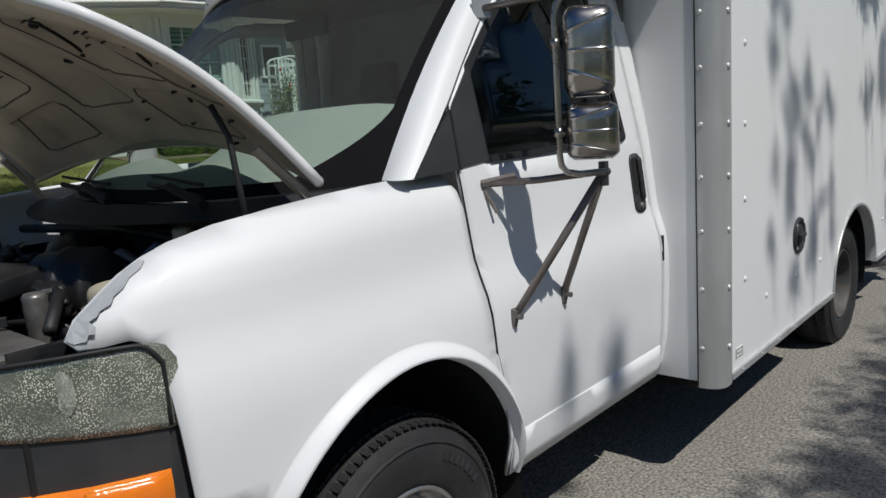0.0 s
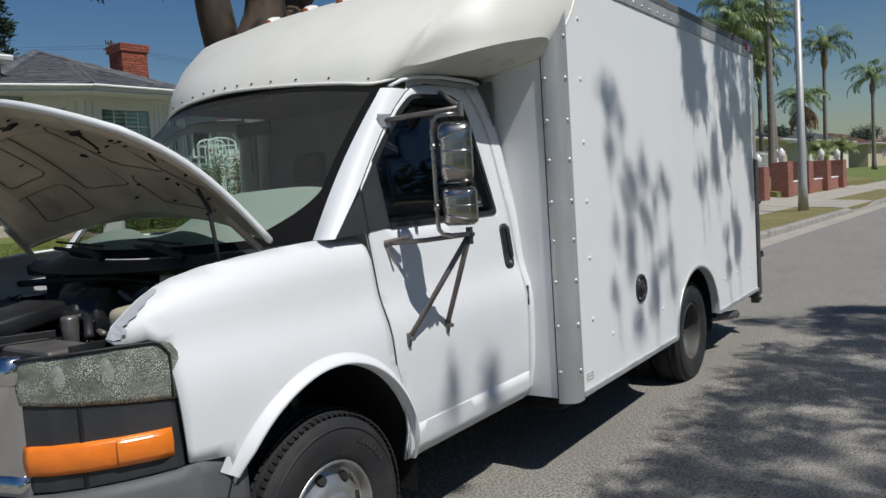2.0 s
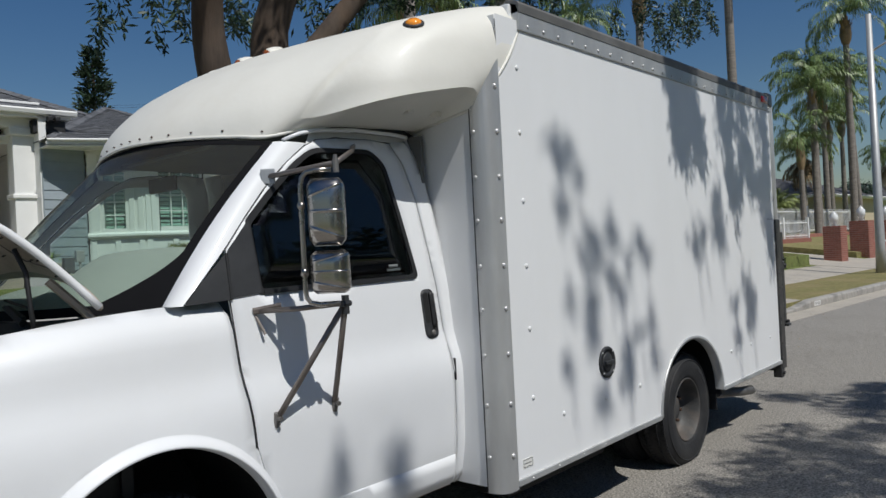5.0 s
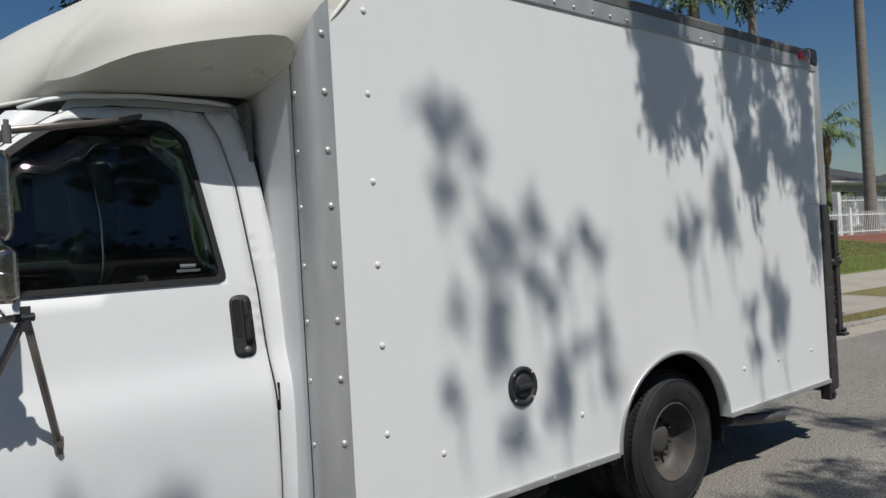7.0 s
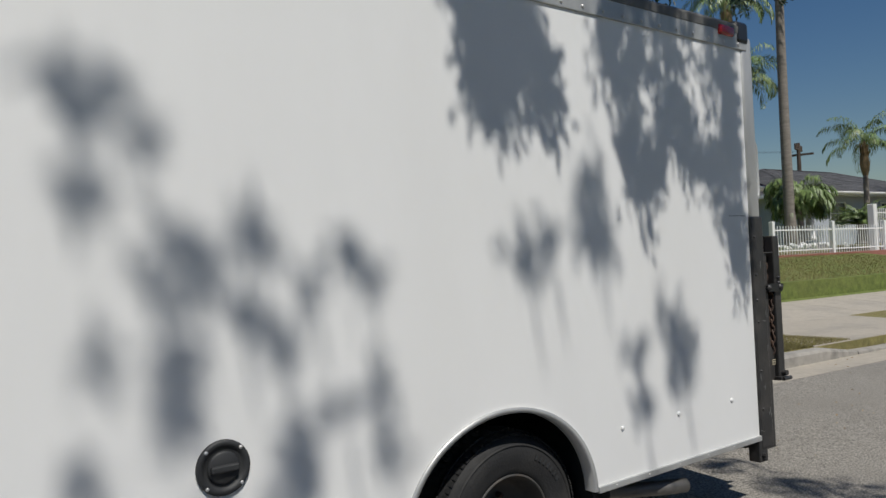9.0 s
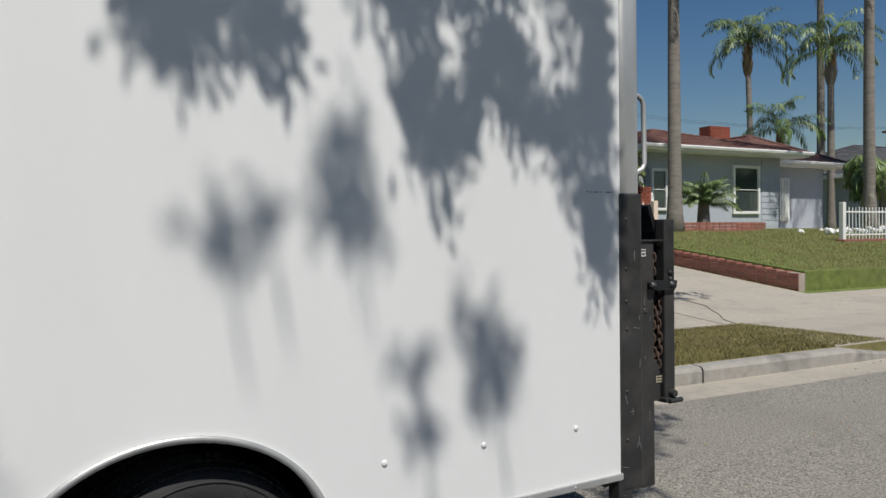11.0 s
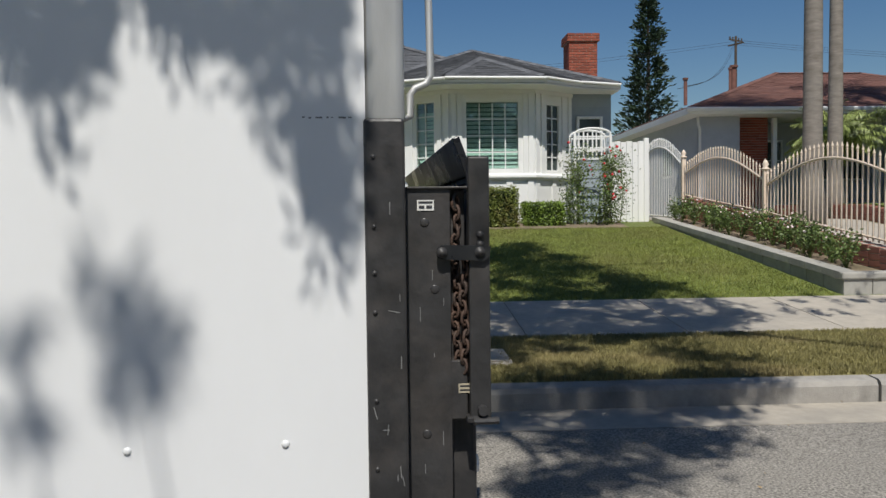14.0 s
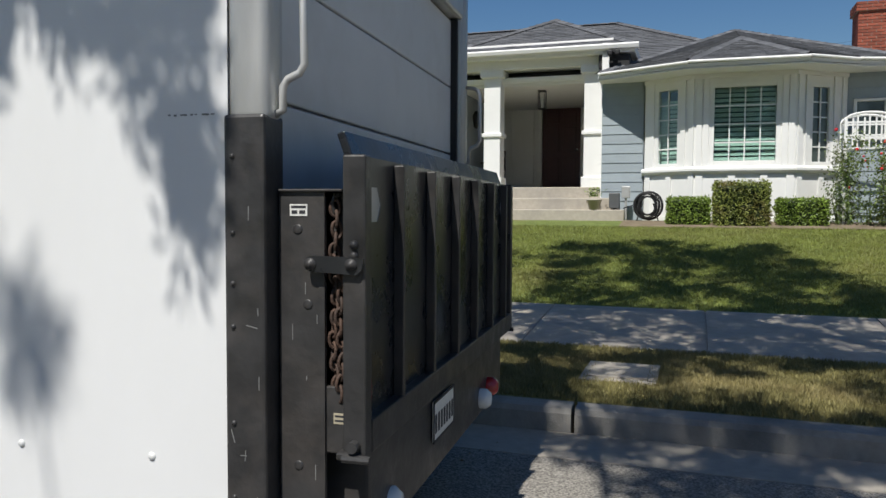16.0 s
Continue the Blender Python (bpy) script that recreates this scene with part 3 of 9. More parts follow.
for k in (0, 1):
    tpart("roof_edge", prism([(2 * YC - y if k else y, z) for y, z in ((-0.017, 2.693), (-0.019, 2.735), (-0.006, 2.752), (0.06, 2.770), (0.06, 2.690))], "x", 0.02, 3.80, 0.003), M_rail, "grimy dark roof edge")
tpart("roof", box(0.0, 3.80, 0.03, 2 * YC - 0.03, 2.66, 2.745, 0.01), M_panel, "flat white roof")
# wheel arch trim
ring = arc(1.895, 0.46, 0.52, 180, 0, 40, 0.444)
ring2 = arc(1.895, 0.46, 0.497, 180, 0, 40, 0.422)
vs, fs = [], []
for (a, b), (c, d) in zip(ring, ring2):
    vs += [(a, -0.001, b), (a, -0.010, b), (c, -0.008, d), (c, 0.05, d)]
for i in range(len(ring) - 1):
    for k in range(3):
        fs.append((i * 4 + k, i * 4 + k + 1, i * 4 + k + 5, i * 4 + k + 4))
tpart("wheel_arch_trim", mesh(vs, fs), M_alu, "aluminium wheel arch trim", True)
tpart("wheel_housing", join(box(1.36, 1.385, 0.02, 0.62, 0.42, 0.92), box(2.405, 2.43, 0.02, 0.62, 0.42, 0.92), box(1.36, 2.43, 0.60, 0.63, 0.3, 0.92)), M_under)

# rivets
dome = [(0.0, -0.0075), (0.006, -0.0068), (0.0105, -0.0042), (0.013, 0.0), (0.0125, 0.002)]
rv = part("rivet", lathe(dome, "y", 10), M_rivet, truck, "white painted domed rivet", True)
rv.matrix_basis = pose(0, 0, 0.835)
rivets = [(0, z) for z in (1.166, 1.469, 1.781, 2.111, 2.423)] + [(x, 0.706) for x in (0.267, 0.70, 1.115, 2.606, 3.03, 3.489)]
for x, z in rivets:
    again(rv, pose(x, 0, z))
rv2 = part("rivet", lathe(dome, "y", 10), M_rivet_alu, truck, "dull metal rivet", True)
rv2.matrix_basis = pose(-0.19, -0.006, 0.84)
for z in (1.07, 1.28, 1.48, 1.69, 1.89, 2.10, 2.31, 0.60):
    again(rv2, pose(-0.19, -0.006, z))
for z in (0.84, 1.07, 1.28, 1.48, 1.69, 1.89, 2.10, 0.60):
    again(rv2, Matrix.LocRotScale((-0.271, 0.072, z), Euler((0, 0, radians(-82))), (0.85, 0.85, 0.85)))
for i in range(27):
    again(rv2, Matrix.LocRotScale((0.10 + i * 0.139, -0.012, 2.635), None, (0.75, 0.75, 0.75)))
for i in range(16):
    x = -0.05 + i * 0.235
    if not 1.33 < x < 2.46:
        again(rv2, Matrix.LocRotScale((x, -0.012, 0.463), None, (0.5, 0.5, 0.5)))
for i in range(9):
    again(rv2, Matrix.LocRotScale((3.79, -0.002, 1.78 + i * 0.105), None, (0.5, 0.5, 0.5)))

# fuel filler
fil = tpart("fuel_filler", lathe([(0.0, -0.001), (0.060, -0.001), (0.066, -0.004), (0.070, -0.010), (0.084, -0.010), (0.087, -0.004), (0.087, 0.01)], "y", 28), M_plastic, "round black recessed fuel filler", True)
fil.matrix_basis = pose(0.727, -0.002, 0.90)
capm = lathe([(0.0, -0.010), (0.046, -0.010), (0.052, -0.006), (0.052, 0.0)], "y", 24)
cp = part("fuel_cap", capm, M_plastic, fil, "", True)
part("grip", box(-0.045, 0.045, -0.026, -0.008, -0.011, 0.011, 0.005), M_plastic, fil)
for a in (45, 135, 225, 315):
    q = part("screw", lathe(dome, "y", 8), M_rivet_alu, fil, "", True)
    q.matrix_basis = Matrix.LocRotScale((0.078 * math.cos(radians(a)), -0.010, 0.078 * math.sin(radians(a))), None, (0.5, 0.5, 0.5))
stk = tpart("sticker", box(-0.112, -0.03, -0.002, 0.001, 0.518, 0.562), M_sticker, "small grey-edged label")
part("border", join(box(-0.108, -0.034, -0.003, -0.002, 0.522, 0.524), box(-0.108, -0.034, -0.003, -0.002, 0.556, 0.558), box(-0.108, -0.106, -0.003, -0.002, 0.522, 0.558), box(-0.036, -0.034, -0.003, -0.002, 0.522, 0.558), box(-0.098, -0.044, -0.003, -0.002, 0.538, 0.541)), M_bumper, stk)


# ---- wheels ----
def wheel(name, x, y, r, width, mat_rim, dish, label, face=1):
    """A wheel whose outer face lies at y, towards -y."""
    w = thing(name, pose(x, y, r))
    w.parent = truck
    tagged(w, label)
    R = r
    prof = [(0.215, 0.016), (0.222, 0.006), (0.24, 0.002), (0.27, -0.006), (0.30, -0.010), (0.335, -0.004), (0.36, 0.008), (0.374, 0.022), (R - 0.004, 0.036), (R, 0.06), (R, width - 0.06), (R - 0.006, width - 0.03), (0.35, width), (0.25, width), (0.215, width - 0.02)]
    part("tyre", lathe(prof, "y", 56), M_rubber, w, "black rubber tyre", True)
    # tread blocks
    tb = []
    bm = bmesh.new()
    nblk = 84
    for k in range(nblk):
        a = 2 * math.pi * k / nblk
        for j, (ya, yb) in enumerate(((0.012, 0.045), (0.055, 0.095), (0.103, 0.143), (0.15, 0.19))):
            if yb > width:
                continue
            off = 0.5 * (j % 2)
            a2 = 2 * math.pi * (k + off) / nblk
            c = bmesh.ops.create_cube(bm, size=1, matrix=Matrix.Rotation(-a2, 4, "Y") @ Matrix.LocRotScale((R + (0.0005 if j else -0.0065), (ya + yb) / 2, 0), Euler((0, 0, radians(22 if j else 0) * (1 if j % 2 else -1))), (0.006, yb - ya, 0.0215)))
    part("tread", bm, M_rubber, w)
    # raised rings and blurred letters on the sidewall
    part("sidewall_rib", lathe([(0.333, -0.004), (0.336, -0.0085), (0.340, -0.0085), (0.343, -0.001)], "y", 56), M_rubber, w, "", True)
    for k in range(7):
        a = radians(62 - k * 5.2)
        part("sidewall_mark", moved(box(-0.012, 0.012, -0.001, 0.001, -0.007, 0.007), Matrix.Rotation(-a, 4, "Y") @ Matrix.LocRotScale((0.302, -0.0115, 0), None, None)), M_plastic, w)
    if dish:
        prof = [(0.217, 0.012), (0.210, 0.004), (0.204, 0.012), (0.198, 0.05), (0.186, 0.085), (0.180, dish - 0.02), (0.16, dish), (0.12, dish + 0.005), (0.085, dish), (0.08, dish - 0.03), (0.055, dish - 0.035), (0.0, dish - 0.035)]
    else:
        prof = [(0.217, 0.012), (0.210, 0.002), (0.203, 0.010), (0.197, 0.040), (0.183, 0.052), (0.172, 0.050), (0.135, 0.018), (0.105, 0.006), (0.085, 0.004), (0.082, -0.035), (0.070, -0.045), (0.0, -0.047)]
    part("rim", lathe(prof, "y", 48), mat_rim, w, "", True)
    nut0 = hole0 = None
    for k in range(8):
        a = 2 * math.pi * k / 8 + 0.2
        if not dish:
            m = Matrix.Rotation(-a, 4, "Y") @ Matrix.LocRotScale((0.157, 0.030, 0), Euler((radians(90), 0, radians(38))), None)
            if hole0 is None:
                bm = bmesh.new()
                bmesh.ops.create_cone(bm, cap_ends=True, segments=14, radius1=0.021, radius2=0.021, depth=0.012)
                hole0 = part("vent_hole", bm, M_under, w)
                hole0.matrix_basis = m
            else:
                again(hole0, m)
        m = Matrix.Rotation(-a - 0.3, 4, "Y") @ Matrix.LocRotScale((0.066 if not dish else 0.108, (-0.003 if not dish else dish - 0.018), 0), Euler((radians(90), 0, 0)), None)
        if nut0 is None:
            bm = bmesh.new()
            bmesh.ops.create_cone(bm, cap_ends=True, segments=6, radius1=0.013, radius2=0.010, depth=0.03)
            nut0 = part("wheel_nut", bm, M_engmetal if not dish else M_rust, w)
            nut0.matrix_basis = m
        else:
            again(nut0, m)
    return w


wheel("wheel", -1.79, 0.245, 0.392, 0.245, M_steelrim, 0, "front wheel with silver steel rim and worn tyre")
wheel("wheel", 1.985, 0.085, 0.385, 0.225, M_darkrim, 0.13, "rear wheel with deep dusty rim and worn tyre")
wheel("wheel", 1.985, 0.345, 0.385, 0.225, M_darkrim, 0.13, "inner rear wheel with dusty rim")
for xx in (-1.78, 1.985):
    far = wheel("wheel", xx, 2 * YC - 0.30, 0.385, 0.225, M_darkrim, 0.13, "kerbside wheel with worn tyre")
    far.matrix_basis = pose(xx, 2 * YC - 0.25, 0.385, 0, 0, 180)

# ---- underbody ----
tpart("chassis_rail", box(-2.3, 3.7, 0.80, 0.88, 0.48, 0.64, 0.01), M_under)
tpart("chassis_rail", box(-2.3, 3.7, 1.56, 1.64, 0.48, 0.64, 0.01), M_under)
tpart("rear_axle", tube([(1.985, 0.5, 0.385), (1.985, 1.95, 0.385)], 0.06, 12), M_under)
tpart("differential", lathe([(0, -0.16), (0.10, -0.12), (0.15, 0), (0.10, 0.12), (0, 0.16)], "y", 16), M_under).matrix_basis = pose(1.985, 1.2, 0.40)
tpart("front_axle_beam", box(-1.85, -1.70, 0.45, 2.0, 0.3, 0.42, 0.02), M_under)
tpart("fuel_tank", box(0.1, 1.15, 0.25, 0.7, 0.26, 0.47, 0.05), M_under)
for x0, x1, y0, y1 in ((-0.2, 1.36, 0.05, 2.4), (1.36, 2.43, 0.64, 1.80), (2.43, 3.7, 0.05, 2.4)):
    tpart("underfloor", box(x0, x1, y0, y1, 0.46, 0.49), M_under)
tpart("cab_floor", box(-1.3, -0.26, 0.32, 2.12, 0.44, 0.56), M_under)
tpart("exhaust_pipe", tube([(2.2, 0.5, 0.42), (2.5, 0.28, 0.385), (2.75, 0.15, 0.355), (3.0, 0.075, 0.335), (3.12, 0.05, 0.328)], 0.036, 14), M_engmetal, "brown exhaust tailpipe", True)
tpart("splash_flap", box(2.42, 2.435, 0.06, 0.5, 0.30, 0.5), M_seal)
tpart("spring_hanger", box(2.45, 2.62, 0.10, 0.16, 0.36, 0.48, 0.01), M_under)

# ---- cab ----
BODY_Y = [(0.40, 0.26), (0.52, 0.235), (0.64, 0.212), (0.80, 0.203), (0.99, 0.200), (1.08, 0.214), (1.16, 0.240), (1.30, 0.258), (1.42, 0.272), (1.60, 0.302), (1.80, 0.340), (2.00, 0.388), (2.10, 0.43), (2.2, 0.48)]


def spline(t, table):
    """Smooth reading of a table, with slopes taken from the neighbours."""
    n = len(table)
    i = max(0, min(n - 2, next((k for k in range(n - 1) if t <= table[k + 1][0]), n - 2)))
    t = max(table[0][0], min(table[-1][0], t))

    def slope(k):
        a, b = table[max(0, k - 1)], table[min(n - 1, k + 1)]
        return (b[1] - a[1]) / (b[0] - a[0])
    (x0, y0), (x1, y1) = table[i], table[i + 1]
    h = x1 - x0
    u = (t - x0) / h
    return y0 * (1 + 2 * u) * (1 - u) ** 2 + slope(i) * h * u * (1 - u) ** 2 + y1 * u * u * (3 - 2 * u) + slope(i + 1) * h * u * u * (u - 1)


def body_y(x, z):
    """The skin of the cab's side."""
    y = spline(z, BODY_Y)
    if x < -1.9:
        y += 0.10 * ((-1.9 - x) / 0.6) ** 2.0
    return y


def fender_top(x):
    return spline(x, [(-2.66, 1.13), (-2.56, 1.185), (-2.50, 1.243), (-2.40, 1.316), (-2.30, 1.356), (-2.18, 1.381), (-1.9, 1.408), (-1.5, 1.423)])


def fender_y(x, z):
    y = body_y(x, z)
    front = min(1.0, max(0.0, (-2.28 - x) / 0.22))
    roll = 0.13 - 0.075 * front
    k = max(0.0, (z - (fender_top(x) - roll)) / roll)
    y += (0.075 - 0.04 * front) * k ** 3.0
    return y


AX, AR, AZ = -1.80, 0.485, 0.535     # the wheel opening
FARCH = arc(AX, 0.44, AR, 210, -6, 30, AZ)
fender_line = [(-2.530, 1.205), (-2.518, 1.190), (-2.48, 1.186), (-2.43, 1.188), (-2.402, 1.175), (-2.388, 1.13), (-2.382, 1.0), (-2.368, 0.80), (-2.24, 0.785)]
arch_pts = [p for p in FARCH if p[0] > -2.235 or p[1] > 0.8]
arch_pts = [p for p in arch_pts if p[1] > 0.44]
outline = fender_line + arch_pts + [(-1.33, 0.47), (-1.364, 0.475), (-1.364, 0.60), (-1.388, 0.72), (-1.440, 0.90), (-1.460, 1.12), (-1.476, 1.418)] + [(x, fender_top(x)) for x in (-1.6, -1.75, -1.9, -2.05, -2.2, -2.3, -2.36, -2.41, -2.45, -2.48, -2.505)]
clean = []
for p in outline:
    if p[0] > -1.345 and p[1] < 0.8:
        continue
    clean.append(p)
for mirror in (False, True):
    def fpl(u, v, k=mirror):
        y = fender_y(u, v)
        return (u, 2 * YC - y if k else y, v)
    f = tpart("fender", sheet(clean, fpl, 0.045, flip=mirror, thick=-0.012), M_white, "smooth white front wing", True)
# rolled flare round the wheel opening
for mirror in (False, True):
    def flare(u, v, k=mirror):
        a = radians(150 - 147 * u)
        r = 0.985 + 0.15 * v
        x, z = AX + AR * r * math.cos(a), 0.44 + AZ * r * math.sin(a)
        fade = min(1.0, u / 0.10 + 0.3, (1 - u) / 0.10 + 0.35)
        y = fender_y(x, max(z, 0.42)) + 0.001 - fade * 0.034 * (math.sin(math.pi * min(1, v * 1.0 + 0.42)) ** 1.3)
        if v == 0:
            y += 0.05
        return (x, 2 * YC - y if k else y, z)
    tpart("wheel_flare", gridskin(flare, 48, 10), M_white, "", True)
# dark wheel housing
vs, fs = [], []
for a, b in arc(AX, 0.44, AR + 0.015, 215, -12, 24, AZ + 0.02):
    vs += [(a, 0.235, b), (a, 0.80, b)]
fs = [(2 * i, 2 * i + 1, 2 * i + 3, 2 * i + 2) for i in range(24)]
tpart("wheel_liner", mesh(vs, fs), M_under, "", True)
tpart("wheel_liner", box(-2.3, -1.25, 0.78, 0.80, 0.25, 1.02), M_under)

# door
door_line = [(-1.354, 0.475), (-1.354, 0.60), (-1.378, 0.72), (-1.430, 0.90), (-1.450, 1.12), (-1.466, 1.425), (-1.455, 1.605), (-1.36, 1.712), (-1.23, 1.845), (-1.10, 1.955), (-1.0, 2.022), (-0.92, 2.06), (-0.80, 2.075), (-0.60, 2.085), (-0.475, 2.075), (-0.43, 1.98), (-0.395, 1.80), (-0.362, 1.40), (-0.342, 1.00), (-0.336, 0.63), (-0.340, 0.50), (-0.36, 0.475)]
def pane_line(k):
    """The side window's outline, k metres smaller all round."""
    return rounded([(-1.335 + k, 1.445 + k), (-0.485 - k * 1.3, 1.452 + k), (-0.562 - k, 1.965 - k * 0.5), (-0.625 - k * 0.5, 2.026 - k), (-0.96 + k * 0.3, 2.012 - k), (-1.07 + k * 0.6, 1.945 - k), (-1.23 + k * 0.7, 1.815 - k), (-1.345 + k, 1.705 - k)], [0.01, 0.03, 0.03, 0.04, 0.05, 0.05, 0.05, 0.01], 5)


win_hole = pane_line(0.0)


def side_at(u, v, out=0.0):
    return (u, body_y(u, v) - out, v)


door = tpart("cab_door", sheet(door_line, lambda u, v: side_at(u, v), 0.05, holes=[win_hole], thick=-0.015), M_white, "white cab door with dark tinted window", True)
fardoor = tpart("cab_door", sheet(door_line, lambda u, v: (u, 2 * YC - body_y(u, v), v), 0.05, holes=[win_hole], thick=-0.015, flip=True), M_white, "", True)
for k in (0, 1):
    gap = [(u, (2 * YC - body_y(u, v) - 0.003) if k else body_y(u, v) + 0.003, v) for u, v in densified(door_line, 0.05)]
    part("door_gap", tube(gap, 0.003, 5, closed=True), M_seal, fardoor if k else door, "dark shut line")
# door bottom step line
part("sill_moulding", sheet(rounded([(-1.348, 0.485), (-0.345, 0.485), (-0.338, 0.615), (-1.352, 0.615)], 0.015), lambda u, v: side_at(u, v, 0.010 if v < 0.60 else 0.002), 0.04, thick=-0.008), M_white, door, "", True)
part("window_seal", sheet(pane_line(-0.010), lambda u, v: side_at(u, v, 0.004), 0.06, holes=[pane_line(0.010)], thick=-0.01), M_seal, door, "black rubber window seal")
gl = part("window_pane", sheet(pane_line(0.008), lambda u, v: side_at(u, v, -0.016), 0.12, thick=-0.004), M_tint, door, "dark tinted side window", True)
gl.visible_shadow = False
glf = part("window_pane", sheet(pane_line(0.008), lambda u, v: (u, 2 * YC - body_y(u, v) - 0.016, v), 0.12), M_clearside, fardoor, "pale green side window", True)
glf.visible_shadow = False
part("quarter_trim", sheet(rounded([(-1.458, 1.430), (-1.332, 1.440), (-1.342, 1.715), (-1.452, 1.600)], 0.006), lambda u, v: side_at(u, v, 0.005), 0.05, thick=-0.01), M_plastic, door, "black plastic sail panel")
part("sill_strip", sheet([(-1.32, 1.436), (-0.50, 1.443), (-0.505, 1.458), (-1.32, 1.451)], lambda u, v: side_at(u, v, 0.009), 0.06, thick=-0.01), M_seal, door)
# maker's etching on the pane, unreadable bars
part("glass_mark", join(box(-0.645, -0.56, 0.300, 0.301, 1.485, 1.494), box(-0.63, -0.575, 0.302, 0.303, 1.50, 1.512)), M_reflector_grey, door)
# handle
hb = part("handle", sheet(rounded([(-0.474, 1.165), (-0.388, 1.165), (-0.394, 1.39), (-0.476, 1.39)], 0.035, 5), lambda u, v: side_at(u, v, 0.006), 0.02, thick=-0.012), M_plastic, door, "recessed black plastic door handle", True)
part("grip", sheet(rounded([(-0.428, 1.215), (-0.398, 1.215), (-0.402, 1.375), (-0.430, 1.375)], 0.014, 4), lambda u, v: side_at(u, v, 0.016), 0.02, thick=-0.008), M_seal, hb, "", True)
part("recess", sheet(rounded([(-0.466, 1.235), (-0.434, 1.235), (-0.436, 1.375), (-0.468, 1.375)], 0.014, 4), lambda u, v: side_at(u, v, 0.0072), 0.02, thick=-0.001), M_under, hb)
lk = part("lock", lathe([(0, -0.012), (0.010, -0.012), (0.013, -0.008), (0.013, 0.002)], "y", 14), M_engmetal, hb, "", True)
lk.matrix_basis = pose(-0.425, body_y(-0.42, 1.19), 1.19)
# rear pillar and seams
pillar = [(-0.330, 0.475), (-0.326, 0.63), (-0.332, 1.00), (-0.352, 1.40), (-0.385, 1.80), (-0.420, 1.98), (-0.462, 2.08), (-0.36, 2.10), (-0.33, 2.05), (-0.30, 1.90), (-0.265, 1.60), (-0.24, 1.35), (-0.222, 1.10), (-0.215, 0.62), (-0.24, 0.50)]
for mirror in (False, True):
    tpart("rear_pillar", sheet(pillar, (lambda u, v: (u, body_y(u, v) + 0.25 * max(0, u + 0.30), v)) if not mirror else (lambda u, v: (u, 2 * YC - body_y(u, v), v)), 0.05, thick=-0.015, flip=mirror), M_white, "", True)
tpart("cab_seal", tube([(x + 0.012, body_y(x, z) + 0.035, z) for x, z in ((-0.345, 2.10), (-0.318, 2.02), (-0.29, 1.90), (-0.255, 1.60), (-0.23, 1.35), (-0.212, 1.10), (-0.205, 0.62), (-0.23, 0.50))], 0.011, 6), M_seal)
tpart("fuel_notch", box(-0.332, -0.326, body_y(-0.33, 1.0) - 0.002, body_y(-0.33, 1.0) + 0.02, 0.96, 1.06), M_seal)
# door gutter
tpart("drip_rail", tube([(-1.09, 0.415, 2.045), (-1.01, 0.41, 2.078), (-0.92, 0.405, 2.100), (-0.7, 0.405, 2.118), (-0.45, 0.405, 2.118), (-0.36, 0.41, 2.112)], 0.009, 8), M_white, "", True)
tpart("roof_seal", tube([(-0.98, 0.43, 2.125), (-0.7, 0.43, 2.14), (-0.36, 0.43, 2.14), (-0.285, 0.44, 2.12)], 0.012, 6), M_seal)
tpart("roof_side_skin", sheet([(-0.98, 2.03), (-0.8, 2.085), (-0.45, 2.085), (-0.30, 2.06), (-0.30, 2.135), (-0.9, 2.135)], lambda u, v: side_at(u, v, -0.012), 0.1), M_white, "", True)

# pillars and windscreen


def screen(u, v, out=0.0):
    """u from the near pillar to the far one, v from cowl to roof."""
    w = 2 * u - 1
    bow_b, bow_t = 0.30 * (1 - abs(w) ** 2.3), 0.20 * (1 - abs(w) ** 2.3)
    xb, xt = -1.672 - bow_b, -1.115 - bow_t
    yb, yt = YC + w * (YC - 0.365), YC + w * (YC - 0.435)
    zb, zt = 1.412 - 0.03 * (1 - w * w), 2.040 + 0.055 * (1 - w * w)
    x, y, z = xb + (xt - xb) * v, yb + (yt - yb) * v, zb + (zt - zb) * v
    x -= 0.03 * math.sin(math.pi * v)
    return (x - out, y, z)


ws = tpart("windscreen", gridskin(lambda u, v: screen(0.012 + 0.976 * u, 0.01 + 0.97 * v), 120, 40), M_windscreen, "curved windscreen with dark surround", True)
ws.visible_shadow = False
# frit border
def frit(u, v):
    return screen(u, v, 0.003)
M_frit = shader("matt_black_glass_border", (0.008, 0.008, 0.009), 0.9, spec=0.1, var=0.1)
fr = join(gridskin(lambda u, v: frit(0.002 + 0.020 * u, v), 2, 10), gridskin(lambda u, v: frit(0.018 + 0.12 * u * (1 - v) ** 2.2, 0.045 + 0.34 * v), 6, 14), gridskin(lambda u, v: frit(0.982 - 0.12 * u * (1 - v) ** 2.2, 0.045 + 0.34 * v), 6, 14), gridskin(lambda u, v: frit(1 - 0.016 + 0.014 * u, v), 2, 10), gridskin(lambda u, v: frit(0.004 + 0.992 * u, 0.05 * v), 28, 2), gridskin(lambda u, v: frit(0.004 + 0.992 * u, 0.97 + 0.03 * v), 28, 2))
part("screen_border", fr, M_frit, ws, "black border", True)
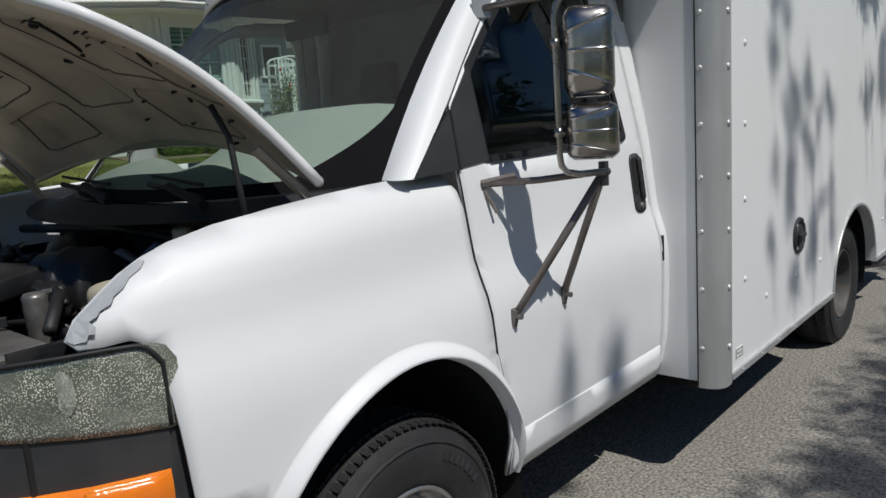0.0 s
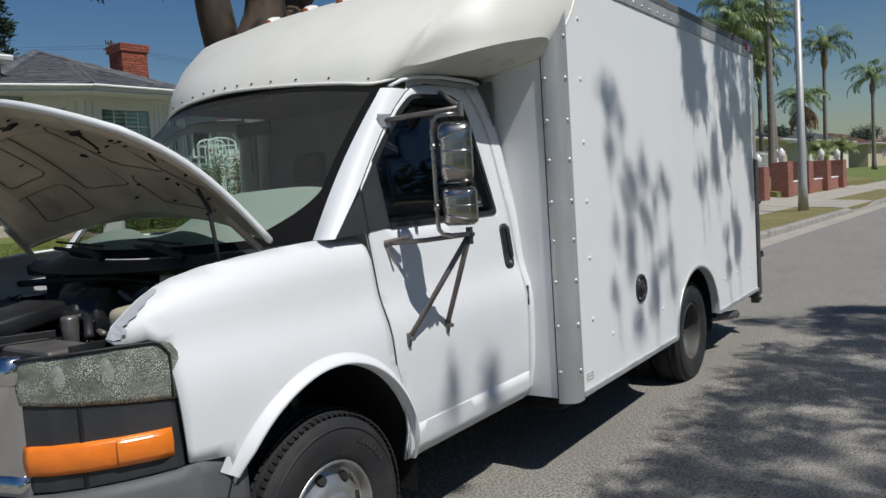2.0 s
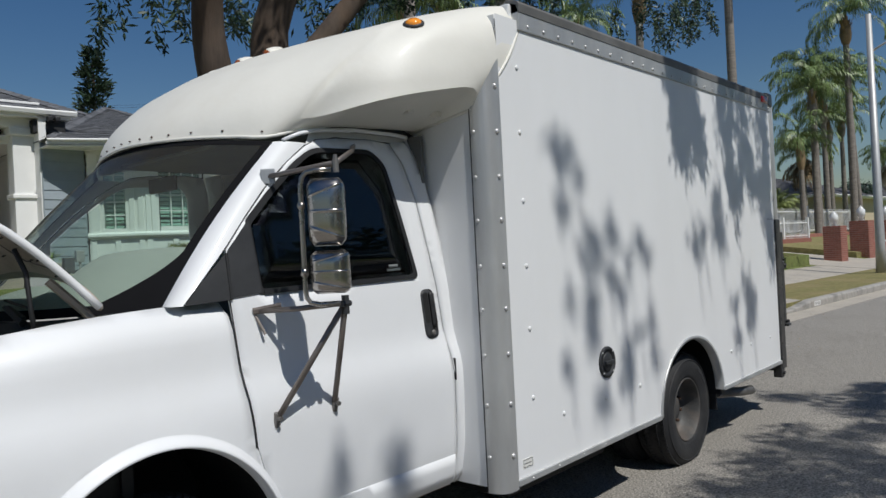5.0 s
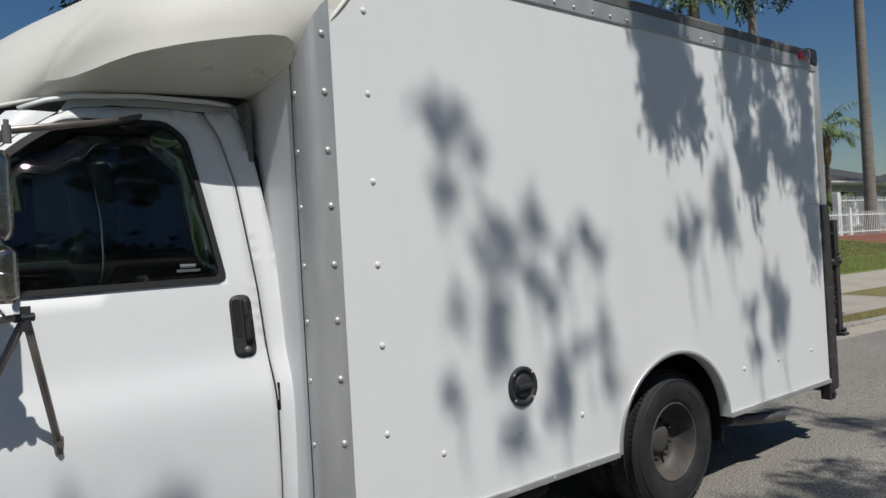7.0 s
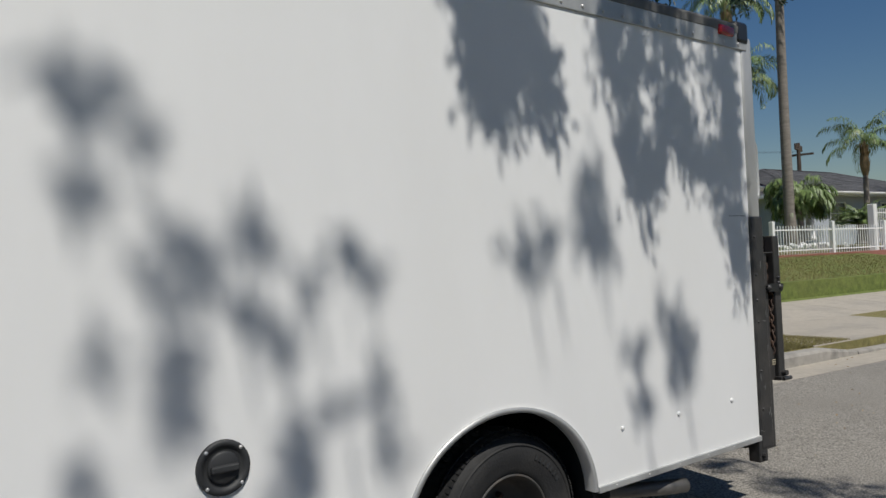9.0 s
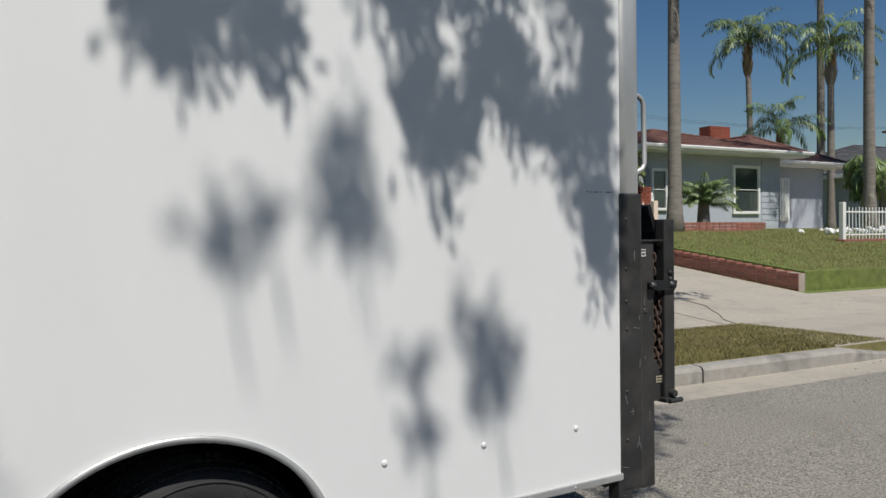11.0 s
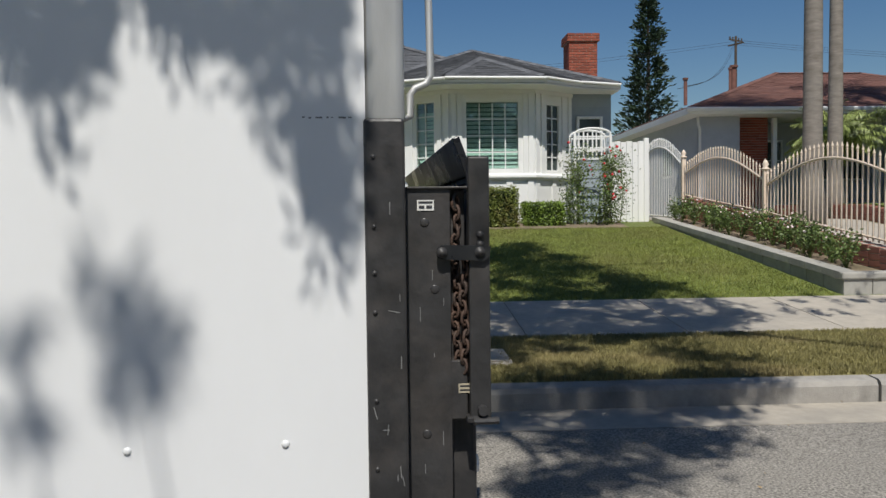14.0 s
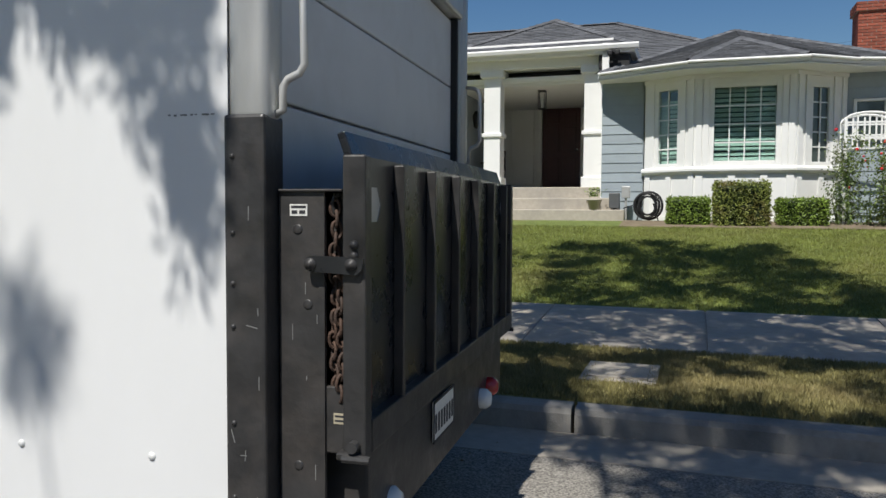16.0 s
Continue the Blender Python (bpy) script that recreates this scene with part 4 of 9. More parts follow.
for mirror in (False, True):
    def pil(u, v, k=mirror):
        a = Vector(screen(0.002, 0.99 * v + 0.01, 0.004))
        zz = a.z
        xd = lerp_lin(zz, [(1.41, -1.660), (1.605, -1.462), (1.712, -1.367), (1.845, -1.238), (1.955, -1.108), (2.022, -1.008), (2.07, -0.93)])
        b = Vector((xd, body_y(-1.3, zz) + 0.002, zz))
        p = a.lerp(b, u)
        p.y -= 0.016 * math.sin(math.pi * u)
        p.x -= 0.020 * math.sin(math.pi * u)
        return (p.x, 2 * YC - p.y if k else p.y, p.z)
    tpart("windscreen_pillar", gridskin(pil, 8, 12), M_white, "white windscreen pillar", True)
tpart("sail_panel", sheet(rounded([(-1.650, 1.418), (-1.466, 1.426), (-1.461, 1.592)], 0.008), lambda u, v: (u, body_y(-1.4, v) - 0.005 + 0.10 * max(0, -u - 1.48), v), 0.05, thick=-0.01), M_plastic, "black plastic sail panel ahead of the window")
tpart("sail_seam", tube([(-1.4635, body_y(-1.4, 1.425) - 0.004, 1.425), (-1.460, body_y(-1.4, 1.59) - 0.005, 1.592)], 0.006, 6), M_seal)
# cowl
tpart("cowl", gridskin(lambda u, v: (lambda a: (a[0] - 0.02 - 0.17 * v, a[1], a[2] - 0.005 - 0.035 * v - 0.02 * math.sin(v * 3.1)))(screen(u, 0.0)), 24, 5), M_plastic, "black plastic cowl below the windscreen", True)
for y0, y1 in ((0.75, 1.20), (1.3, 1.85)):
    tpart("wiper", join(tube([(-1.98, y0, 1.40), (-1.93, (y0 + y1) / 2, 1.415), (-1.885, y1, 1.425)], 0.010, 6), tube([(-1.99, y0 - 0.02, 1.385), (-1.96, y0 + 0.2, 1.43)], 0.014, 6), tube([(-1.95, y0 + 0.04, 1.435), (-1.90, y1 - 0.05, 1.455)], 0.006, 6)), M_seal, "black windscreen wiper")

# inside the cab
tpart("dashboard", gridskin(lambda u, v: (lambda a: (a[0] + 0.05 + 0.42 * v, a[1], a[2] + 0.03 + 0.05 * math.sin(v * 2.6) + 0.16 * min(1, v * 1.6) ** 2 * math.exp(-((u - 0.20) / 0.24) ** 4) - 0.10 * v ** 6))(screen(0.02 + 0.96 * u, 0.0)), 32, 14), M_dash, "grey-green padded dashboard", True)
tpart("dash_front", box(-1.22, -1.16, 0.40, 2.05, 0.9, 1.44, 0.03), M_interior)
for yy in (0.72, 1.70):
    st = tpart("seat", join(box(-0.86, -0.42, yy - 0.24, yy + 0.24, 0.70, 0.98, 0.06, 3), moved(box(-0.08, 0.08, yy - 0.24, yy + 0.24, 0, 0.72, 0.06, 3), pose(-0.48, 0, 0.95, 0, 10, 0)), moved(box(-0.05, 0.05, yy - 0.13, yy + 0.13, 0.74, 0.93, 0.04, 3), pose(-0.46, 0, 0.95, 0, 10, 0))), M_seat, "dark grey cloth seat with headrest", True)
tpart("steering_wheel", tube([(-1.05 + 0.17 * math.cos(a) * 0.45, 0.72 + 0.19 * math.sin(a), 1.30 + 0.17 * math.cos(a)) for a in [i * math.pi / 10 for i in range(20)]], 0.015, 8, closed=True), M_seal, "", True)
tpart("cab_rear_wall", box(-0.32, -0.30, 0.36, 2.08, 0.5, 2.12), M_interior)
tpart("cab_headliner", box(-1.0, -0.3, 0.45, 1.99, 2.10, 2.12), M_interior)
tpart("rearview_mirror", box(-1.20, -1.18, 1.08, 1.32, 1.90, 1.97, 0.01), M_seal)
tpart("hanging_ornament", join(tube([(-1.20, 1.22, 1.90), (-1.20, 1.22, 1.72)], 0.002, 4), lathe([(0, -0.03), (0.02, 0), (0, 0.03)], "z", 8)), M_seal)

# ---- fibreglass cap over the cab ----
def cap_skin(u, v):
    """u round the lip from the near box corner over the front to the far corner, v from lip to crown."""
    w = 2 * u - 1
    a = abs(w)
    sgn = -1 if w < 0 else 1
    # lip, crease, cheek, shoulder and crown at stations round the plan
    st = [0.0, 0.25, 0.45, 0.60, 0.68, 0.74, 0.80, 0.88, 0.95, 1.0]
    lip = [(-1.335, 0.0, 2.105), (-1.32, 0.20, 2.10), (-1.272, 0.42, 2.09), (-1.19, 0.63, 2.075), (-1.115, 0.745, 2.065), (-0.98, 0.795, 2.10), (-0.80, 0.80, 2.125), (-0.55, 0.80, 2.14), (-0.36, 0.80, 2.148), (-0.285, 0.80, 2.15)]
    fold = [(-1.30, 0.0, 2.19), (-1.285, 0.23, 2.19), (-1.232, 0.49, 2.185), (-1.14, 0.71, 2.17), (-1.065, 0.80, 2.14), (-0.95, 0.875, 2.145), (-0.80, 1.075, 2.195), (-0.56, 1.175, 2.25), (-0.31, 1.205, 2.285), (-0.265, 1.14, 2.205)]
    cheek = [(-1.085, 0.0, 2.39), (-1.065, 0.29, 2.39), (-1.015, 0.56, 2.385), (-0.945, 0.79, 2.37), (-0.91, 0.91, 2.345), (-0.84, 1.02, 2.34), (-0.70, 1.125, 2.34), (-0.47, 1.195, 2.365), (-0.25, 1.22, 2.39), (-0.16, 1.222, 2.35)]
    shoulder = [(-0.77, 0.0, 2.575), (-0.75, 0.34, 2.575), (-0.705, 0.64, 2.57), (-0.67, 0.88, 2.575), (-0.62, 1.00, 2.58), (-0.56, 1.08, 2.58), (-0.47, 1.15, 2.58), (-0.27, 1.20, 2.58), (-0.10, 1.22, 2.58), (-0.01, 1.224, 2.53)]
    crown = [(-0.40, 0.0, 2.70), (-0.39, 0.36, 2.70), (-0.35, 0.66, 2.695), (-0.31, 0.90, 2.69), (-0.27, 1.01, 2.69), (-0.23, 1.075, 2.69), (-0.17, 1.12, 2.69), (-0.07, 1.165, 2.69), (0.03, 1.19, 2.69), (0.085, 1.205, 2.69)]
    def rd(tab):
        i = next((j for j in range(len(st) - 1) if a <= st[j + 1]), len(st) - 2)
        P = [Vector(p) for p in tab]
        h = st[i + 1] - st[i]
        t = (a - st[i]) / h
        def slope(j):
            if j == 0:
                q = (P[1] - P[0]) / (st[1] - st[0])
                return Vector((0, q.y, 0))
            if j == len(st) - 1:
                return (P[j] - P[j - 1]) / (st[j] - st[j - 1])
            return (P[j + 1] - P[j - 1]) / (st[j + 1] - st[j - 1])
        return P[i] * (1 + 2 * t) * (1 - t) ** 2 + slope(i) * h * t * (1 - t) ** 2 + P[i + 1] * t * t * (3 - 2 * t) + slope(i + 1) * h * t * t * (t - 1)
    A, E, B, H_, C = rd(lip), rd(fold), rd(cheek), rd(shoulder), rd(crown)
    if v < 0.8:
        P = [A, E, E, B, H_, C] if a > 0.7 else [A, E, B, B.lerp(H_, 0.5), H_, C]
        t = v / 0.8 * (len(P) - 2)
        i = min(int(t), len(P) - 3)
        t -= i
        p0 = P[0] if i == 0 else (P[i] + P[i + 1]) / 2
        p2 = P[-1] if i == len(P) - 3 else (P[i + 1] + P[i + 2]) / 2
        p = p0 * (1 - t) ** 2 + P[i + 1] * 2 * t * (1 - t) + p2 * t * t
    else:
        t = (v - 0.8) / 0.2
        p = C.lerp(Vector((0.12, C.y * 0.98, 2.755)), t)
        p.z += 0.02 * math.sin(math.pi * t)
    return (p.x, YC + sgn * p.y, p.z)


cap = tpart("roof_cap", gridskin(cap_skin, 110, 48), M_cap, "rounded aged white fibreglass cap over the cab", True)
lipb = bmesh.new()
bmesh.ops.create_icosphere(lipb, subdivisions=1, radius=0.010)
ls0 = part("lip_screw", lipb, M_rust, cap, "small rusty lip screw", True)
for i in range(13):
    p = cap_skin(0.17 + i * 0.055, 0.012)
    m = Matrix.LocRotScale((p[0] + 0.002, p[1], p[2] + 0.014), None, (0.5, 0.75, 0.45))
    if i:
        again(ls0, m)
    else:
        ls0.matrix_basis = m
part("cap_lip", tube([cap_skin(0.11 + 0.78 * i / 60, 0.0) for i in range(61)], 0.008, 6), M_cap, cap, "", True)
M_lampdark = shader("brown_amber_lens", (0.30, 0.085, 0.02), 0.2, coat=0.5, var=0.15, scale=30)


def on_cap(y, x):
    """The cap's point and outward direction nearest to a plan place."""
    best = min(((cap_skin(i / 120, 0.3 + 0.6 * j / 60), i, j) for i in range(121) for j in range(61)), key=lambda q: (q[0][0] - x) ** 2 + (q[0][1] - y) ** 2)
    u, v = best[1] / 120, 0.3 + 0.6 * best[2] / 60
    a, b, c = Vector(cap_skin(u, v)), Vector(cap_skin(u + 0.01, v)), Vector(cap_skin(u, v + 0.01))
    n = (b - a).cross(c - a).normalized()
    return a, (n if n.z > 0 else -n)


for y, x in ((1.02, -0.66), (1.30, -0.65), (1.63, -0.59)):
    p, n = on_cap(y, x)
    housing = moved(lathe([(0, -0.05), (0.026, -0.045), (0.034, -0.02), (0.032, 0.02), (0.018, 0.07), (0, 0.085)], "x", 14), Matrix.LocRotScale(p - n * 0.004, Euler((0, radians(-24), 0)), (0.85, 0.95, 0.8)))
    lamp = part("marker_lamp", housing, M_cap, cap, "small white clearance lamp housing", True)
    part("lens", moved(lathe([(0, -0.064), (0.020, -0.058), (0.030, -0.042)], "x", 14), Matrix.LocRotScale(p - n * 0.004, Euler((0, radians(-24), 0)), (0.85, 0.95, 0.8))), M_lampdark, lamp, "dull amber lens", True)
p, n = on_cap(0.15, -0.54)
am = part("side_marker_lamp", lathe([(0, -0.020), (0.022, -0.018), (0.034, -0.010), (0.037, 0.0)], "y", 20), M_amber2, cap, "round amber side marker lamp", True)
am.matrix_basis = Matrix.Translation(p + n * 0.004) @ Vector((0, -1, 0)).rotation_difference(n).to_matrix().to_4x4()
part("bezel", lathe([(0.036, -0.004), (0.042, -0.006), (0.048, 0.0), (0.048, 0.008)], "y", 20), M_plastic, am, "black bezel", True)
# drip edge from cap to box
tpart("cap_flange", tube([cap_skin(0.0, v / 20 * 0.8) for v in range(21)], 0.008, 6), M_cap, "", True)
for x in (-0.33, -0.52):
    tpart("flange_bolt", box(x - 0.018, x + 0.018, 0.22, 0.27, 2.185, 2.215, 0.006), M_cap)
tpart("cap_back", box(-0.18, 0.02, 0.16, 2.28, 2.2, 2.70), M_panel)

# ---- nose, bonnet and engine bay ----
NOSE = [(-2.388, 0.290), (-2.45, 0.310), (-2.53, 0.345), (-2.61, 0.395), (-2.68, 0.455), (-2.73, 0.53), (-2.765, 0.63), (-2.785, 0.78), (-2.80, 1.0), (-2.81, YC)]


def nose(t, out=0.0):
    """A point of the front's plan, t from the wing (0) to the middle (1)."""
    lens = [0.0]
    for a, b in zip(NOSE, NOSE[1:]):
        lens.append(lens[-1] + math.hypot(b[0] - a[0], b[1] - a[1]))
    q = t * lens[-1]
    for i in range(len(NOSE) - 1):
        if q <= lens[i + 1] + 1e-9:
            k = (q - lens[i]) / (lens[i + 1] - lens[i])
            a, b = NOSE[i], NOSE[i + 1]
            x, y = a[0] + (b[0] - a[0]) * k, a[1] + (b[1] - a[1]) * k
            n = Vector((-(b[1] - a[1]), (b[0] - a[0]))).normalized()
            n = n if n.x < 0 or n.y < 0 else -n
            return x + n.x * out, y + n.y * out
    return NOSE[-1]


def nose_band(t0, t1, z0, z1, out=0.0, bulge=0.0, n=24, m=6, depth=0.03, mirror=False):
    """A band round the nose; z0 and z1 may change along it."""
    def zat(z, t):
        return z if not isinstance(z, (list, tuple)) else lerp_lin(t, z)
    def f(u, v):
        t = t0 + (t1 - t0) * u
        a, b = zat(z0, t), zat(z1, t)
        x, y = nose(t, out + bulge * math.sin(math.pi * v))
        return (x, 2 * YC - y if mirror else y, a + (b - a) * v)
    bm = gridskin(f, n, m)
    rim = [e for e in bm.edges if len(e.link_faces) == 1]
    r = bmesh.ops.extrude_edge_only(bm, edges=rim)
    bmesh.ops.translate(bm, vec=(depth, 0.0, 0), verts=[g for g in r["geom"] if isinstance(g, bmesh.types.BMVert)])
    bmesh.ops.recalc_face_normals(bm, faces=bm.faces)
    return bm


TG = 0.375   # where the grille begins


def haze(m, scale, low, high, colour):
    """Pitted specks that gather in clouds over a shader."""
    N, L = m.node_tree.nodes, m.node_tree.links
    b = N["Principled BSDF"]
    src = b.inputs["Base Color"].links[0].from_socket
    tc, vo, cl, cut, msk, mul, mix = (N.new("ShaderNode" + k) for k in ("TexCoord", "TexVoronoi", "TexNoise", "MapRange", "MapRange", "Math", "MixRGB"))
    vo.inputs["Scale"].default_value, cl.inputs["Scale"].default_value = scale, 13.0
    cut.inputs[1].default_value, cut.inputs[2].default_value, cut.inputs[3].default_value, cut.inputs[4].default_value = low, high, 1.0, 0.0
    msk.inputs[1].default_value, msk.inputs[2].default_value = 0.36, 0.62
    mul.operation = "MULTIPLY"
    mix.inputs[2].default_value = (*colour, 1)
    L.new(tc.outputs["Object"], vo.inputs["Vector"])
    L.new(tc.outputs["Object"], cl.inputs["Vector"])
    L.new(vo.outputs["Distance"], cut.inputs[0])
    L.new(cl.outputs[0], msk.inputs[0])
    L.new(cut.outputs[0], mul.inputs[0])
    L.new(msk.outputs[0], mul.inputs[1])
    L.new(mul.outputs[0], mix.inputs[0])
    L.new(src, mix.inputs[1])
    L.new(mix.outputs[0], b.inputs["Base Color"])
    return m


M_hazelens = haze(shader("hazed_headlamp_lens", (0.12, 0.135, 0.108), 0.22, coat=0.5, var=0.3, scale=5, stain=(0.26, 0.27, 0.225), stain_scale=9, stain_amount=0.7, bump=0.06, bump_scale=120, rough_var=0.1), 270, 0.30, 0.42, (0.66, 0.66, 0.56))
M_bowl = haze(shader("lamp_bowl_shine", (0.25, 0.265, 0.23), 0.3, coat=0.4, var=0.35, scale=60), 270, 0.30, 0.42, (0.66, 0.66, 0.56))
for mirror in (False, True):
    hl = tpart("headlamp", nose_band(0.0, TG, [(0, 1.003), (TG, 1.047)], [(0, 1.140), (0.012, 1.168), (0.04, 1.182), (TG - 0.03, 1.178), (TG, 1.165)], out=0.002, bulge=0.006, m=10, mirror=mirror), M_hazelens, "hazed speckled headlamp", True)
    edge = [nose(0.0, 0.006) + (z,) for z in (1.01, 1.05, 1.10, 1.14)] + [nose(0.012 * k, 0.006) + (1.140 + 0.042 * math.sin(0.5 * k),) for k in (1, 2, 3)] + [nose(t, 0.006) + (1.184 - 0.012 * (t / TG) ** 3,) for t in (0.08, 0.15, 0.22, 0.29, 0.35, TG)]
    part("lens_gap", tube([(x, 2 * YC - y if mirror else y, z) for x, y, z in edge], 0.0045, 6), M_seal, hl, "dark gap round the lens", True)
    # paler discs on the opaque lens: the bowls' reflections put in as colour
    for tt, r in ((0.27, 0.026), (0.16, 0.030)):
        x, y = nose(tt, 0.009)
        d = part("lamp_bowl", lathe([(0, -0.004), (r * 0.6, -0.003), (r, 0.001)], "y", 16), M_bowl, hl, "pale disc painted as the lamp bowl's reflection", True)
        d.matrix_basis = Matrix.LocRotScale((x + 0.002, 2 * YC - y if mirror else y, 1.115), Euler((0, 0, radians(-55 if not mirror else 235))), (0.85, 1, 1.5))
    tpart("lamp_trim", nose_band(0.004, TG, 0.79, [(0, 0.999), (TG, 1.043)], out=-0.004, mirror=mirror), M_plastic, "dark plastic lamp surround")
    tl = tpart("turn_signal", nose_band(0.035, TG - 0.01, [(0, 0.830), (TG, 0.842)], [(0, 0.917), (TG, 0.926)], out=0.006, bulge=0.010, mirror=mirror), M_amber, "orange turn signal lens", True)
    part("turn_reflector", nose_band(0.04, 0.15, [(0, 0.837), (TG, 0.849)], [(0, 0.911), (TG, 0.920)], out=0.0135, bulge=0.007, mirror=mirror), M_amber, tl, "ribbed orange reflector", True)
    tpart("bumper_end", nose_band(0.0, 1.0, 0.55, [(0, 0.790), (0.06, 0.792), (TG, 0.782), (1, 0.77)], out=0.035, bulge=0.02, m=8, depth=0.06, mirror=mirror), M_bumper, "faded dark grey plastic bumper", True)
    # bumper return to the wheel
    def ret(u, v, k=mirror):
        x = -2.40 + 0.235 * u
        y = 0.262 - 0.03 * u * (1 - u) + 0.0 * v
        z = 0.50 + (0.795 - 0.50) * v - 0.0 * u
        y -= 0.012 * math.sin(math.pi * v)
        return (x, 2 * YC - y if k else y, z)
    bm = gridskin(ret, 8, 6)
    thicken(bm, 0.02)
    tpart("bumper_return", bm, M_bumper, "", True)
# grille
tpart("grille_frame", nose_band(TG, 1.0, 1.10, 1.185, out=0.012, bulge=0.02, m=8), M_chrome, "chrome grille surround", True)
tpart("grille_frame", nose_band(TG, TG + 0.075, 0.79, 1.18, out=0.014, bulge=0.0, m=8), M_chrome, "", True)
tpart("grille_frame", nose_band(TG, 1.0, 0.78, 0.85, out=0.012, bulge=0.015, m=8), M_chrome, "", True)
for i in range(7):
    z = 0.865 + i * 0.036
    tpart("grille_slat", nose_band(TG + 0.06, 1.0, z, z + 0.016, out=-0.02, depth=0.03, m=2), M_seal, "black horizontal grille slat")
tpart("grille_back", nose_band(TG, 1.0, 0.8, 1.15, out=-0.07, m=2), M_under)
tpart("grille_far", nose_band(TG, 1.0, 0.8, 1.18, out=0.0, m=2, mirror=True), M_chrome)

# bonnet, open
M_groove = shader("dark_groove_grime", (0.13, 0.115, 0.10), 0.8, var=0.2, scale=20)
HN = 26


def hood_pt(u, v, drop=0.0):
    """u across from the near side to the far side, v from the hinge to the front edge."""
    w = 2 * u - 1
    a = abs(w)
    yb = YC + w * (YC - 0.36)
    yf = YC + w * (YC - 0.43)
    y = yb + (yf - yb) * v
    zb = 1.445 + 0.115 * (1 - a ** 2.2)
    xb = -1.90 + 0.10 * (1 - a ** 2)
    xf = -2.40 - 0.10 * (1 - a ** 2.5)
    zf = 1.83 + 0.165 * (1 - a ** 1.7)
    x = xb + (xf - xb) * v
    z = zb + (zf - zb) * v + 0.055 * math.sin(math.pi * v)
    n = Vector((0.60, 0, -0.80))
    p = Vector((x, y, z)) + n * drop
    return p


hood = tpart("bonnet", gridskin(hood_pt, 32, 18), M_white, "open bonnet, white outside and beige inside", True)


def ribs(u, v):
    """Depth of the pressed inner panel."""
    w = abs(2 * u - 1)
    def pocket(cu, cv, ru, rv, dep):
        q = max(abs(w - cu) / ru, abs(v - cv) / rv)
        return dep * max(0.0, min(1.0, (1 - q) / 0.16))
    d = 0.052
    d -= pocket(0.0, 0.50, 0.20, 0.26, 0.040)
    d -= pocket(0.50, 0.62, 0.20, 0.20, 0.042)
    d -= pocket(0.52, 0.24, 0.22, 0.12, 0.034)
    d -= pocket(0.82, 0.55, 0.09, 0.25, 0.030)
    edge = min(u, 1 - u, v, 1 - v)
    d *= min(1.0, edge / 0.035)
    return d + 0.004


hin = part("inner_panel", gridskin(lambda u, v: hood_pt(u, v, ribs(u, v)), 120, 70), M_hoodin, hood, "beige pressed inner bonnet panel with dark marks", True)
holes = bmesh.new()
rg = rngof(9)
for u, v in [(0.05, 0.92), (0.10, 0.86), (0.17, 0.90), (0.24, 0.84), (0.05, 0.75), (0.06, 0.60), (0.07, 0.45), (0.09, 0.30), (0.13, 0.70), (0.18, 0.40), (0.32, 0.88), (0.40, 0.92), (0.5, 0.85), (0.62, 0.9), (0.36, 0.30), (0.27, 0.56), (0.44, 0.20), (0.30, 0.14), (0.2, 0.12), (0.7, 0.5), (0.8, 0.8)]:
    p = hood_pt(u, v, ribs(u, v) + 0.0025)
    bmesh.ops.create_cone(holes, cap_ends=True, segments=8, radius1=0.011, radius2=0.011, depth=0.003, matrix=Matrix.LocRotScale(p, Euler((0, radians(143), 0)), (1.0, 1.3, 1)))
part("bolt_hole", holes, M_under, hood, kind="stuff")
# thin dark tubes that outline the pressed pockets
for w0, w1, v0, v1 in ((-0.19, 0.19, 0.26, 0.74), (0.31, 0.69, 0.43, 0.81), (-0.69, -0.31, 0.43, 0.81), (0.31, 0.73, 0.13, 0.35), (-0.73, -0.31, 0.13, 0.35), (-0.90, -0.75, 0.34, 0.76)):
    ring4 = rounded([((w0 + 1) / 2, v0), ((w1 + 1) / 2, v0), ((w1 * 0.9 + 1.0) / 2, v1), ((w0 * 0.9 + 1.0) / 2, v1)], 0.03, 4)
    part("seam", tube([hood_pt(u, v, ribs(u, v) + 0.001) for u, v in densified(ring4, 0.03)], 0.0035, 5, closed=True), M_groove, hood, "dark pressed groove")
part("rubber_patch", moved(box(-0.04, 0.04, -0.03, 0.03, -0.004, 0.004, 0.004), Matrix.LocRotScale(hood_pt(0.42, 0.88, ribs(0.42, 0.88) + 0.006), Euler((0, radians(-37), 0)), None)), M_under, hood)
for u0, v0, u1, v1 in ((0.10, 0.62, 0.19, 0.30), (0.28, 0.78, 0.34, 0.52), (0.34, 0.52, 0.44, 0.50), (0.20, 0.84, 0.27, 0.80)):
    part("seam", tube([hood_pt(u0 + (u1 - u0) * i / 6, v0 + (v1 - v0) * i / 6 + 0.02 * math.sin(i), ribs(u0, v0) + 0.004) for i in range(7)], 0.006, 5), M_under, hood)
rim = [hood_pt(0, v / 12, 0.012) for v in range(13)] + [hood_pt(u / 20, 1, 0.012) for u in range(1, 21)] + [hood_pt(1, 1 - v / 12, 0.012) for v in range(1, 13)]
part("hem", tube(rim, 0.013, 6), M_white, hood, "white folded edge", True)
part("rear_hem", tube([hood_pt(u / 24, 0, 0.012) for u in range(25)], 0.012, 6), M_hoodin, hood, "", True)
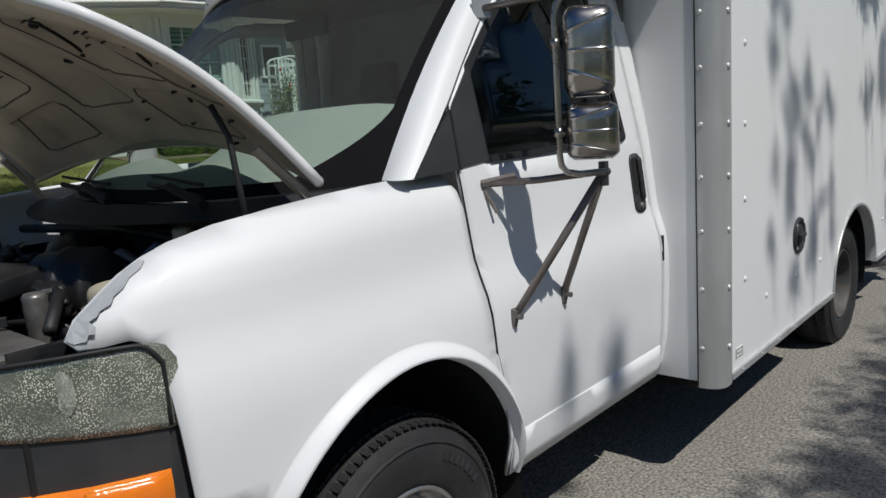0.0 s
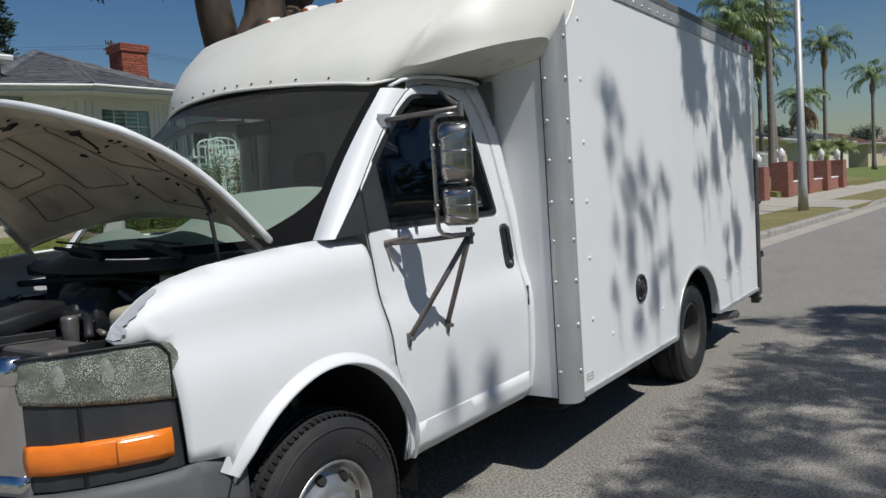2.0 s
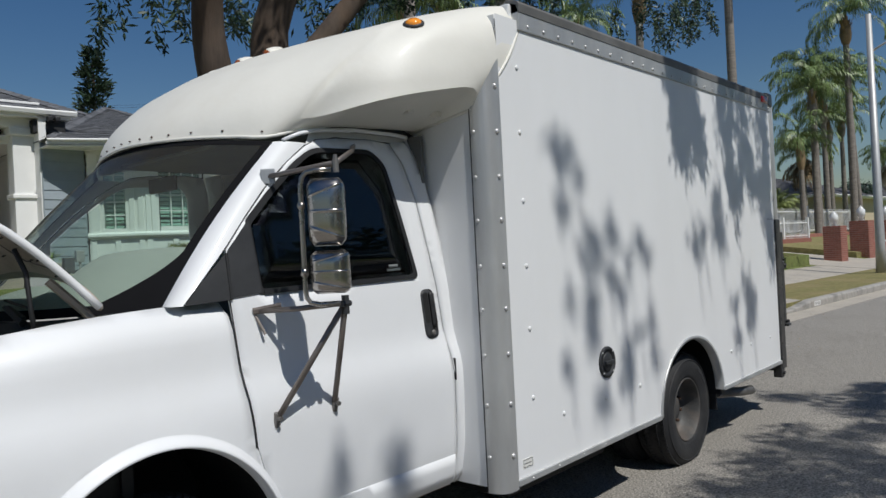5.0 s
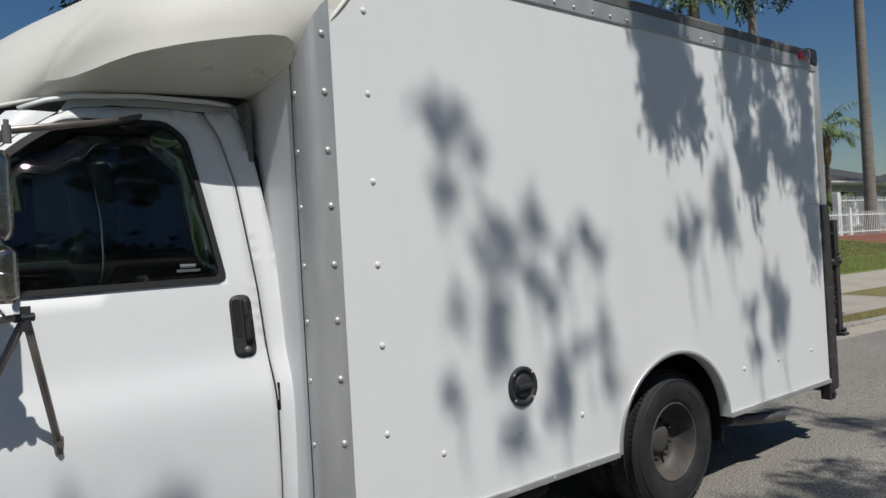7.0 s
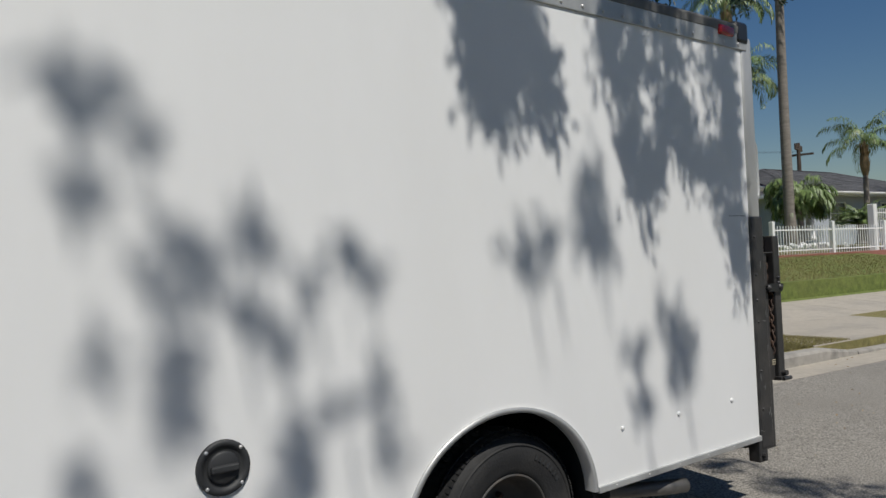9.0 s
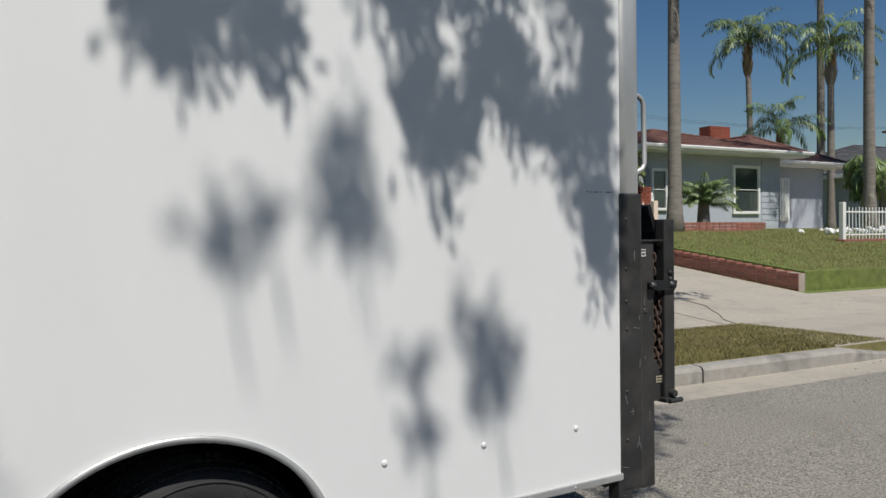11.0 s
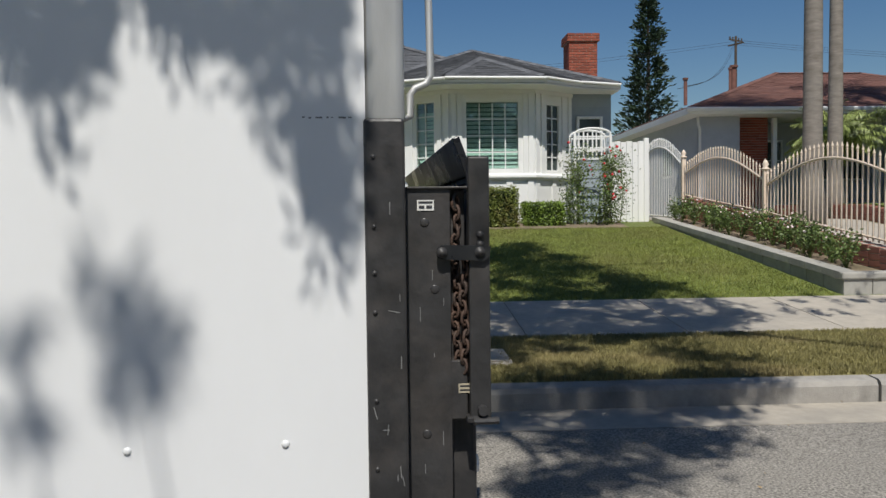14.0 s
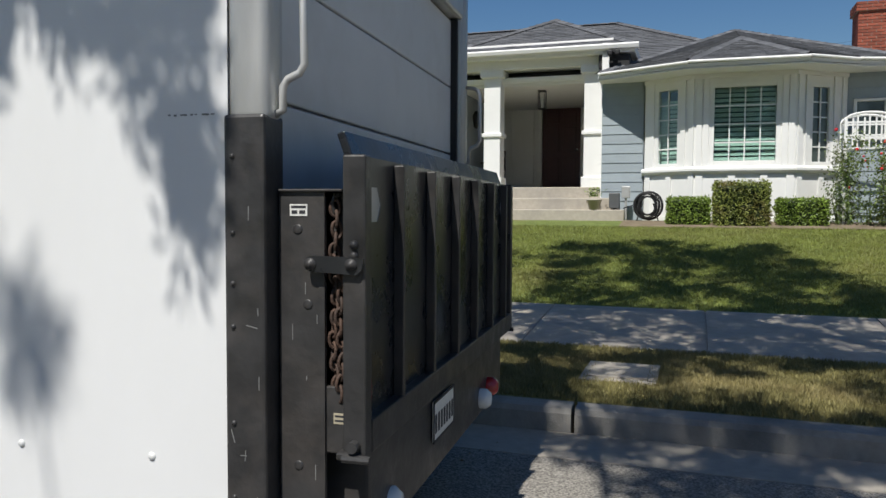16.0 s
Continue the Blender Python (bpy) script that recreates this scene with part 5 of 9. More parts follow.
tpart("bonnet_stay", tube([(-2.06, 0.42, 1.28), (-2.075, 0.43, 1.45), (-2.08, 0.44, 1.56), (-2.10, 0.47, 1.635)], 0.008, 6), M_seal, "thin black bonnet stay", True)
tpart("bonnet_hinge", tube([(-1.86, 0.39, 1.34), (-1.92, 0.40, 1.42), (-2.02, 0.43, 1.53)], 0.014, 6), M_hoodin)
tpart("bonnet_hinge", tube([(-1.86, 2.05, 1.34), (-1.92, 2.04, 1.42), (-2.02, 2.01, 1.53)], 0.014, 6), M_hoodin)

# engine bay
tpart("engine_bay_tub", join(box(-2.62, -1.82, 0.40, 0.42, 0.7, 1.20), box(-2.62, -1.82, 2.02, 2.04, 0.7, 1.20), box(-1.84, -1.80, 0.38, 2.06, 0.7, 1.36), box(-2.62, -1.80, 0.40, 2.04, 0.68, 0.72)), M_engine)
tpart("firewall_ledge", box(-1.95, -1.80, 0.42, 2.02, 1.30, 1.355, 0.015), M_engine)
tpart("radiator_support", join(box(-2.66, -2.52, 0.46, 1.98, 1.145, 1.19, 0.012), box(-2.70, -2.66, 0.55, 1.9, 1.05, 1.15, 0.01)), M_engmetal, "dirty metal radiator support panel")
tpart("slam_panel_cover", join(prism([(-2.73, 0.75), (-2.52, 0.75), (-2.50, 1.70), (-2.73, 1.70)], "z", 1.165, 1.20, 0.008), box(-2.70, -2.56, 0.86, 0.90, 1.20, 1.215, 0.004), box(-2.70, -2.56, 1.1, 1.14, 1.20, 1.215, 0.004)), M_engine, "ribbed dark plastic cover over the radiator")
for i in range(9):
    y = 0.70 + i * 0.13
    tpart("tray_rib", moved(box(-0.10, 0.10, -0.006, 0.006, 0, 0.022, 0.002), pose(-2.62, y, 1.198, 0, 0, 38 if i % 2 else -25)), M_engine)
tpart("intake_duct", join(moved(box(-0.15, 0.15, -0.11, 0.11, -0.03, 0.03, 0.012), pose(-2.50, 0.98, 1.235, 0, -6, 14)), moved(box(-0.156, -0.146, -0.09, 0.09, -0.02, 0.02), pose(-2.50, 0.98, 1.235, 0, -6, 14))), M_engine, "flat black air intake snorkel", True)
tpart("air_filter_housing", moved(lathe([(0, -0.10), (0.045, -0.10), (0.05, -0.085), (0.085, -0.085), (0.10, -0.07), (0.108, -0.06), (0.100, -0.05), (0.108, -0.04), (0.100, -0.03), (0.108, -0.02), (0.100, -0.01), (0.112, 0.0), (0.112, 0.02), (0.10, 0.03), (0.10, 0.09), (0.07, 0.10), (0, 0.10)], "y", 32), pose(-2.27, 0.90, 1.20, 0, 0, 32)), M_engine, "round ribbed black air filter housing", True)
tpart("intake_hose", tube([(-2.28, 0.98, 1.22), (-2.2, 1.12, 1.26), (-2.08, 1.22, 1.25), (-1.98, 1.24, 1.2)], 0.055, 14, radii=[0.055 + 0.006 * (i % 2) for i in range(4)]), M_engine, "", True)
tpart("coolant_tank", moved(box(-0.16, 0.16, -0.09, 0.09, -0.08, 0.045, 0.03, 3), pose(-2.22, 0.545, 1.225, 0, -3, 8)), M_oldplastic, "yellowed translucent coolant tank", True)
tpart("tank_cap", moved(lathe([(0, 0.035), (0.03, 0.033), (0.036, 0.02), (0.036, -0.02)], "z", 16), pose(-2.13, 0.54, 1.30)), M_engine, "", True)
tpart("battery", box(-2.45, -2.2, 1.62, 1.82, 1.0, 1.2, 0.012), M_engine)
tpart("engine_cover", join(box(-2.3, -1.85, 0.95, 1.5, 0.9, 1.18, 0.05, 3), box(-2.28, -1.9, 1.0, 1.45, 1.17, 1.20, 0.01)), M_engine)
rg = rngof(21)
for i in range(40):
    x, y = rg.uniform(-2.5, -1.92), rg.uniform(0.5, 1.95)
    z = rg.uniform(1.02, 1.235)
    pts = [(x, y, z)]
    for k in range(4):
        pts.append((pts[-1][0] + rg.uniform(-0.09, 0.09), pts[-1][1] + rg.uniform(0.02, 0.13), z + rg.uniform(-0.05, 0.06)))
    tpart("hose", tube(pts, rg.choice((0.008, 0.012, 0.018)), 8), rg.choice((M_engine, M_seal, M_engmetal)), "", True)
for i in range(30):
    x, y = rg.uniform(-2.48, -1.93), rg.uniform(0.55, 1.9)
    a = rg.uniform(0.02, 0.06)
    tpart("engine_fitting", moved(box(-a, a, -a * 0.7, a * 0.7, -0.04, 0.04, 0.012), pose(x, y, rg.uniform(1.06, 1.21), rg.uniform(-15, 15), 0, rg.uniform(0, 90))), rg.choice((M_engine, M_engmetal, M_engine)))
for x, y, z, r, mt in ((-2.05, 0.62, 1.26, 0.035, M_engine), (-2.02, 0.80, 1.30, 0.03, M_oldplastic), (-2.40, 1.15, 1.225, 0.04, M_engmetal), (-2.12, 1.30, 1.25, 0.05, M_engine), (-1.98, 1.55, 1.29, 0.04, M_engine), (-2.44, 0.74, 1.215, 0.028, M_engmetal)):
    tpart("filler_cap", moved(lathe([(0, 0.03), (r * 0.8, 0.028), (r, 0.018), (r * 0.94, 0.008), (r, 0.0), (r * 0.9, -0.05), (r * 0.9, -0.12)], "z", 16), pose(x, y, z)), mt, "", True)
tpart("cross_brace", tube([(-2.0, 0.45, 1.27), (-2.02, 1.2, 1.31), (-2.0, 1.98, 1.27)], 0.016, 8), M_engine, "", True)
tpart("wiring_loom", tube([(-2.50, 0.52, 1.20), (-2.42, 0.66, 1.235), (-2.36, 0.80, 1.22), (-2.38, 1.0, 1.245), (-2.30, 1.2, 1.23), (-2.34, 1.5, 1.24)], 0.014, 8), M_seal, "", True)
# bare primer chips on the wing's edge
tpart("paint_chip", sheet([(-2.528, 1.206), (-2.521, 1.200), (-2.502, 1.203), (-2.496, 1.214), (-2.486, 1.213), (-2.482, 1.226), (-2.488, 1.236), (-2.474, 1.243), (-2.466, 1.252), (-2.446, 1.262), (-2.436, 1.275), (-2.415, 1.288), (-2.398, 1.304), (-2.372, 1.318), (-2.358, 1.330), (-2.365, 1.332), (-2.40, 1.3155), (-2.45, 1.281), (-2.50, 1.242)], lambda u, v: (u, fender_y(u, v) - 0.003, v), 0.02, thick=-0.002), M_primer, "chipped grey primer on the wing")

# ---- towing mirror ----
mir = thing("mirror", pose(0, 0, 0))
mir.parent = truck
tagged(mir, "twin stainless towing mirror on tubular arms")


def mirror_head(z0, z1, x0, x1, y_at):
    """A ribbed metal mirror back; it faces the front."""
    def f(u, v):
        w, h = 2 * u - 1, 2 * v - 1
        dome = 0.050 * max(0.0, 1 - abs(w) ** 3.5) ** 0.7 * max(0.0, 1 - abs(h) ** 5) ** 0.7
        rib = 0.005 * max(0, 1 - abs(h - 0.02) / 0.03) + 0.005 * max(0, 1 - abs(abs(h - 0.02) - 0.62 - 0.20 * w) / 0.035)
        bx = (x0 + x1) / 2 + (x1 - x0) / 2 * w * (1 - 0.30 * max(0.0, (abs(h) - 0.72) / 0.28) ** 2)
        by = y_at(bx)
        q = Vector((bx, by, z0 + (z1 - z0) * v))
        return q + Vector((-0.81, -0.59, 0)) * (0.8 * dome + rib * (dome > 0.01))
    bm = gridskin(f, 24, 84)
    rim = [e for e in bm.edges if len(e.link_faces) == 1]
    r = bmesh.ops.extrude_edge_only(bm, edges=rim)
    bmesh.ops.translate(bm, vec=(0.0146, 0.0106, 0), verts=[q for q in r["geom"] if isinstance(q, bmesh.types.BMVert)])
    rim = [e for e in bm.edges if len(e.link_faces) == 1]
    bmesh.ops.edgeloop_fill(bm, edges=rim)
    bmesh.ops.recalc_face_normals(bm, faces=bm.faces)
    return bm


MX0, MX1 = -1.300, -1.2216


def my(x):
    return 0.0216 - 1.37 * (x - MX0)


def along(k, z):
    """A point of the mirrors' plane, k metres outward from their inner edge."""
    return (MX0 + 0.59 * k, 0.0216 - 0.81 * k, z)


part("mirror_head", mirror_head(1.60, 1.838, MX0, MX1, my), M_mirrorback, mir, "stainless upper mirror back", True)
part("mirror_head", mirror_head(1.432, 1.585, MX0, MX1 + 0.004, my), M_mirrorback, mir, "stainless lower mirror back", True)
loop = [along(k, z) for k, z in ((0.09, 1.868), (0.03, 1.868), (0.0, 1.862), (-0.016, 1.845), (-0.022, 1.81), (-0.022, 1.6), (-0.022, 1.45), (-0.018, 1.42), (-0.004, 1.402), (0.03, 1.395), (0.10, 1.397))]
part("mirror_frame", tube(loop, 0.009, 10), M_stainless, mir, "bent stainless frame bar", True)
for z in (1.745, 1.51):
    part("frame_clamp", tube([along(-0.022, z - 0.012), along(-0.022, z + 0.012)], 0.013, 10), M_stainless, mir, "", True)
top, low = (-1.205, -0.03, 1.895), (-1.182, -0.02, 1.392)
part("pivot", join(tube([(low[0], low[1], 1.352), (low[0], low[1], 1.42)], 0.014, 10), tube([(low[0] - 0.03, low[1] - 0.01, 1.39), (low[0] + 0.02, low[1], 1.39)], 0.012, 8)), M_plastic, mir)
part("pivot", join(tube([(top[0], top[1], 1.862), (top[0], top[1], 1.91)], 0.012, 10), tube([(top[0], top[1], 1.91), (top[0], top[1], 1.925)], 0.007, 8)), M_engmetal, mir)
part("upper_arm", tube([(-1.215, 0.345, 1.885), (-1.20, 0.25, 1.89), top], 0.011, 8), M_arm, mir, "", True)
part("upper_arm", tube([(-0.71, 0.41, 2.045), (-0.80, 0.32, 2.01), top], 0.011, 8), M_arm, mir, "", True)
part("arm_foot", tube([(-0.71, 0.415, 2.045), (-0.69, 0.425, 2.05)], 0.014, 8), M_engmetal, mir)
part("lower_arm", tube([(-1.345, 0.195, 0.985), low], 0.0115, 10), M_arm, mir, "weathered tubular arm", True)
part("lower_arm", tube([(-1.07, 0.20, 0.99), low], 0.0115, 10), M_arm, mir, "weathered tubular arm", True)
part("horizontal_arm", tube([(-1.36, 0.25, 1.375), (-1.28, 0.13, 1.378), low], 0.010, 8), M_arm, mir, "", True)
part("bracket", join(tube([(-1.375, 0.268, 1.375), (-1.30, 0.20, 1.39)], 0.013, 6), tube([(-1.37, 0.265, 1.36), (-1.35, 0.235, 1.29)], 0.006, 6)), M_arm, mir)
for fx2, fz in ((-1.345, 0.985), (-1.07, 0.99)):
    part("arm_foot", join(tube([(fx2, 0.205, fz - 0.03), (fx2, 0.192, fz + 0.02)], 0.014, 8), tube([(fx2, 0.17, fz), (fx2, 0.21, fz)], 0.009, 8)), M_engmetal, mir)
part("clip_plate", moved(box(-0.028, 0.028, -0.005, 0.005, -0.03, 0.03, 0.004), pose(-1.222, 0.348, 1.885, 0, 0, -45)), M_reflector_grey, mir, "riveted clip plate on the pillar")

# ---- rear frame, shutter and tail lift ----
M_shutter = shader("pale_grey_shutter", (0.60, 0.61, 0.62), 0.5, var=0.04, scale=3, stain=(0.45, 0.44, 0.42), stain_scale=2.5, stain_amount=0.4, bump=0.05, bump_scale=30)
for k in (0, 1):
    def fy(y, k=k):
        return 2 * YC - y if k else y
    y0, y1 = sorted((fy(-0.006), fy(0.10)))
    post = tpart("rear_post", box(3.742, 3.865, y0, y1, 1.66, 2.70, 0.03, 3), M_alu, "scuffed aluminium rear corner post", True)
    y0, y1 = sorted((fy(-0.014), fy(0.105)))
    ang = tpart("steel_corner", box(3.738, 3.862, y0, y1, 0.40, 1.685, 0.010, 2), M_blacksteel, "worn black steel corner guard")
    if not k:
        ang0 = ang
    for z in (0.62, 0.83, 1.10, 1.22, 1.36, 1.57):
        q = part("bolt", lathe([(0, -0.006), (0.006, -0.005), (0.008, 0)], "y", 8), M_blacksteel, ang, "", True)
        q.matrix_basis = pose(3.765, fy(-0.014), z, 0, 0, 180 if k else 0)
tpart("rear_header", box(3.74, 3.86, 0.1, 2 * YC - 0.1, 2.50, 2.745, 0.02), M_alu)
tpart("rear_sill", box(3.70, 3.86, 0.06, 2 * YC - 0.06, 0.40, 0.62, 0.01), M_blacksteel)
tpart("end_cap", box(3.69, 3.815, -0.02, 0.06, 2.64, 2.77, 0.025, 3), M_blackgloss, "dark moulded roof corner")
tpart("side_marker_lamp", box(3.52, 3.66, -0.030, -0.005, 2.665, 2.72, 0.012, 3), M_redlens, "small red marker lamp on the roof rail", True)
# shutter of horizontal panels
shut = thing("roller_door", pose(0, 0, 0))
shut.parent = truck
tagged(shut, "closed pale grey roller door of horizontal panels")
for i in range(5):
    z = 0.62 + i * 0.375
    part("door_panel", box(3.775, 3.80, 0.13, 2 * YC - 0.13, z + 0.004, z + 0.371, 0.006), M_shutter, shut)
part("guide_rail", box(3.765, 3.845, 0.095, 0.135, 0.62, 2.50, 0.006), M_alu, shut)
part("guide_rail", box(3.765, 3.845, 2 * YC - 0.135, 2 * YC - 0.095, 0.62, 2.50, 0.006), M_alu, shut)
part("edge_seal", box(3.80, 3.835, 2 * YC - 0.16, 2 * YC - 0.135, 0.62, 2.50), M_seal, shut)
# grab handles
for k in (0, 1):
    def gy(y, k=k):
        return 2 * YC - y if k else y
    tpart("grab_handle", tube([(3.86, gy(0.055), 1.69), (3.885, gy(0.055), 1.70), (3.885, gy(0.055), 1.765), (3.90, gy(0.055), 1.785), (3.935, gy(0.055), 1.80), (3.95, gy(0.055), 1.825), (3.945, gy(0.055), 2.085), (3.935, gy(0.055), 2.11), (3.91, gy(0.055), 2.125), (3.865, gy(0.055), 2.13)], 0.0115, 10), M_alu, "dull grey tubular grab handle", True)
# lift columns
for k in (0, 1):
    def ly(y, k=k):
        return 2 * YC - y if k else y
    def bx(x0, x1, a, b, z0, z1, bev=0.004):
        a, b = sorted((ly(a), ly(b)))
        return box(x0, x1, a, b, z0, z1, bev)
    col = tpart("lift_column", prism([(x, ly(y)) for x, y in ((3.868, 0.06), (4.005, 0.06), (4.005, 0.075), (3.883, 0.075), (3.883, 0.19), (4.005, 0.19), (4.005, 0.20), (3.868, 0.20))], "z", 0.36, 1.475), M_blacksteel, "worn black steel tail lift column")
    for z in (1.37, 1.16, 0.70):
        for x in (3.925,):
            q = part("bolt", lathe([(0, -0.004), (0.011, -0.0035), (0.014, -0.002), (0.015, 0.0)], "y", 10), M_blacksteel, col, "", True)
            q.matrix_basis = pose(x + (0.03 if z == 1.16 else 0), ly(0.06), z, 0, 0, 180 if k else 0)
    slide = tpart("lift_slide", join(bx(4.008, 4.058, 0.105, 0.12, 0.78, 1.475), bx(4.008, 4.018, 0.105, 0.19, 0.78, 1.475), bx(4.0, 4.058, 0.07, 0.10, 0.74, 0.93)), M_blacksteel, "black steel slide of the tail lift")
    part("top_plate", bx(3.868, 4.06, 0.05, 0.20, 1.475, 1.482, 0.002), M_blacksteel, col)
    # chain
    rgc = rngof(3 + k)
    link = [(0.013 * math.cos(t), 0, 0.024 * math.sin(t)) for t in [j * math.pi / 6 for j in range(12)]]
    for strand, (z0, n) in enumerate(((1.43, 18), (1.25, 12))):
        for i in range(n):
            ang = 90 * (i % 2) + 35 + rgc.uniform(-14, 14)
            m = Matrix.Translation((4.026 + 0.024 * strand + 0.005 * math.sin(i * 0.9 + strand), ly(0.086 - 0.012 * strand), z0 - i * 0.031)) @ Matrix.Rotation(radians(ang), 4, "Z") @ Matrix.Rotation(radians(rgc.uniform(-10, 10)), 4, "Y")
            part("chain_link", moved(tube(link, 0.0052, 6, closed=True), m), M_rust, slide, "rusty chain link", True)
    part("chain_hook", tube([(4.026, ly(0.086), 1.415), (4.020, ly(0.080), 1.44), (4.026, ly(0.08), 1.462), (4.038, ly(0.085), 1.468)], 0.005, 6), M_blacksteel, slide)
    # latch bar
    part("latch_bar", join(prism([(3.960, 1.262), (3.975, 1.254), (4.11, 1.248), (4.125, 1.262), (4.130, 1.293), (4.10, 1.296), (3.975, 1.299), (3.960, 1.289)], "y", *sorted((ly(0.032), ly(0.040)))), bx(3.965, 3.985, 0.040, 0.062, 1.262, 1.290, 0.003)), M_blackgloss, slide, "flat black latch bar")
    for x in (3.975, 4.095):
        q = part("latch_bolt", lathe([(0, -0.016), (0.009, -0.016), (0.010, -0.010), (0.017, -0.010), (0.017, 0.004)], "y", 12), M_blacksteel, slide, "", True)
        q.matrix_basis = pose(x, ly(0.036), 1.276, 0, 0, 180 if k else 0)
    part("hinge_lug", join(bx(4.05, 4.12, 0.03, 0.085, 0.735, 0.755), tube([(4.10, ly(0.02), 0.775), (4.10, ly(0.10), 0.775)], 0.016, 10), tube([(4.07, ly(0.03), 0.742), (4.15, ly(0.03), 0.742)], 0.012, 8)), M_blacksteel, slide)
# labels on the column
pl = tpart("warning_label", box(3.902, 3.955, 0.0575, 0.060, 1.407, 1.440), M_sticker, "small white label with unreadable print")
part("print", join(box(3.906, 3.951, 0.0565, 0.0575, 1.429, 1.436), box(3.908, 3.925, 0.0565, 0.0575, 1.413, 1.423), box(3.931, 3.949, 0.0565, 0.0575, 1.413, 1.423)), M_print, pl)
p2 = tpart("serial_label", box(4.028, 4.072, 0.0675, 0.070, 0.825, 0.855), M_oldplastic, "small worn yellow label with unreadable print")
part("print", join(box(4.032, 4.068, 0.0665, 0.0675, 0.845, 0.850), box(4.032, 4.068, 0.0665, 0.0675, 0.832, 0.837)), M_print, p2)
# folded platform
plat = thing("lift_platform", pose(0, 0, 0))
plat.parent = truck
tagged(plat, "folded black ribbed steel tail lift platform")
PX0, PX1, PZ0, PZ1 = 4.085, 4.098, 0.79, 1.575
YP0, YP1 = 0.048, 2.47
part("deck", box(PX0, PX0 + 0.012, YP0 + 0.05, YP1 - 0.05, PZ0, PZ1), M_blackgloss, plat)
for y0, y1 in ((YP0, YP0 + 0.055), (YP1 - 0.055, YP1)):
    part("side_channel", box(PX0 - 0.022, PX1 + 0.032, y0, y1, PZ0 - 0.06, PZ1, 0.006), M_blacksteel, plat)
part("bottom_channel", box(PX0 - 0.02, PX1 + 0.035, YP0 + 0.055, YP1 - 0.055, PZ0 - 0.05, PZ0 + 0.045, 0.006), M_blacksteel, plat)
part("top_flap", moved(box(-0.012, 0.012, YP0 + 0.06, YP1 - 0.06, 0, 0.13, 0.004), pose(PX0 - 0.008, 0, PZ1 - 0.055, 0, -20, 0)), M_blackgloss, plat, "folded top flap")
for i in range(6):
    y = 0.40 + i * 0.372
    part("rib", box(PX0 + 0.012, PX1 + 0.034, y - 0.013, y + 0.013, PZ0 + 0.04, PZ1 - 0.01, 0.004), M_blacksteel, plat)
part("round_sticker", moved(lathe([(0, -0.001), (0.058, -0.001), (0.058, 0.001)], "x", 6), pose(PX0 + 0.014, 0.20, 1.44)), M_reflector_grey, plat, "faded six-sided silver sticker")
part("round_sticker", moved(lathe([(0, -0.001), (0.05, -0.001), (0.05, 0.001)], "x", 6), pose(PX0 + 0.014, 2.28, 1.44)), M_reflector_grey, plat)
for y in (0.155, 2.33):
    part("red_reflector", box(PX0 + 0.014, PX0 + 0.02, y - 0.014, y + 0.014, 0.87, 0.94, 0.003), M_redlens, plat, "small red reflector")
for z in (1.33, 1.30):
    q = part("bolt", lathe([(0, -0.014), (0.010, -0.012), (0.013, 0)], "y", 10), M_blacksteel, plat, "", True)
    q.matrix_basis = pose(PX1 - 0.0, YP0, z)
# tread plate teeth on the inner face's upper edge
tp = bmesh.new()
rg = rngof(77)
for i in range(70):
    for j in range(4):
        y, z = 0.06 + i * 0.0335, 1.47 + j * 0.026
        bmesh.ops.create_cone(tp, cap_ends=True, segments=4, radius1=0.011, radius2=0.003, depth=0.006, matrix=Matrix.LocRotScale((PX0 - 0.003, y + (j % 2) * 0.016, z), Euler((0, radians(-90), radians(0))), (0.5, 1, 1)))
part("tread_pattern", tp, M_blackgloss, plat, kind="stuff")
# bumper beam, plate and lamps below
tpart("rear_beam", box(3.88, 4.10, 0.16, 2 * YC - 0.16, 0.42, 0.738, 0.012), M_blacksteel, "black steel rear beam below the platform")
lp = tpart("number_plate", moved(box(-0.004, 0.004, -0.155, 0.155, -0.078, 0.078, 0.004), pose(4.108, 0.98, 0.625)), M_sticker, "white number plate with dark characters as bars")
chars = bmesh.new()
for i in range(7):
    bmesh.ops.create_cube(chars, size=1, matrix=pose(4.108, 0.98, 0.625) @ Matrix.LocRotScale((0.005, -0.125 + i * 0.0415, -0.01), None, (0.002, 0.022, 0.07)))
part("character_bar", chars, M_print, lp)
part("plate_rim", moved(join(box(0.003, 0.006, -0.158, 0.158, 0.070, 0.08), box(0.003, 0.006, -0.158, 0.158, -0.08, -0.070), box(0.003, 0.006, -0.158, -0.148, -0.08, 0.08), box(0.003, 0.006, 0.148, 0.158, -0.08, 0.08)), pose(4.108, 0.98, 0.625)), M_plastic, lp)
tpart("reversing_lamp", moved(lathe([(0, 0.03), (0.03, 0.025), (0.05, 0.0), (0.05, -0.03)], "x", 16), pose(4.13, 1.73, 0.50)), M_whitelens, "white reversing lamp", True)
tpart("tail_lamp", moved(lathe([(0, 0.03), (0.03, 0.025), (0.05, 0.0), (0.05, -0.03)], "x", 16), pose(4.13, 1.91, 0.52)), M_redlens, "round red tail lamp", True)
tpart("reversing_lamp", moved(lathe([(0, 0.03), (0.03, 0.025), (0.05, 0.0), (0.05, -0.03)], "x", 16), pose(4.11, 0.36, 0.50)), M_whitelens, "", True)
tpart("corner_bracket", join(box(3.72, 3.80, -0.01, 0.06, 0.33, 0.46, 0.006), tube([(3.75, -0.03, 0.37), (3.75, 0.05, 0.37)], 0.014, 8)), M_blacksteel)

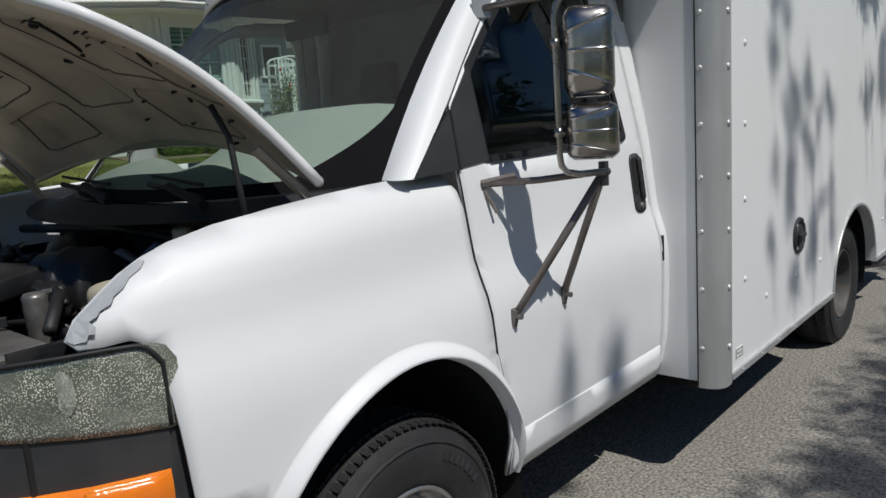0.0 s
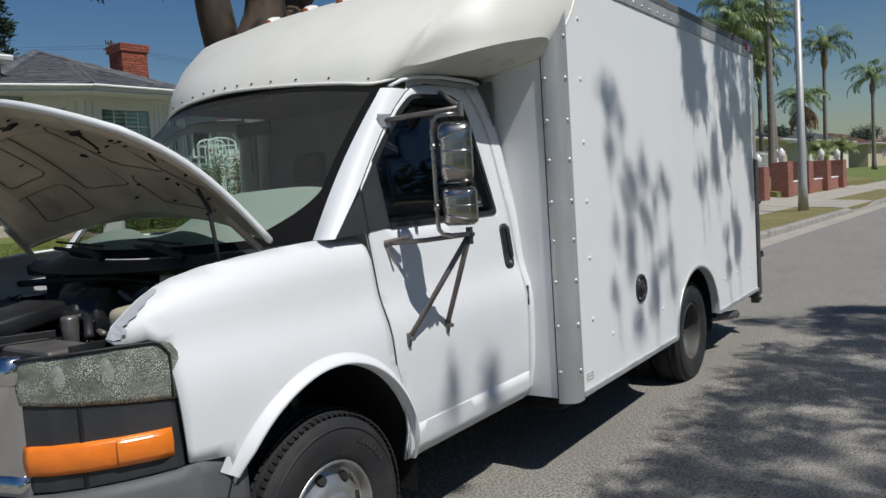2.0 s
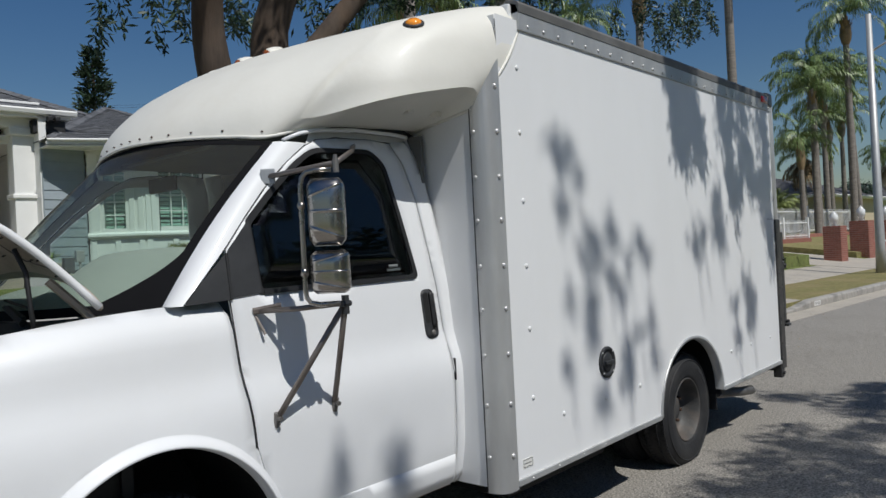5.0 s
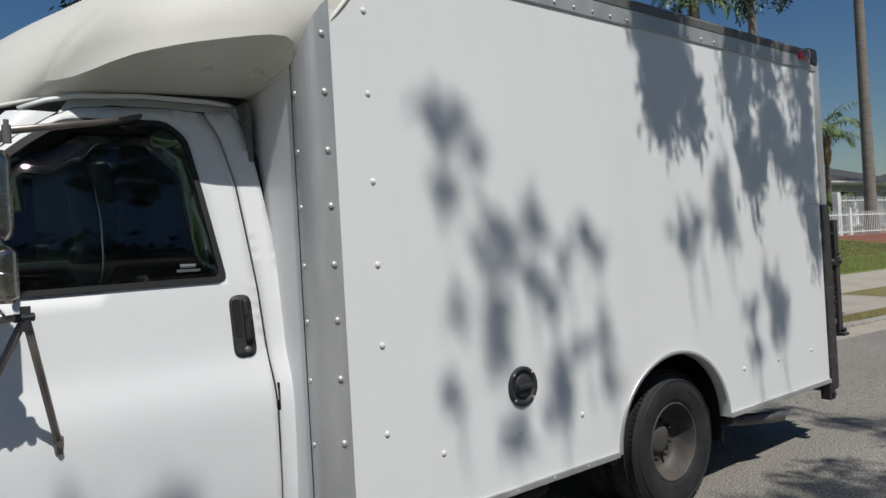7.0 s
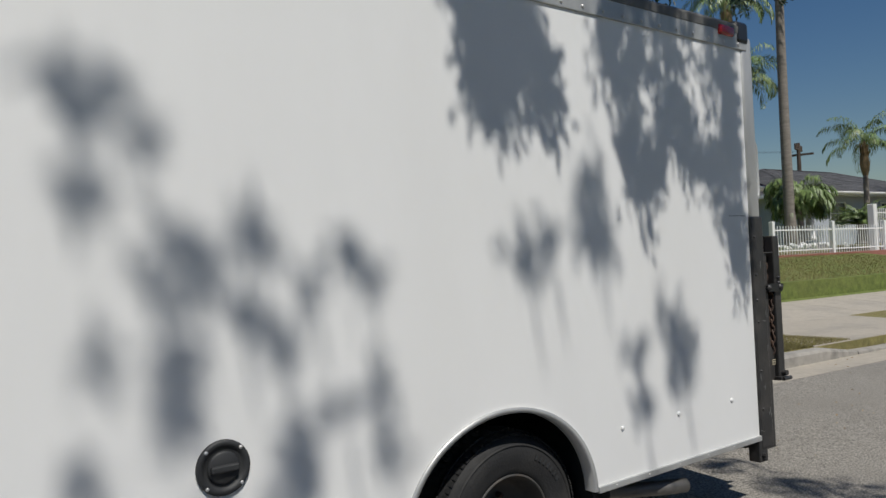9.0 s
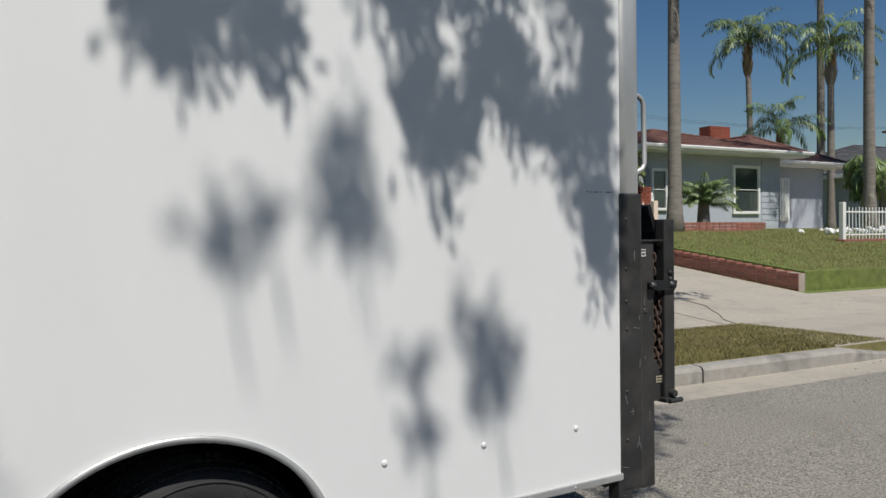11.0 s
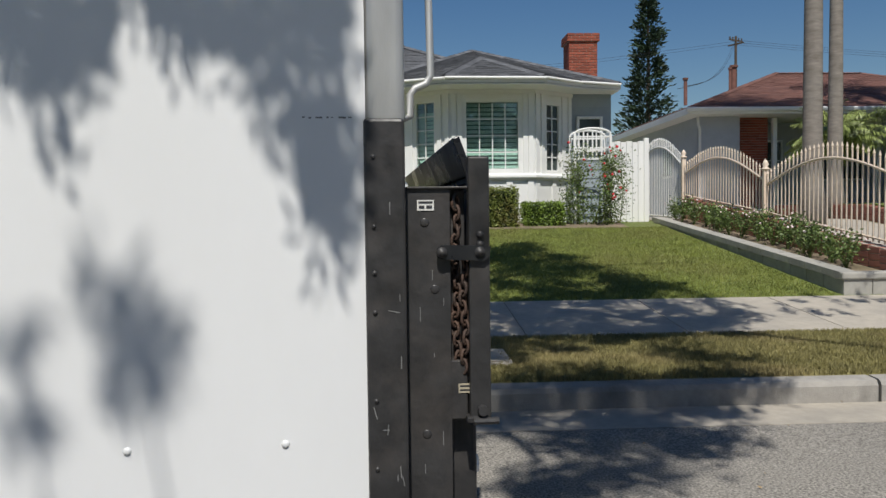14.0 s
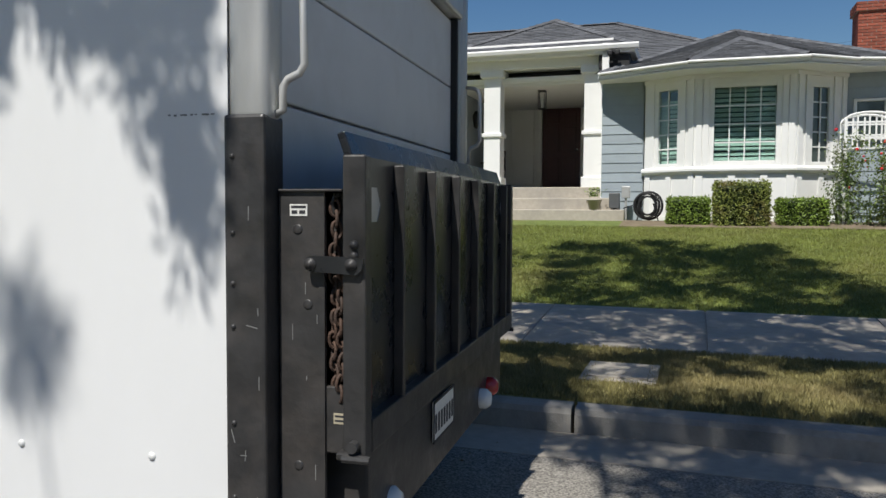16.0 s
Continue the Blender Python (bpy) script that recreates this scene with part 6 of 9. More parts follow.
# scuffs on the guard and the panel beside it
M_scuff = shader("bare_scuffed_metal", (0.30, 0.30, 0.29), 0.5, metal=0.4, var=0.3, scale=40)
M_blackmark = shader("black_scrape", (0.22, 0.22, 0.215), 0.8, var=0.4, scale=60)
rg = rngof(91)
for i in range(11):
    x, z = rg.uniform(3.745, 3.855), rg.choice((rg.uniform(0.45, 0.75), rg.uniform(0.75, 1.66)))
    a = rg.choice((90, 90, 0, 8, 80)) + rg.uniform(-8, 8)
    L = rg.uniform(0.008, 0.042)
    part("scuff", moved(box(-L / 2, L / 2, -0.0006, 0.0006, -0.0011, 0.0011), Matrix.LocRotScale((x, -0.0146, z), Euler((0, radians(a), 0)), None)), M_scuff, ang0)
for i in range(6):
    x = 3.885 + rg.random() * 0.11
    L = rg.uniform(0.02, 0.10)
    z = 0.5 + rg.random() * 0.7
    part("scuff", box(x - 0.0008, x + 0.0008, 0.0588, 0.060, z, z + L * 0.6), M_scuff, ang0)
for i in range(9):
    x = 3.56 + i * 0.017 + rg.uniform(-0.004, 0.004)
    tpart("scrape_mark", box(x, x + rg.uniform(0.006, 0.018), -0.0012, 0.0, 1.684 + rg.uniform(0, 0.003), 1.6885 + rg.uniform(0, 0.002)), M_blackmark)

# ---- houses and gardens, in the plots' own frame ----
def S(s, d, z=0.0, turn=0.0):
    return PLOT @ pose(s, d, z, 0, 0, turn)


def shingles(bm_out, a, b, c, d, course=0.15, tab=0.30, seed=1):
    """Lays overlapping tabs on the slope a-b (eave) to d-c (ridge)."""
    rg = rngof(seed)
    a, b, c, d = Vector(a), Vector(b), Vector(c), Vector(d)
    n = ((b - a).cross((d - a) if (d - a).length > 0.1 else (c - a))).normalized()
    rows = max(2, int(((d + c) / 2 - (a + b) / 2).length / course))
    for i in range(rows):
        v0, v1 = i / rows, (i + 1.25) / rows
        v1 = min(v1, 1.0)
        L0, R0, L1, R1 = a.lerp(d, v0), b.lerp(c, v0), a.lerp(d, v1), b.lerp(c, v1)
        w = (R0 - L0).length
        if w < 0.05:
            continue
        cuts = [0.0]
        q = rg.uniform(0.1, tab)
        while q < w - 0.03:
            cuts.append(q / w)
            q += tab * rg.uniform(0.75, 1.2)
        cuts.append(1.0)
        for u0, u1 in zip(cuts, cuts[1:]):
            h = 0.012 + rg.uniform(0, 0.010)
            g = 0.004 / w
            p = [L0.lerp(R0, u0 + g) + n * h, L0.lerp(R0, u1 - g) + n * h, L1.lerp(R1, u1 - g) + n * 0.002, L1.lerp(R1, u0 + g) + n * 0.002]
            low = [p[0] - n * h, p[1] - n * h]
            vs = [bm_out.verts.new(x) for x in p + low]
            bm_out.faces.new(vs[:4])
            bm_out.faces.new((vs[4], vs[5], vs[1], vs[0]))
    return bm_out


def hip_roof(parent, s0, s1, d0, d1, ze, zr, axis, r0, r1, mat, seed, name="roof", fascia=None, course=0.15, tab=0.3):
    """A hip roof: eave rectangle, ridge along axis 's' or 'd' from r0 to r1."""
    if axis == "s":
        m = (d0 + d1) / 2
        A, B = (r0, m, zr), (r1, m, zr)
        quads = [((s0, d0, ze), (s1, d0, ze), B, A), ((s1, d1, ze), (s0, d1, ze), A, B), ((s0, d1, ze), (s0, d0, ze), A, A), ((s1, d0, ze), (s1, d1, ze), B, B)]
    else:
        m = (s0 + s1) / 2
        A, B = (m, r0, zr), (m, r1, zr)
        quads = [((s0, d0, ze), (s1, d0, ze), A, A), ((s1, d0, ze), (s1, d1, ze), B, A), ((s1, d1, ze), (s0, d1, ze), B, B), ((s0, d1, ze), (s0, d0, ze), A, B)]
    base = bmesh.new()
    for q in quads:
        pts = []
        for p in q:
            if not pts or (Vector(p) - Vector(pts[-1])).length > 1e-4:
                pts.append(p)
        base.faces.new([base.verts.new(p) for p in pts])
    bmesh.ops.remove_doubles(base, verts=base.verts, dist=1e-4)
    rf = part(name, base, mat, parent, "hip roof of asphalt shingles")
    sh = bmesh.new()
    for i, q in enumerate(quads):
        shingles(sh, *q, course=course, tab=tab, seed=seed + i)
    part("shingle", sh, mat, rf, kind="stuff")
    # ridge caps
    cap = bmesh.new()
    lines = [(A, B)] + ([((s0, d0, ze), A), ((s0, d1, ze), A), ((s1, d0, ze), B), ((s1, d1, ze), B)] if axis == "s" else [((s0, d0, ze), A), ((s1, d0, ze), A), ((s0, d1, ze), B), ((s1, d1, ze), B)])
    for p, q in lines:
        p, q = Vector(p), Vector(q)
        L = (q - p).length
        k = max(1, int(L / 0.22))
        t = (q - p).normalized() if L > 0 else Vector((1, 0, 0))
        w = t.cross(Vector((0, 0, 1))).normalized()
        for i in range(k):
            a, b = p + t * (L * i / k), p + t * (L * (i + 1.15) / k)
            u = [cap.verts.new(x) for x in (a - w * 0.13 + Vector((0, 0, 0.0)), a + Vector((0, 0, 0.055)), a + w * 0.13, b + w * 0.13 - Vector((0, 0, 0.008)), b + Vector((0, 0, 0.042)), b - w * 0.13 - Vector((0, 0, 0.008)))]
            cap.faces.new((u[0], u[1], u[4], u[5]))
            cap.faces.new((u[1], u[2], u[3], u[4]))
            cap.faces.new((u[0], u[2], u[1]))
    part("ridge_cap", cap, mat, rf, kind="stuff")
    # fascia, gutter and soffit
    fm = fascia or M_housewhite
    for (x0, x1, y0, y1) in ((s0, s1, d0 - 0.02, d0 + 0.02), (s0, s1, d1 - 0.02, d1 + 0.02), (s0 - 0.02, s0 + 0.02, d0, d1), (s1 - 0.02, s1 + 0.02, d0, d1)):
        part("fascia", box(x0, x1, y0, y1, ze - 0.16, ze + 0.015, 0.006), fm, rf)
    gut = prism([(-0.02, 0.0), (-0.13, 0.0), (-0.145, -0.03), (-0.12, -0.10), (-0.02, -0.11)], "x", s0 - 0.1, s1 + 0.1, 0.004)
    part("gutter", moved(gut, Matrix.Translation((0, d0, ze + 0.01))), fm, rf, "white rain gutter")
    part("soffit", box(s0 + 0.02, s1 - 0.02, d0 + 0.02, d1 - 0.02, ze - 0.15, ze - 0.13), fm, rf)
    return rf


def window(parent, s0, s1, z0, z1, d, cols, rows, blind=0.0, frame_mat=None, fw=0.05, name="window"):
    """A framed window in a wall that faces the street, with bars between its panes."""
    fm = frame_mat or M_housewhite
    w = part(name, join(box(s0, s0 + fw, d - 0.05, d + 0.05, z0, z1, 0.006), box(s1 - fw, s1, d - 0.05, d + 0.05, z0, z1, 0.006), box(s0 + fw, s1 - fw, d - 0.05, d + 0.05, z1 - fw, z1, 0.006), box(s0 + fw, s1 - fw, d - 0.05, d + 0.05, z0, z0 + fw, 0.006)), fm, parent, "white framed window with small panes" if cols > 1 else "framed window")
    iw, ih = (s1 - s0 - 2 * fw), (z1 - z0 - 2 * fw)
    for i in range(1, cols):
        x = s0 + fw + iw * i / cols
        part("glazing_bar", box(x - 0.011, x + 0.011, d - 0.03, d - 0.008, z0 + fw, z1 - fw), fm, w)
    for j in range(1, rows):
        z = z0 + fw + ih * j / rows
        part("glazing_bar", box(s0 + fw, s1 - fw, d - 0.032, d - 0.006, z - 0.011, z + 0.011), fm, w)
    for i in range(cols):
        for j in range(rows):
            x, z = s0 + fw + iw * i / cols, z0 + fw + ih * j / rows
            part("pane", box(x + 0.004, x + iw / cols - 0.004, d, d + 0.006, z + 0.004, z + ih / rows - 0.004), M_houseglass if not blind else M_paneglass, w)
    if blind:
        n = int(ih / 0.085)
        for k in range(n):
            z = z0 + fw + ih * (k + 0.5) / n
            if (z - z0 - fw) / ih < blind:
                part("blind_slat", moved(box(s0 + fw, s1 - fw, -0.002, 0.002, -0.036, 0.036), Matrix.Translation((0, d + 0.09, z)) @ Matrix.Rotation(radians(-20), 4, "X")), M_blind, w)
        part("room_back", box(s0 + fw, s1 - fw, d + 0.30, d + 0.31, z0 + fw, z1 - fw), M_roomdark, w)
    return w


M_paneglass = pane("clear_house_pane", (0.80, 0.90, 0.87))
M_roomdark = shader("dim_room", (0.20, 0.25, 0.235), 0.9, var=0.2, scale=2)


def siding(parent, s0, s1, d, z0, z1, mat, step=0.19, thick=0.02):
    z = z0
    while z < z1 - 0.02:
        h = min(step, z1 - z)
        part("siding_board", prism([(d - thick, z), (d - thick * 0.3, z + h), (d + 0.02, z + h), (d + 0.02, z)], "x", s0, s1), mat, parent)
        z += step


def brick_block(parent, s0, s1, d0, d1, z0, z1, mat=None, bl=0.215, bh=0.072, name="brick", faces="fl"):
    """A core of mortar clad with single bricks on its street face and its sides."""
    part("mortar_core", box(s0 + 0.012, s1 - 0.012, d0 + 0.012, d1 - 0.012, z0, z1), M_mortar, parent)
    first = {}
    row = 0
    z = z0
    while z < z1 - 0.02:
        for axis, length in (("s", s1 - s0), ("d", d1 - d0)):
            n = max(1, round(length / bl))
            w = length / n
            off = 0.5 * (row % 2)
            k = 0
            x = -off * w
            while x < length - 0.01:
                a, b = max(0, x), min(length, x + w)
                if b - a > 0.03:
                    key = (axis, round(b - a, 3))
                    if key not in first:
                        bm = box(0.005, b - a - 0.005, 0, 0.03, 0.005, bh - 0.005, 0.004, 1) if axis == "s" else box(0, 0.03, 0.005, b - a - 0.005, 0.005, bh - 0.005, 0.004, 1)
                        first[key] = part(name, bm, mat or M_brick, parent)
                        ob = first[key]
                    else:
                        ob = again(first[key], Matrix.Identity(4), parent)
                    ob.matrix_basis = Matrix.Translation((s0 + a, d0 - 0.004, z)) if axis == "s" else Matrix.Translation((s0 - 0.004, d0 + a, z))
                    if axis == "d" and "r" in faces:
                        again(first[key], Matrix.Translation((s1 - 0.026, d0 + a, z)), parent)
                x += w
        z += bh
        row += 1


# --- the white bungalow with the bay window
HA = thing("bungalow", PLOT, "white bungalow with blue-grey siding, bay window and porch", "house")
FL = 1.24          # ground at the house
D0 = 10.1          # bay front
bayw = 0.12
# bay front wall with openings
def wall_with(parent, s0, s1, d, z0, z1, holes, mat, name="wall", thick=0.14):
    hs = [[(a, c), (b, c), (b, e), (a, e)] for a, b, c, e in holes]
    bm = sheet([(s0, z0), (s1, z0), (s1, z1), (s0, z1)], lambda u, v: (u, d, v), 0.8, holes=hs, thick=thick)
    return part(name, bm, mat, parent)


bay = wall_with(HA, 0.26, 1.98, D0, FL - 0.1, 4.10, [(0.52, 1.73, 2.30, 3.80)], M_housewhite, "bay_wall")
window(HA, 0.52, 1.73, 2.30, 3.80, D0 + 0.05, 4, 4, blind=0.97, fw=0.075)
# the bay's angled sides
for m, w, hole in ((pose(1.98, D0, 0, 0, 0, 35), 1.12, (0.32, 0.78, 2.30, 3.75)), (pose(-0.68, D0 + 0.54, 0, 0, 0, -30), 1.085, (0.25, 0.76, 2.30, 3.80))):
    ang = thing("bay_return", m)
    ang.parent = HA
    tagged(ang, "angled white bay side with a narrow window")
    wall_with(ang, 0.0, w, 0.0, FL - 0.1, 4.10, [hole], M_housewhite)
    window(ang, *hole, 0.05, 2, 5, blind=0.9 if w < 1.1 else 0)
    part("sill_band", prism([(-0.09, 2.19), (-0.09, 2.235), (-0.05, 2.27), (0.02, 2.27), (0.02, 2.14), (-0.03, 2.14)], "x", -0.02, w + 0.02, 0.006), M_housewhite, ang)
    part("top_band", box(-0.01, w + 0.01, -0.035, 0.0, 3.90, 4.10, 0.008), M_housewhite, ang)
    part("plinth", box(-0.01, w + 0.01, -0.02, 0.08, FL - 0.15, FL + 0.1, 0.008), M_housewhite, ang)
    for q in (0.03, hole[0] - 0.13, hole[1] + 0.03, w - 0.12):
        part("batten", box(q, q + 0.10, -0.03, 0.0, 2.26, 3.98, 0.006), M_housewhite, ang)
    for q in (0.03, 0.5 * w - 0.05, w - 0.12):
        part("batten", box(q, q + 0.11, -0.03, 0.0, FL, 2.14, 0.006), M_housewhite, ang)
# board trims on the bay
for q in (0.28, 0.40, 1.75, 1.86):
    part("batten", box(q, q + 0.10, D0 - 0.03, D0 + 0.0, 2.26, 3.98, 0.006), M_housewhite, HA)
for q in (0.28, 0.85, 1.40, 1.84):
    part("batten", box(q, q + 0.13, D0 - 0.028, D0, FL, 2.14, 0.006), M_housewhite, HA)
part("sill_band", prism([(D0 - 0.09, 2.19), (D0 - 0.09, 2.235), (D0 - 0.05, 2.27), (D0 + 0.02, 2.27), (D0 + 0.02, 2.14), (D0 - 0.03, 2.14)], "x", 0.24, 2.0, 0.006), M_housewhite, HA, "projecting white sill band")
part("top_band", box(0.25, 1.99, D0 - 0.035, D0, 3.90, 4.10, 0.008), M_housewhite, HA)
part("plinth", box(0.25, 1.99, D0 - 0.02, D0 + 0.1, FL - 0.15, FL + 0.1, 0.008), M_housewhite, HA)
# wall right of the bay
part("wall", box(2.85, 3.75, D0 + 0.64, D0 + 0.8, FL - 0.1, 4.1), M_siding, HA)
siding(HA, 2.86, 3.75, D0 + 0.64, FL, 4.0, M_siding, 0.19)
window(HA, 3.0, 3.55, 2.75, 3.5, D0 + 0.60, 1, 1)
part("side_wall", box(3.45, 3.6, D0 + 0.66, 19.5, FL - 0.1, 4.1), M_housewhite, HA)
# siding between porch and bay
part("wall", box(-1.52, -0.70, D0 + 0.56, D0 + 0.71, FL - 0.1, 4.1), M_siding, HA)
siding(HA, -1.51, -0.72, D0 + 0.56, FL + 0.02, 4.05, M_siding, 0.19)
part("inner_wall", box(-1.54, -1.40, D0 + 0.6, 14.9, FL, 4.8), M_housewhite, HA)
# porch: it stands back from the bay
before_porch = set(HA.children)
part("porch_floor", box(-4.6, -1.4, 9.95, 14.1, FL - 0.1, 1.90, 0.02), M_concrete, HA, "raised concrete porch floor")
for i, (dd, zz) in enumerate(((9.62, 1.68), (9.27, 1.46))):
    part("step", box(-4.3, -1.1 + 0.12 * i, dd, 10.0, FL - 0.15, zz, 0.02), M_concrete, HA)
part("back_wall", box(-4.7, -1.4, 13.95, 14.1, 1.8, 4.9), M_housewhite, HA)
part("back_panel", box(-4.2, -3.62, 13.91, 13.96, 2.1, 4.35, 0.01), M_housewhite, HA)
part("back_panel", box(-2.25, -1.6, 13.91, 13.96, 2.1, 4.35, 0.01), M_housewhite, HA)
part("side_wall", box(-4.75, -4.55, 10.5, 14.1, 1.3, 4.9), M_siding, HA)
fd = part("front_door", box(-3.40, -2.46, 13.90, 13.96, 2.02, 4.12, 0.01), M_maroon, HA, "dark maroon panelled front door")
for a, b in ((2.15, 2.75), (2.9, 3.5), (3.6, 4.0)):
    for x0, x1 in ((-3.30, -2.98), (-2.88, -2.56)):
        part("door_panel", box(x0, x1, 13.885, 13.905, a, b, 0.012), M_maroon, fd)
kn = part("door_knob", lathe([(0, -0.06), (0.03, -0.05), (0.03, -0.02), (0.012, 0)], "y", 10), M_chrome, fd, "", True)
kn.matrix_basis = pose(-2.53, 13.89, 2.95)
part("door_frame", join(box(-3.52, -3.41, 13.87, 13.97, 2.0, 4.24, 0.01), box(-2.45, -2.34, 13.87, 13.97, 2.0, 4.24, 0.01), box(-3.56, -2.30, 13.86, 13.97, 4.13, 4.28, 0.01)), M_housewhite, HA)
part("porch_ceiling", box(-4.7, -1.35, 10.1, 14.0, 4.50, 4.54), M_housewhite, HA)
for s0, s1 in ((-3.90, -3.48), (-1.88, -1.42)):
    po = part("porch_post", join(box(s0 + 0.04, s1 - 0.04, 10.06, 10.42, 1.88, 4.25, 0.01), box(s0, s1, 10.02, 10.46, 1.88, 2.10, 0.015), box(s0, s1, 10.02, 10.46, 2.92, 3.0, 0.015), box(s0 - 0.03, s1 + 0.03, 9.98, 10.5, 4.10, 4.26, 0.03)), M_housewhite, HA, "square white porch post with mouldings")
part("porch_beam", join(box(-4.75, -1.30, 10.02, 10.46, 4.25, 4.46, 0.015), box(-4.75, -1.30, 10.16, 10.46, 4.50, 4.78, 0.01), box(-4.8, -1.25, 9.9, 10.46, 4.44, 4.53, 0.03)), M_housewhite, HA, "white porch beam with cornice")
# lantern
lan = thing("porch_lantern", pose(-2.85, 11.0, -0.30))
lan.parent = HA
tagged(lan, "black iron hanging porch lantern")
part("chain", tube([(0, 0, 4.82), (0, 0, 4.42)], 0.008, 6), M_seal, lan)
for i in range(4):
    a = math.pi / 4 + i * math.pi / 2
    part("cage_bar", tube([(0.10 * math.cos(a), 0.10 * math.sin(a), 3.88), (0.10 * math.cos(a), 0.10 * math.sin(a), 4.25), (0, 0, 4.44)], 0.009, 6), M_seal, lan)
part("cage_ring", join(tube([(0.1 * math.cos(a), 0.1 * math.sin(a), 3.88) for a in [i * math.pi / 2 + math.pi / 4 for i in range(4)]], 0.011, 6, closed=True), tube([(0.1 * math.cos(a), 0.1 * math.sin(a), 4.25) for a in [i * math.pi / 2 + math.pi / 4 for i in range(4)]], 0.011, 6, closed=True)), M_seal, lan)
part("candle", tube([(0, 0, 3.9), (0, 0, 4.1)], 0.02, 8), M_whitelens, lan)
PORCH = Vector((-0.37, -5.10, 1.40))
BACK = Matrix.Translation(PORCH) @ Matrix.Scale(1.062, 4) @ Matrix.Translation(-PORCH)
for o in HA.children:
    if o not in before_porch:
        o.matrix_basis = BACK @ o.matrix_basis
# roofs
AP, BP, TP = (1.08, 14.0, 5.61), (1.08, 18.0, 5.61), (1.13, 12.36, 5.09)
EV = [(-1.55, 10.25), (0.12, 9.45), (2.10, 9.45), (2.95, 10.0), (3.80, 10.25), (3.80, 20.5), (-1.55, 20.5)]
ZE = 4.12
tris = [((*EV[0], ZE), (*EV[1], ZE), TP, TP), ((*EV[1], ZE), (*EV[2], ZE), TP, TP), ((*EV[2], ZE), (*EV[3], ZE), TP, TP), ((*EV[0], ZE), TP, AP, AP), (TP, (*EV[3], ZE), AP, AP), ((*EV[3], ZE), (*EV[4], ZE), AP, AP), ((*EV[4], ZE), (*EV[5], ZE), BP, AP), ((*EV[5], ZE), (*EV[6], ZE), BP, BP), ((*EV[6], ZE), (*EV[0], ZE), AP, BP)]
base, sh = bmesh.new(), bmesh.new()
for i, q in enumerate(tris):
    pts = [p for k, p in enumerate(q) if k == 0 or p != q[k - 1]]
    base.faces.new([base.verts.new(p) for p in pts])
    shingles(sh, *q, seed=11 + i)
rfA = part("bay_roof", base, M_shingle, HA, "charcoal shingle roof over the bay")
part("shingle", sh, M_shingle, rfA, kind="stuff")
for (a0, b0), (a1, b1) in zip(EV[:5], EV[1:6]):
    part("fascia", tube([(a0, b0 + 0.02, ZE - 0.08), (a1, b1 + 0.02, ZE - 0.075)], 0.042, 4), M_housewhite, rfA)
    part("gutter", tube([(a0, b0 - 0.05, ZE - 0.02), (a1, b1 - 0.05, ZE - 0.03)], 0.027, 8), M_housewhite, rfA, "white rain gutter")
part("soffit", prism(EV, "z", ZE - 0.14, ZE - 0.12), M_housewhite, rfA)
capm2 = bmesh.new()
for a0, top_ in ((EV[0], AP), (EV[1], TP), (EV[2], TP), (EV[4], AP)):
    p, q = Vector((*a0, ZE)), Vector(top_)
    k = int((q - p).length / 0.22)
    w = (q - p).cross(Vector((0, 0, 1))).normalized()
    for i in range(k):
        x0, x1 = p.lerp(q, i / k), p.lerp(q, min(1, (i + 1.15) / k))
        u = [capm2.verts.new(x) for x in (x0 - w * 0.12, x0 + Vector((0, 0, 0.05)), x0 + w * 0.12, x1 + w * 0.12, x1 + Vector((0, 0, 0.04)), x1 - w * 0.12)]
        capm2.faces.new((u[0], u[1], u[4], u[5]))
        capm2.faces.new((u[1], u[2], u[3], u[4]))
part("ridge_cap", capm2, M_shingle, rfA, kind="stuff")
hip_roof(HA, -5.0, -0.92, 10.72, 19.0, 4.76, 5.99, "d", 13.4, 17.0, M_shingle, 31)
hip_roof(HA, -9.5, 2.4, 11.3, 20.5, 4.28, 6.42, "s", -6.0, -1.75, M_shingle, 36)
part("eave_return", box(-1.62, -1.0, 10.75, 11.4, 4.30, 4.58, 0.02), M_seal, HA, "dark eave return beside the porch")
part("left_wing_wall", box(-9.0, -4.9, 12.0, 19.5, FL - 0.1, 4.3), M_siding, HA)
siding(HA, -9.0, -4.92, 12.0, FL, 4.3, M_siding, 0.19)
window(HA, -7.4, -6.0, 2.3, 3.8, 11.96, 3, 4)
part("back_block", box(-1.3, 3.45, 13.0, 19.5, FL, 4.1), M_housewhite, HA)
# chimney of single bricks
CH = thing("chimney", PLOT, "red brick chimney with a stepped top", "chimney")
part("shaft", box(3.82, 4.46, 14.85, 15.45, 0.9, 4.6), M_mortar, CH, "rendered lower shaft")
brick_block(CH, 3.76, 4.52, 14.80, 15.50, 4.4, 6.04, faces="flr")
brick_block(CH, 3.71, 4.57, 14.75, 15.55, 6.04, 6.22, faces="flr")
part("flue", box(3.95, 4.3, 15.0, 15.3, 6.17, 6.25, 0.01), M_mortar, CH)

